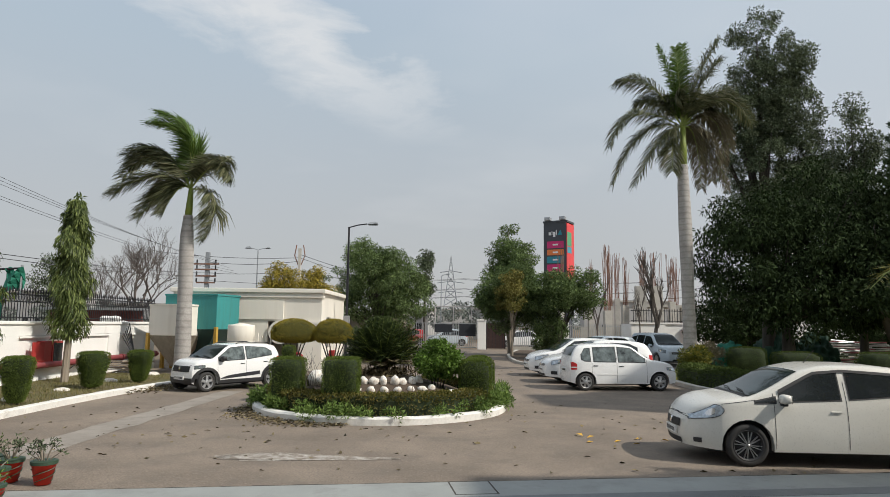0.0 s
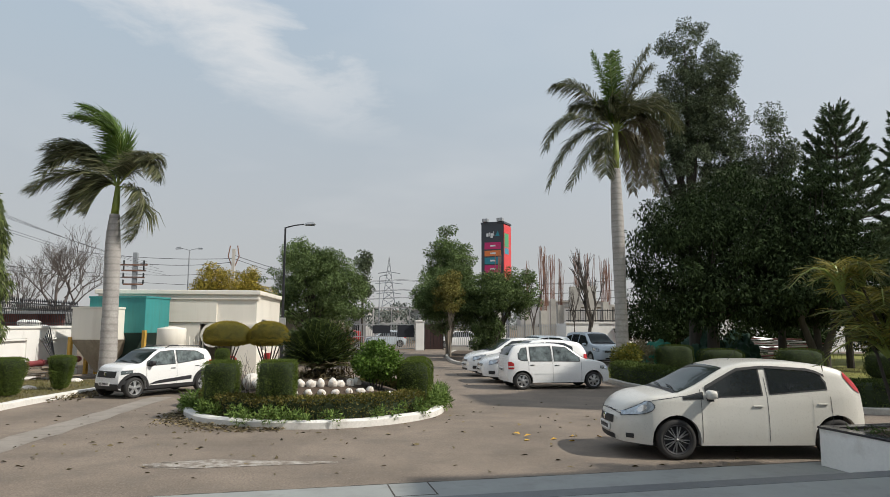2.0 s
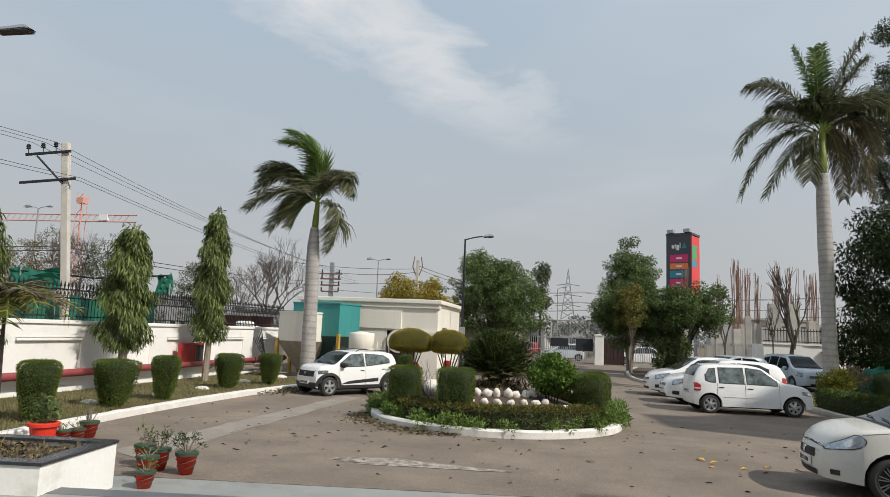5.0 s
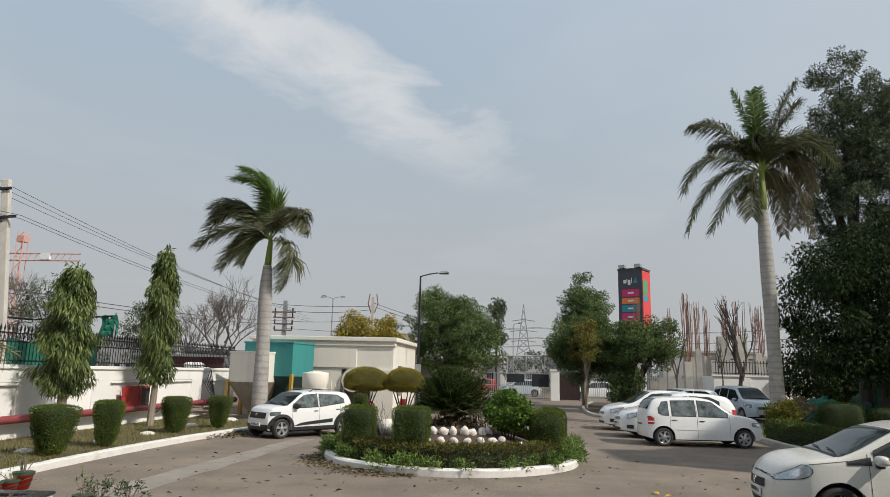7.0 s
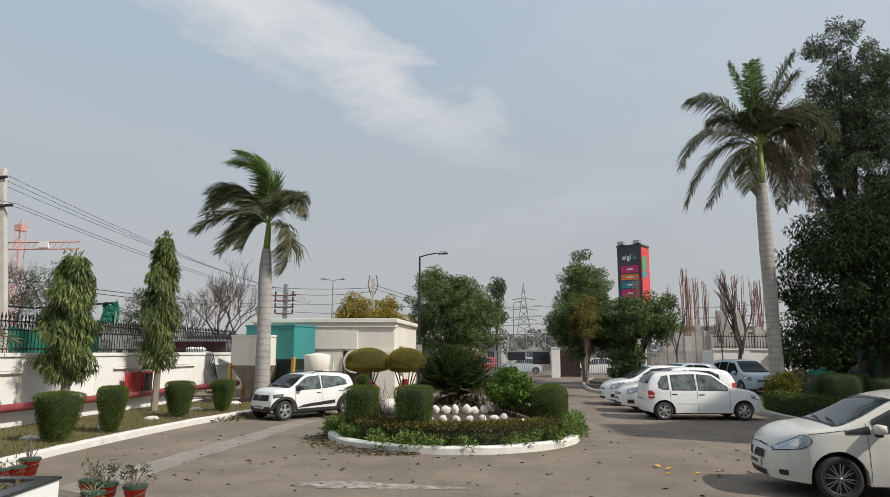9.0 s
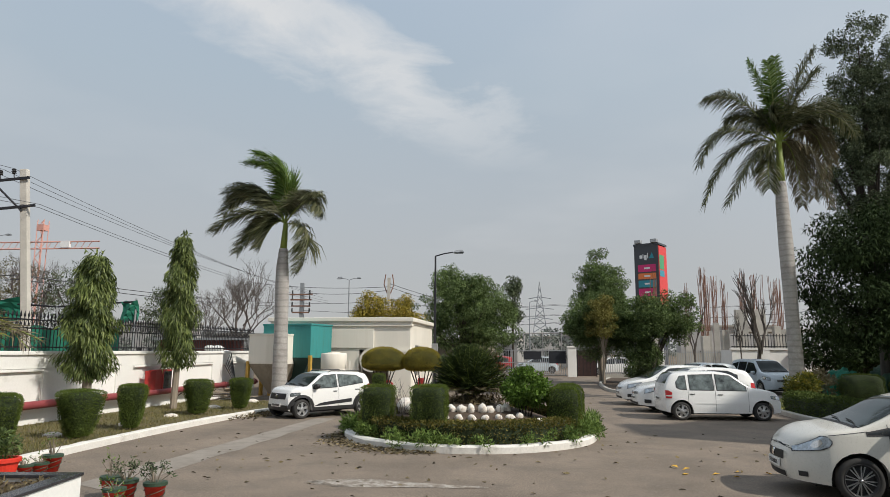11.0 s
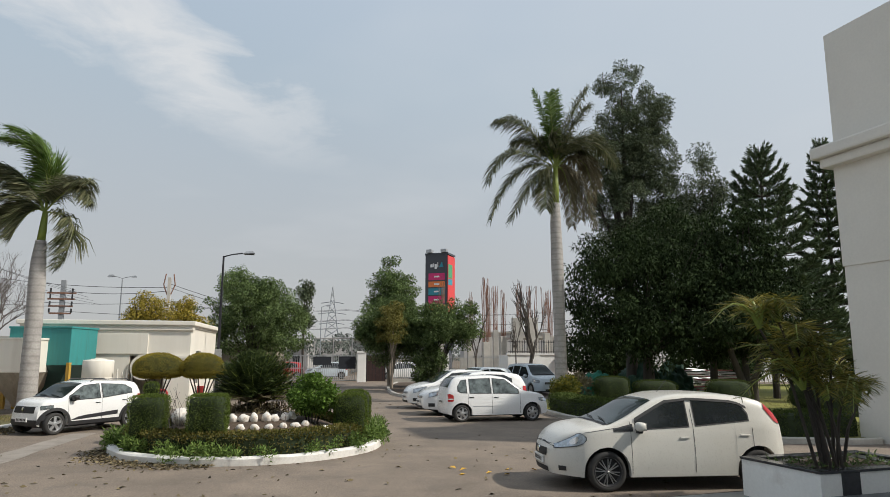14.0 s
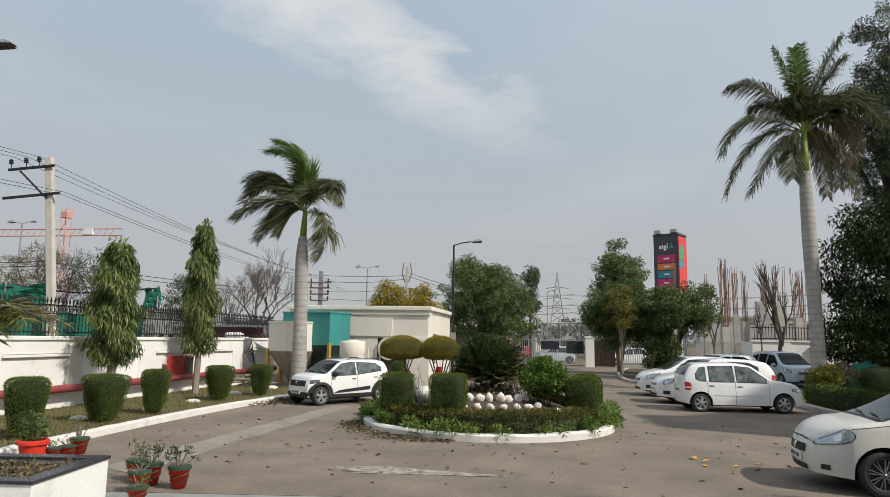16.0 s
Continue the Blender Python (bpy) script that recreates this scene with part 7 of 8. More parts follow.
def wire(a, b, sag, r=0.012, name="overhead_wire"):
    a, b = Vector(a), Vector(b)
    pts = [a.lerp(b, t / 14) - Vector((0, 0, sag * 4 * (t / 14) * (1 - t / 14))) for t in range(15)]
    ob = part(name, newtube(pts, r, 5), wire_m)
    return tagged(ob, "dark sagging overhead wire", "wire", "overhead wires")


for q, (x, z) in enumerate(((-2.35, 10.1), (-1.66, 10.1), (-1.06, 10.1), (0.4, 8.4), (0.4, 8.25))):
    a = P1 + Vector((x, 0, z))
    wire(a, (-21.0 + 0.5 * q, 60, 7.5 - 0.3 * q), 0.5)
    wire(a, (-25.0 + x, -14.0, z + 0.2), 0.7)
for z, zz in ((5.2, 6.4), (5.0, 6.1)):
    wire((-60, 30, z + 0.8), (-22.4, 25.8, z), 0.3, 0.02)
    wire((-22.4, 25.8, z), (-21.5, 60, zz), 0.35, 0.02)
wire((-22, 60, 7.4), (-12.9, 57, 7.3), 0.25, 0.022)
wire((-22, 60, 6.4), (-12.9, 57, 6.5), 0.2, 0.018)
wire((-12.9, 57, 7.9), (-1.0, 60, 5.0), 0.3, 0.022)
wire((-12.9, 57, 7.6), (-1.0, 60, 4.6), 0.3, 0.018)
wire((-22, 60, 5.7), (-1.0, 61, 5.4), 0.2, 0.018)
wire((-28, 62, 8.6), (-12.9, 57, 7.6), 0.3, 0.022)
for z in (22.5, 18.0, 14.5):
    for dy in (-3, 3):
        ob = wire((-80, 300 + dy, z + 3), (8, 300 + dy, z), 2.5, 0.06)
        wire((8, 300 + dy, z), (130, 300 + dy, z + 3), 3.0, 0.06)

# lattice mast far beyond the gate
mast = thing("lattice_mast", pose(1.9, 300, 0), "hazy steel transmission tower far away", "transmission tower")
bm = bmesh.new()
for s in (-1, 1):
    for d in (-1, 1):
        tube(bm, [(s * 4.5, d * 4.5, 0), (s * 2.2, d * 2.2, 16), (s * 0.9, d * 0.9, 26), (0, 0, 33)], 0.16, 4, False)
for k in range(9):
    z0, z1 = 3.4 * k, 3.4 * (k + 1)
    w0, w1 = np.interp(z0, (0, 16, 26, 33), (4.5, 2.2, 0.9, 0.1)), np.interp(z1, (0, 16, 26, 33), (4.5, 2.2, 0.9, 0.1))
    for d in (-1, 1):
        tube(bm, [(-w0, d * w0, z0), (w1, d * w1, z1)], 0.09, 4, False)
        tube(bm, [(w0, d * w0, z0), (-w1, d * w1, z1)], 0.09, 4, False)
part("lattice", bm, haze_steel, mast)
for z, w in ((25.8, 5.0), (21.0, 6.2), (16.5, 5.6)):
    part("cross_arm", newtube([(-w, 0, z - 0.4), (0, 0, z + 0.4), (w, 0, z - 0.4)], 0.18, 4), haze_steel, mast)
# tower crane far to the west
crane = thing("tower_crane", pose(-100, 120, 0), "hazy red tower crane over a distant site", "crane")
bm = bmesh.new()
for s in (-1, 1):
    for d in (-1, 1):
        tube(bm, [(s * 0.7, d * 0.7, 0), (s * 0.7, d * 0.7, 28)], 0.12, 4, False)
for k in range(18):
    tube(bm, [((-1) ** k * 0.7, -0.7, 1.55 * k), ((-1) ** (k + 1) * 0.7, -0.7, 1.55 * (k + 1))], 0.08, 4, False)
part("mast", bm, hazy_crane_red, crane)
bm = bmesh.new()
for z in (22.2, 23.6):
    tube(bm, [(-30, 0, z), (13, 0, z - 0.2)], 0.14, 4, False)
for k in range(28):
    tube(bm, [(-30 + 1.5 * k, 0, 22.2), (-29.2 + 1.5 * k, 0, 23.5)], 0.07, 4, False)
part("jib", bm, hazy_crane_red, crane)
part("cab", newbox(-0.8, -0.8, 25.8, 0.8, 0.8, 27.0), hazy_crane_red, crane)
part("jib_board", newbox(4.5, -0.3, 22.3, 6.5, 0.3, 23.5), sign_white, crane)

# netting and sheds outside the west wall
net = thing("netting_screen", pose(0, 0, 0), "green construction netting on a frame outside the wall", "netting")
bm = bmesh.new()
rows = []
for i in range(41):
    x = -30.5 + 0.26 * i
    rows.append([bm.verts.new((x, 30.0 + 0.25 * math.sin(i * 0.9), z + 0.10 * math.sin(i * 0.55 + z))) for z in (0, 1.0, 2.0, 3.1)])
for a, b in zip(rows, rows[1:]):
    for k in range(3):
        bm.faces.new((a[k], b[k], b[k + 1], a[k + 1]))
part("net_sheet", bm, net_green, net)
for x, z in ((-19.7, 4.5), (-24.0, 4.2), (-28.5, 4.7), (-30.4, 3.2)):
    part("post", newtube([(x, 30.3, 0), (x, 30.3, z)], 0.05, 6), steel, net)
part("rail", newtube([(-28.5, 30.3, 4.4), (-24, 30.3, 4.1), (-19.7, 30.3, 4.35)], 0.05, 6), black_iron, net)
for cx, w, zt in ((-27.6, 1.6, 4.5), (-20.0, 0.45, 4.3)):
    bm = bmesh.new()
    g = [[bm.verts.new((cx + (i / 6 - 0.5) * 2 * w, 30.2 + 0.2 * math.sin(i + j), zt - j * 0.26 + 0.12 * math.sin(i * 1.3 + j))) for j in range(5)] for i in range(7)]
    for i in range(6):
        for j in range(4):
            bm.faces.new((g[i][j], g[i + 1][j], g[i + 1][j + 1], g[i][j + 1]))
    part("net_drape", bm, net_green, net)
shed = thing("roadside_stall", pose(-17.5, 33, 0), "low roadside stall with a reddish cloth front", "stall")
part("front", newbox(-2.4, 0, 0, 2.2, 0.2, 2.5), brick_far, shed)
part("roof", newbox(-2.7, -0.4, 2.5, 2.5, 2.0, 2.62), steel, shed)
heap = thing("sack_heap", pose(-15.4, 30.6, 0), "pale heap of sacks beyond the wall", "sacks")
for k in range(5):
    b = bmesh.new()
    bmesh.ops.create_icosphere(b, subdivisions=2, radius=0.3)
    bmesh.ops.transform(b, matrix=Matrix.Translation((-0.4 + 0.4 * (k % 3), 0, 1.85 + 0.22 * (k // 3))) @ Matrix.Diagonal((1.1, 0.7, 0.5, 1)), verts=b.verts[:])
    part("sack", b, white_wall, heap, smooth=True)
part("pallet", newbox(-1.0, -0.5, 0, 0.8, 0.5, 1.7), concrete, heap)

# far trees and low buildings, in colours paled for haze
rng = np.random.default_rng(200)
cs, rad = [], []
for k in range(420):
    x = rng.uniform(-330, 330)
    y = rng.uniform(190, 320)
    h = rng.uniform(3, 8.5)
    cs.append((x, y, h * rng.uniform(0.3, 0.9))), rad.append(rng.uniform(1.5, 3.6))
pos, way = clump_leaves(cs, rad, 30000, rng)
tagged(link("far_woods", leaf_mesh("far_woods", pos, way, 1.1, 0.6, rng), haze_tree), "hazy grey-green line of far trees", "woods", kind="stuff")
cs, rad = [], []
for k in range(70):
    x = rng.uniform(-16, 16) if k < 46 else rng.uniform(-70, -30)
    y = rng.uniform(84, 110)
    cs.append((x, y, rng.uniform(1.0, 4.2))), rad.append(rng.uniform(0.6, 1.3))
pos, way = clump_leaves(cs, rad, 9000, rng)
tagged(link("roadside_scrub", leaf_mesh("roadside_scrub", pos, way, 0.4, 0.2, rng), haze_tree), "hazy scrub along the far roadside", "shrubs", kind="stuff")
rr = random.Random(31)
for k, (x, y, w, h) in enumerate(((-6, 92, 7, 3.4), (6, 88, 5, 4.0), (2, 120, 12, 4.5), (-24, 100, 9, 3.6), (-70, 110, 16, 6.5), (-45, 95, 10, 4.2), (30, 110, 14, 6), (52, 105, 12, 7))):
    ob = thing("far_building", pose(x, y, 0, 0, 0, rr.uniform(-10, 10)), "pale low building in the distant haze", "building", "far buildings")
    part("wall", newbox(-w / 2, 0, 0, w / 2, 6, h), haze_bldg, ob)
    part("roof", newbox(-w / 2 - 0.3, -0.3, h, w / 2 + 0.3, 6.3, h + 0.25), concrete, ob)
    for q in range(int(w // 2.2)):
        wv = part("window", newbox(-w / 2 + 0.7 + 2.2 * q, -0.04, 1.0, -w / 2 + 1.7 + 2.2 * q, -0.002, 2.2), glass_m, ob)
frame_far = thing("pipe_portal", pose(2.6, 80, 0), "pale steel pipe portal over the far road", "portal")
part("beam", newtube([(-4.0, 0, 4.1), (2.6, 0, 4.2)], 0.10, 6), haze_bldg, frame_far)
for x in (-4.0, -1.8, 0.4, 2.6):
    part("post", newtube([(x, 0, 0), (x, 0, 4.15)], 0.08, 6), haze_bldg, frame_far)

# ---- things by the west wall ----
cab = thing("fire_cabinet", pose(WX + 0.07, 20.55, 0.62), "red fire hose cabinet with an open door on the wall", "fire cabinet")
part("body", newbox(0, 0, 0, 0.26, 1.0, 0.72, bevel=0.012), red_paint, cab)
part("door", newbox(0.261, -0.42, 0.02, 0.29, 0.02, 0.70, m=pose(0, 0, 0, 0, 0, -12)), red_paint, cab)
part("glass_door", newbox(0.262, 0.42, 0.06, 0.275, 0.96, 0.66), glass_m, cab)
part("door_frame", newbox(0.262, 0.40, 0.0, 0.285, 0.46, 0.72), red_paint, cab)
for k, (y0, z) in enumerate(((15.9, 0.16), (18.2, 0.14), (21.0, 0.16), (23.5, 0.18), (22.6, 0.14), (13.6, 0.16))):
    b = bmesh.new()
    bmesh.ops.create_icosphere(b, subdivisions=2, radius=0.17)
    for v in b.verts:
        v.co = Vector((v.co.x * 1.3, v.co.y * 1.2, v.co.z * 0.55)) * (1 + 0.2 * noise.noise(v.co * 5 + Vector((k * 3, 0, 0))))
    st = part("stone", b, stone_white, None, smooth=True)
    st.location = (-10.35 - 0.12 * (k % 3), y0, z - 0.04)
    tagged(st, "whitewashed flat stone on the verge", "stone", "stones on the verge")
junk = thing("timber_pile", pose(-11.6, 24.4, 0.1), "grey pile of timber offcuts by the hopper", "timber")
rr = random.Random(4)
for k in range(9):
    L = rr.uniform(0.9, 1.7)
    part("plank", newbox(-L / 2, -0.06, 0, L / 2, 0.06, 0.04, m=pose(rr.uniform(-0.5, 0.6), rr.uniform(-0.5, 0.5), 0.05 + 0.05 * k, rr.uniform(-3, 3), rr.uniform(-6, 6), rr.uniform(0, 180))), pale_bark, junk)
rods = thing("leaning_rods", pose(-12.3, 25.6, 0.1), "dark steel rods leaning in the wall corner", "rods")
for k in range(6):
    part("rod", newtube([(0.9 - 0.1 * k, -0.6 + 0.12 * k, 0), (-0.25, 0.1 * k, 1.3 + 0.1 * k)], 0.02, 5), black_iron, rods)
hyd = thing("fire_hydrant", pose(-6.05, 26.3, -0.16), "red bent hydrant pipe by the utility house", "hydrant")
part("pipe", newtube([(-0.35, 0, 0.2), (-0.35, 0, 0.85), (-0.28, 0, 0.95), (0.22, 0, 0.95), (0.3, 0, 0.87), (0.3, 0, 0.1)], 0.05, 10), red_paint, hyd, smooth=True)
part("foot", newbox(-0.42, -0.08, 0.1, -0.28, 0.08, 0.2, bevel=0.01), red_paint, hyd)
for x in (-0.35, 0.3):
    part("flange", newtube([(x, 0, 0.30), (x, 0, 0.35)], 0.08, 10), red_paint, hyd)
gd = thing("red_locker", pose(-4.72, 27.2, 0), "narrow red steel locker beside the house", "locker")
part("body", newbox(-0.11, -0.15, 0, 0.11, 0.15, 0.9, bevel=0.01), red_paint, gd)
part("door", newbox(-0.09, -0.172, 0.05, 0.09, -0.151, 0.85), red_paint, gd)
fan = thing("round_grille", pose(-7.05, 27.9, 1.25), "pale round wall grille with a dark pattern", "grille")
part("disc", lathe(bmesh.new(), [(0.5, 0), (0.5, 0.06), (0.44, 0.08)], 28, pose(0, 0, 0.35, 0, 0, 0), axis="y"), cream_wall, fan)
for k in range(8):
    part("vane", newtube([(0, -0.02, 0.35), (0.4 * math.cos(k * 0.785), -0.02, 0.35 + 0.4 * math.sin(k * 0.785))], 0.02, 5), black_iron, fan)


# ---- pots ----
def pot(m, label, h=0.30, r=0.19, seed=1, plant="leafy", rim=None):
    rng = np.random.default_rng(seed)
    ob = thing("flower_pot", m, label, "flower pot", "red flower pots")
    part("pot", lathe(bmesh.new(), [(r * 0.66, 0), (r * 0.98, h * 0.82), (r * 1.08, h * 0.84), (r * 1.1, h), (r * 0.95, h), (r * 0.9, h * 0.85)], 24), pot_red, ob, smooth=True)
    part("rim_band", lathe(bmesh.new(), [(r * 1.085, h * 0.85), (r * 1.115, h * 0.86), (r * 1.115, h * 1.005), (r * 1.0, h * 1.01)], 24), rim or pot_rim, ob, "red rim" if rim else "dark green rim")
    part("soil", lathe(bmesh.new(), [(r * 0.92, h * 0.86), (r * 0.5, h * 0.9), (0.01, h * 0.9)], 20), soil, ob)
    for k in range(3):
        pts = [(r * (0.70 + 0.30 * t / 12) * 1.02 * math.cos(2.1 * k + t * 0.35), r * (0.70 + 0.30 * t / 12) * 1.02 * math.sin(2.1 * k + t * 0.35), h * (0.12 + 0.05 * t)) for t in range(13)]
        part("groove", newtube(pts, 0.006, 4), pot_rim, ob)
    pos, way = [], []
    n = 12 if plant != "twigs" else 9
    for k in range(n):
        a = rng.random() * 6.28
        hh = rng.uniform(0.12, 0.25) if plant == "leafy" else rng.uniform(0.15, 0.40) * (1.0 if h > 0.26 else 0.35)
        sp = rng.uniform(0.05, 0.20)
        p1 = np.array((math.cos(a) * sp * 0.5, math.sin(a) * sp * 0.5, h * 0.9 + hh * 0.5))
        p2 = np.array((math.cos(a) * sp, math.sin(a) * sp, h * 0.9 + hh))
        part("stem", newtube([(0.02 * math.cos(a), 0.02 * math.sin(a), h * 0.85), p1, p2], [0.008, 0.007, 0.004], 5, False), pale_bark, ob)
        for q in range(14 if plant == "leafy" else 3):
            pos.append(p2 + rng.normal(size=3) * 0.025), way.append(rng.normal(size=3) + np.array((0, 0, 0.6)))
    link("leaves", leaf_mesh("leaves", pos, way, 0.055, 0.018, rng), grey_leaf if plant == "leafy" else bright_leaf, ob)
    return ob


pot(pose(-5.02, 8.45, 0.013), "red twisted pot with a bushy succulent on the asphalt", 0.28, 0.138, 1)
pot(pose(-5.50, 8.55, 0.013), "red twisted pot with a leafy plant beside the planter", 0.28, 0.142, 2)
pot(pose(-5.85, 8.75, 0.013), "red pot with bare twigs beside the planter", 0.28, 0.14, 3, "twigs")
pot(pose(-5.03, 7.56, 0.013), "small red pot standing at the planter corner", 0.20, 0.115, 4, "twigs")
pot(pose(-5.40, 8.15, 0.013), "red pot beside the planter wall", 0.25, 0.13, 5, "twigs")
pot(pose(-8.06, 10.4, 0.001), "red pot with a small plant near the kerb", 0.27, 0.15, 6, "twigs")
pot(pose(-8.10, 9.85, 0.001), "small red pot near the kerb", 0.19, 0.11, 7, "twigs")
pot(pose(-8.02, 10.08, 0.001), "small red pot near the kerb beside the planter tub", 0.19, 0.12, 8, "twigs")
tubp = thing("planter_tub", pose(-8.25, 9.58, 0.001, 0, 0, 20) @ Matrix.Scale(0.82, 4), "large round red tub with a shrub near the kerb", "planter")
part("tub", lathe(bmesh.new(), [(0.19, 0), (0.25, 0.34), (0.25, 0.36), (0.21, 0.36)], 24), pot_red, tubp)
part("rim", lathe(bmesh.new(), [(0.255, 0.34), (0.29, 0.345), (0.29, 0.405), (0.27, 0.42), (0.22, 0.42), (0.21, 0.37)], 24), pot_red, tubp)
part("soil", lathe(bmesh.new(), [(0.22, 0.36), (0.1, 0.375), (0.01, 0.375)], 20), soil, tubp)
rng = np.random.default_rng(9)
pos, way = clump_leaves([(0.05, 0, 0.65), (-0.1, 0.05, 0.8), (0, 0, 0.5)], [0.2, 0.16, 0.2], 260, rng, down=0)
link("leaves", leaf_mesh("leaves", pos, way, 0.12, 0.04, rng), mid_leaf, tubp)
pot(pose(-4.62, 4.68, 0.252), "red pot with tall striped sword leaves by the planter", 0.30, 0.17, 10, "twigs", pot_red)
sw = thing("sword_plant", pose(-4.62, 4.68, 0.50), "yellow-green striped sword-leaved plant in the red pot", "plant")
rng = np.random.default_rng(12)
verts, faces = [], []
for k in range(16):
    a, L, sp = rng.random() * 6.28, rng.uniform(0.4, 0.7), rng.uniform(0.05, 0.2)
    d = np.array((math.cos(a), math.sin(a), 0))
    s = np.array((-d[1], d[0], 0)) * 0.025
    i = len(verts)
    for t in (0, 0.5, 1.0):
        p = d * (0.03 + sp * t ** 1.5) + np.array((0, 0, L * t))
        verts += [p - s * (1 - t ** 3), p + s * (1 - t ** 3)]
    faces += [(i, i + 1, i + 3, i + 2), (i + 2, i + 3, i + 5, i + 4)]
link("blade", mesh_from("blade", verts, faces), olive_leaf, sw)


def cane_palm(m, label, stems, leaf_m, seed, fr_len=1.1, n_fr=5, leaf=0.3, blown=0.0):
    """A clump of thin canes with feathery fronds."""
    rng = np.random.default_rng(seed)
    ob = thing("cane_palm", m, label, "palm")
    for x, y, h, lx in stems:
        part("cane", newtube([(x, y, 0), (x + lx * 0.4, y, h * 0.6), (x + lx, y, h)], [0.026, 0.022, 0.015], 7), bark, ob)
        for k in range(n_fr):
            a = rng.random() * 6.28
            L = fr_len * rng.uniform(0.75, 1.15)
            p0 = np.array((x + lx, y, h))
            d = np.array((math.cos(a) * (1 - abs(blown) * 0.4) + blown, math.sin(a) * (1 - abs(blown)), 0))
            p1 = p0 + d * L * 0.30 + np.array((0, 0, L * rng.uniform(0.45, 0.75)))
            p2 = p0 + d * L * 0.90 + np.array((0, 0, L * rng.uniform(-0.15, 0.45)))
            palm_frond("frond", ob, p0, p1, p2, leaf_m[k % len(leaf_m)], rng, leaf=leaf, n=34, droop=0.35, lw=0.014)
    return ob


cane_palm(porch @ pose(6.95, -1.15, 0.48), "clump of yellow-green areca palms in the planter",
          [(-0.15, 0, 2.0, -0.85), (-0.1, -0.05, 2.1, -0.6), (0, 0, 1.75, -0.35), (0.05, 0.1, 1.5, -0.25), (0.1, -0.1, 1.35, -0.55), (0.15, 0, 1.45, 0.1), (0.25, 0.05, 1.2, 0.3), (0.2, -0.1, 1.0, -0.2), (0, -0.1, 1.15, -0.4), (0.3, 0, 0.95, 0.42), (-0.05, -0.05, 1.6, -0.1)], (areca_leaf,), 150, 0.92, 5, 0.25, -0.50)
cane_palm(pose(-4.98, 5.2, 0.252), "young slim palm with browned fronds beside the planter", [(0, 0, 1.78, -0.05)], (palm_dry, areca_leaf, palm_dry), 151, 0.62, 15, 0.24)
cane_palm(porch @ pose(-7.6, -0.75, 0.0), "green leafy palm beside the planter", [(0, 0, 1.7, -0.25), (0.0, 0.1, 1.3, -0.1)], (palm_green,), 152, 0.5, 6, 0.22)
rng = np.random.default_rng(160)
k = 500
pos = np.stack([rng.uniform(-6.85, -5.7, k), rng.uniform(-1.8, -0.75, k), np.full(k, 0.49) + rng.random(k) * 0.05], 1)
pos = np.array([(porch @ Vector(p))[:] for p in pos])
tagged(link("planter_litter", leaf_mesh("planter_litter", pos, rng.normal(size=(k, 3)) + np.array((0, 0, 0.3)), 0.07, 0.03, rng), dry_leaf), "dry leaves and sprouts on the planter soil", "leaves", kind="stuff")
k = 260
pos = np.stack([rng.uniform(6.55, 8.5, k), rng.uniform(-1.4, -0.4, k), np.full(k, 0.49) + rng.random(k) * 0.10], 1)
pos = np.array([(porch @ Vector(p))[:] for p in pos])
tagged(link("planter_cover", leaf_mesh("planter_cover", pos, rng.normal(size=(k, 3)) + np.array((0, 0, 0.6)), 0.09, 0.035, rng), mid_leaf), "low green cover in the planter", "plants", kind="stuff")

# ---- east garden clutter ----
rng = np.random.default_rng(170)
cro = thing("croton_bush", pose(9.75, 26.3, 0.09), "yellow-green croton bush at the palm's foot", "shrub")
pos, way = clump_leaves(sphere_dirs(40, rng) * np.array((0.48, 0.4, 0.38)) + np.array((0, 0, 0.72)), np.full(40, 0.17), 3000, rng, down=0.0)
link("leaves", leaf_mesh("leaves", pos, way, 0.14, 0.045, rng), croton_leaf, cro)
part("stem", newtube([(0, 0, -0.05), (0.05, 0, 0.7)], 0.05, 6), bark, cro)
cro2 = thing("orange_shrub", pose(10.9, 27.6, 0.09), "orange-brown leafed shrub in the garden", "shrub")
pos, way = clump_leaves(sphere_dirs(20, rng) * np.array((0.4, 0.35, 0.45)) + np.array((0, 0, 0.75)), np.full(20, 0.17), 1100, rng)
link("leaves", leaf_mesh("leaves", pos, way, 0.15, 0.05, rng), palm_dry, cro2)
part("stem", newtube([(0, 0, -0.05), (0, 0, 0.6)], 0.03, 6), bark, cro2)
for k, (x, y, rx, rz, mt, lab) in enumerate(((16.9, 34.2, 1.05, 1.75, net_dark, "heap under dark green netting behind the garden"), (19.3, 35.0, 1.1, 1.5, net_dark, "tall heap under dark green netting behind the trees"), (14.3, 33.6, 1.0, 1.15, net_green, "heap under bright green netting behind the hedge"))):
    b = bmesh.new()
    bmesh.ops.create_icosphere(b, subdivisions=5, radius=1.0)
    for v in b.verts:
        f = 1 + 0.30 * noise.noise(v.co * 2.2 + Vector((k * 9, 0, 0))) + 0.14 * noise.noise(v.co * 6) + 0.10 * noise.noise(v.co * 15)
        v.co = Vector((v.co.x * rx * f, v.co.y * 1.2 * f, max(v.co.z, -0.1) * rz * f))
    h = part("covered_mound", b, mt, None, smooth=True)
    h.location = (x, y, 0.09)
    tagged(h, lab, "heap")
rr = random.Random(8)
pile = thing("scaffold_pile", pose(21.5, 35.0, 0.09), "pile of grey scaffold pipes behind the trees", "pipes")
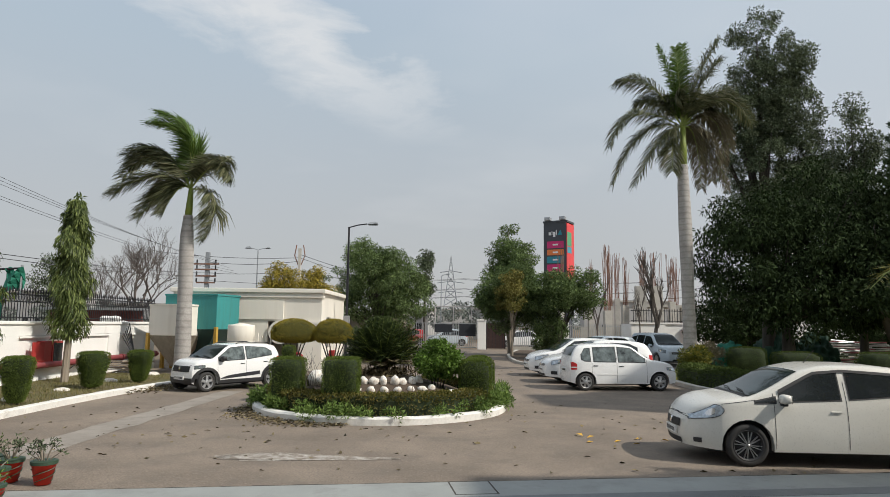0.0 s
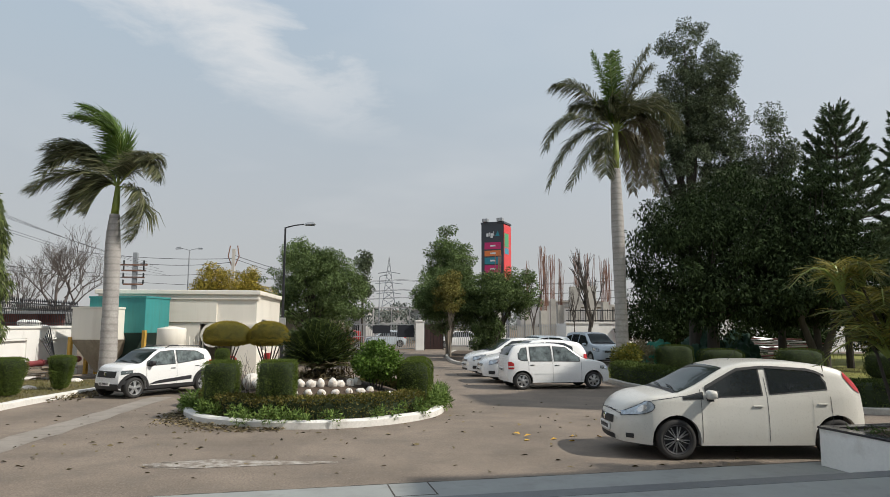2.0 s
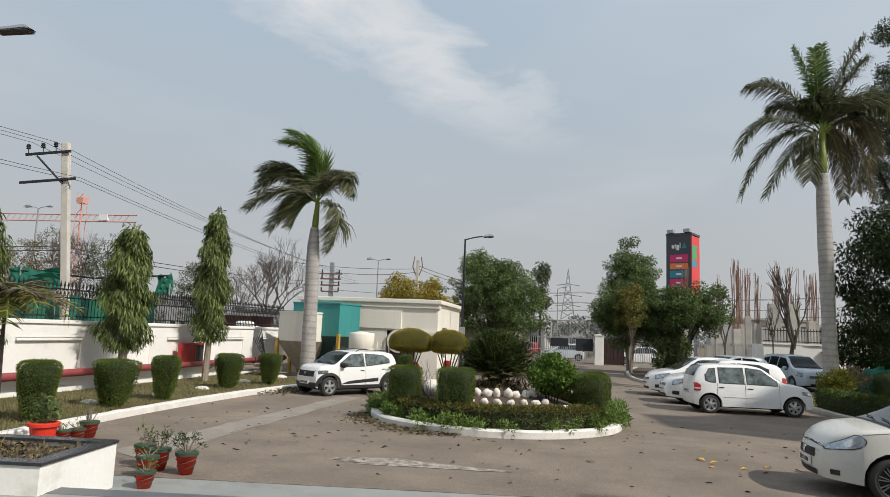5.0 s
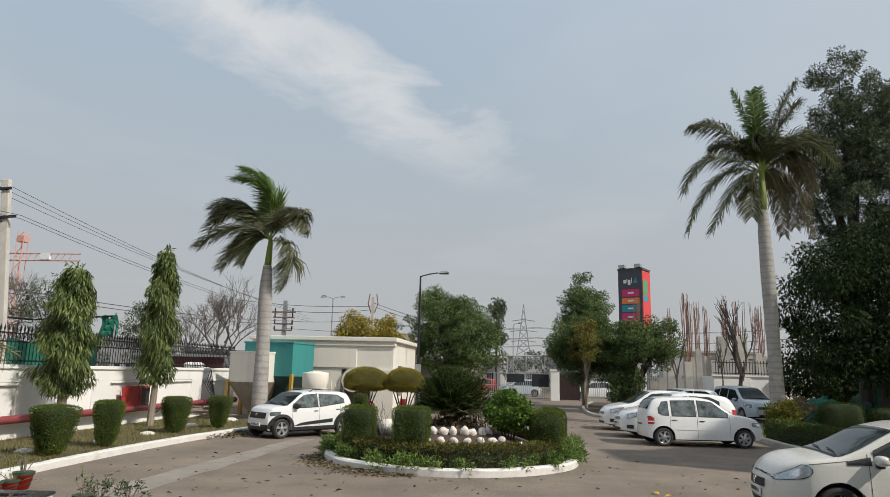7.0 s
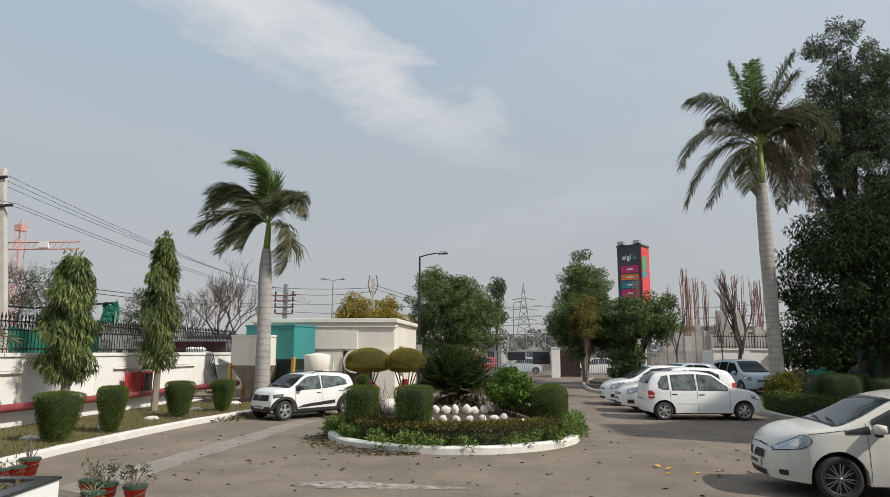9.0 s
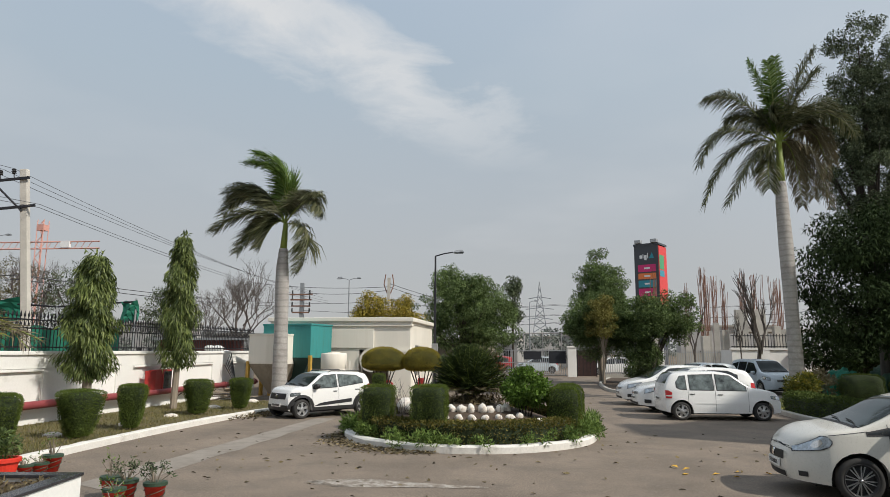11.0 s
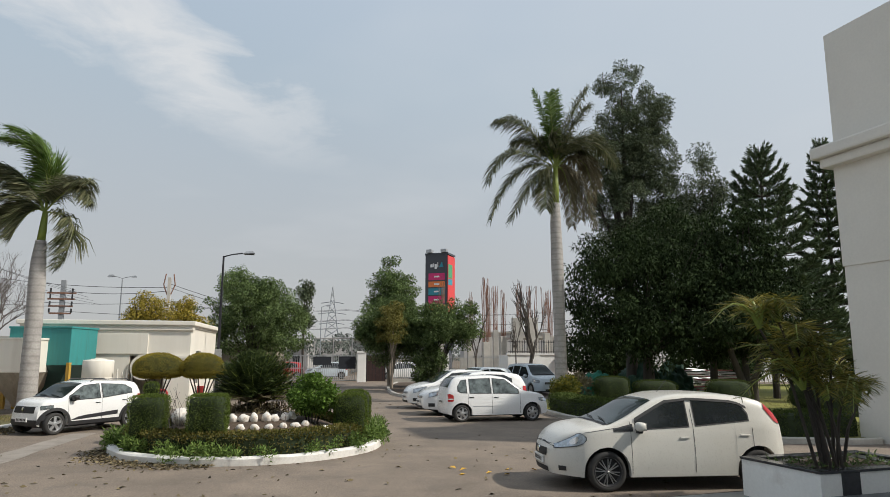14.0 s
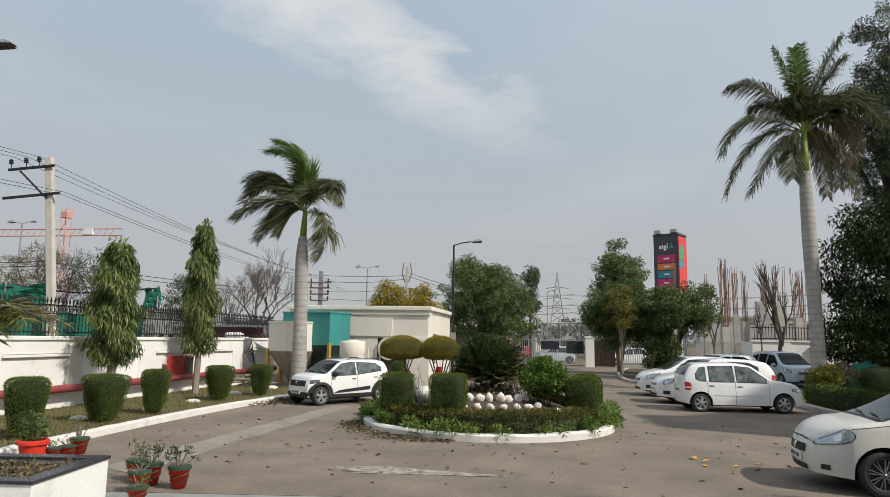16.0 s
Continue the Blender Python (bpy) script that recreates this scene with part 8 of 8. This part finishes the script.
for k in range(34):
    L = rr.uniform(2.0, 4.5)
    z = 0.06 + 0.035 * k
    a = rr.uniform(-14, 14)
    part("pipe", newtube([tuple(pose(0, 0, 0, 0, rr.uniform(-7, 7), a) @ Vector((q * L, 0, 0)) + Vector((rr.uniform(-1.2, 1.2), rr.uniform(-0.6, 0.6), z))) for q in (-0.5, 0.5)], 0.035, 6), (steel, pipe_red, concrete)[k % 3], pile)

# ---- fallen leaves ----
rng = np.random.default_rng(180)


def litter(n, place):
    pos = np.array([place() for _ in range(n)])
    a = rng.random(n) * 6.28
    way = np.stack([np.cos(a), np.sin(a), rng.normal(size=n) * 0.15], 1)
    return pos, way, np.tile((0, 0, 1.0), (n, 1))


def on_road():
    while True:
        x, y = rng.uniform(-8.8, 8), rng.uniform(9.3, 30)
        if rng.random() < 0.5:
            y = rng.uniform(9.3, 16)
        if math.hypot(x - ISL.x, y - ISL.y) > 3.1:
            return (x, y, 0.012)


p, w, nn = litter(230, on_road)
tagged(link("fallen_leaves", leaf_mesh("fallen_leaves", p, w, 0.11, 0.05, rng, fold=0.2, normal=nn), dry_leaf), "brown fallen leaves scattered on the asphalt", "leaves", kind="stuff")
p, w, nn = litter(22, lambda: (rng.normal() * 1.3 - 5.0, rng.normal() * 0.8 + 12.2, 0.012))
tagged(link("fallen_leaves", leaf_mesh("fallen_leaves", p, w, 0.11, 0.05, rng, fold=0.2, normal=nn), dry_leaf), "brown fallen leaves scattered near the island", "leaves", kind="stuff")


def heap_spot():
    a = rng.uniform(math.radians(188), math.radians(262))
    r = 3.08 + abs(rng.normal()) * 0.33 * math.sin((a - math.radians(183)) / math.radians(80) * math.pi) ** 0.6
    return (ISL.x + r * math.cos(a), ISL.y + r * math.sin(a), 0.012 + max(0, 0.05 - abs(r - 3.2) * 0.12) * rng.random())


p, w, nn = litter(900, heap_spot)
tagged(link("leaf_heap", leaf_mesh("leaf_heap", p, w, 0.10, 0.032, rng, fold=0.4, normal=nn, spread=0.8), dry_leaf), "drift of dry leaves swept against the island kerb", "leaves", kind="stuff")
p, w, nn = litter(500, lambda: (-8.75 + rng.normal() * 0.25 + abs(rng.normal()) * 0.2, 20.2 + rng.normal() * 0.8, 0.012 + 0.08 * rng.random()))
tagged(link("leaf_heap", leaf_mesh("leaf_heap", p, w, 0.12, 0.05, rng, fold=0.4, normal=nn, spread=0.8), dry_leaf), "drift of dry leaves against the verge kerb", "leaves", kind="stuff")
p, w, nn = litter(8, lambda: (3.15 + rng.normal() * 0.45, 11.9 + rng.normal() * 0.35, 0.02))
tagged(link("yellow_leaves", leaf_mesh("yellow_leaves", p, w, 0.16, 0.10, rng, fold=0.12, normal=nn, spread=0.2), yellow_leaf), "few large yellow leaves on the asphalt", "leaves", kind="stuff")
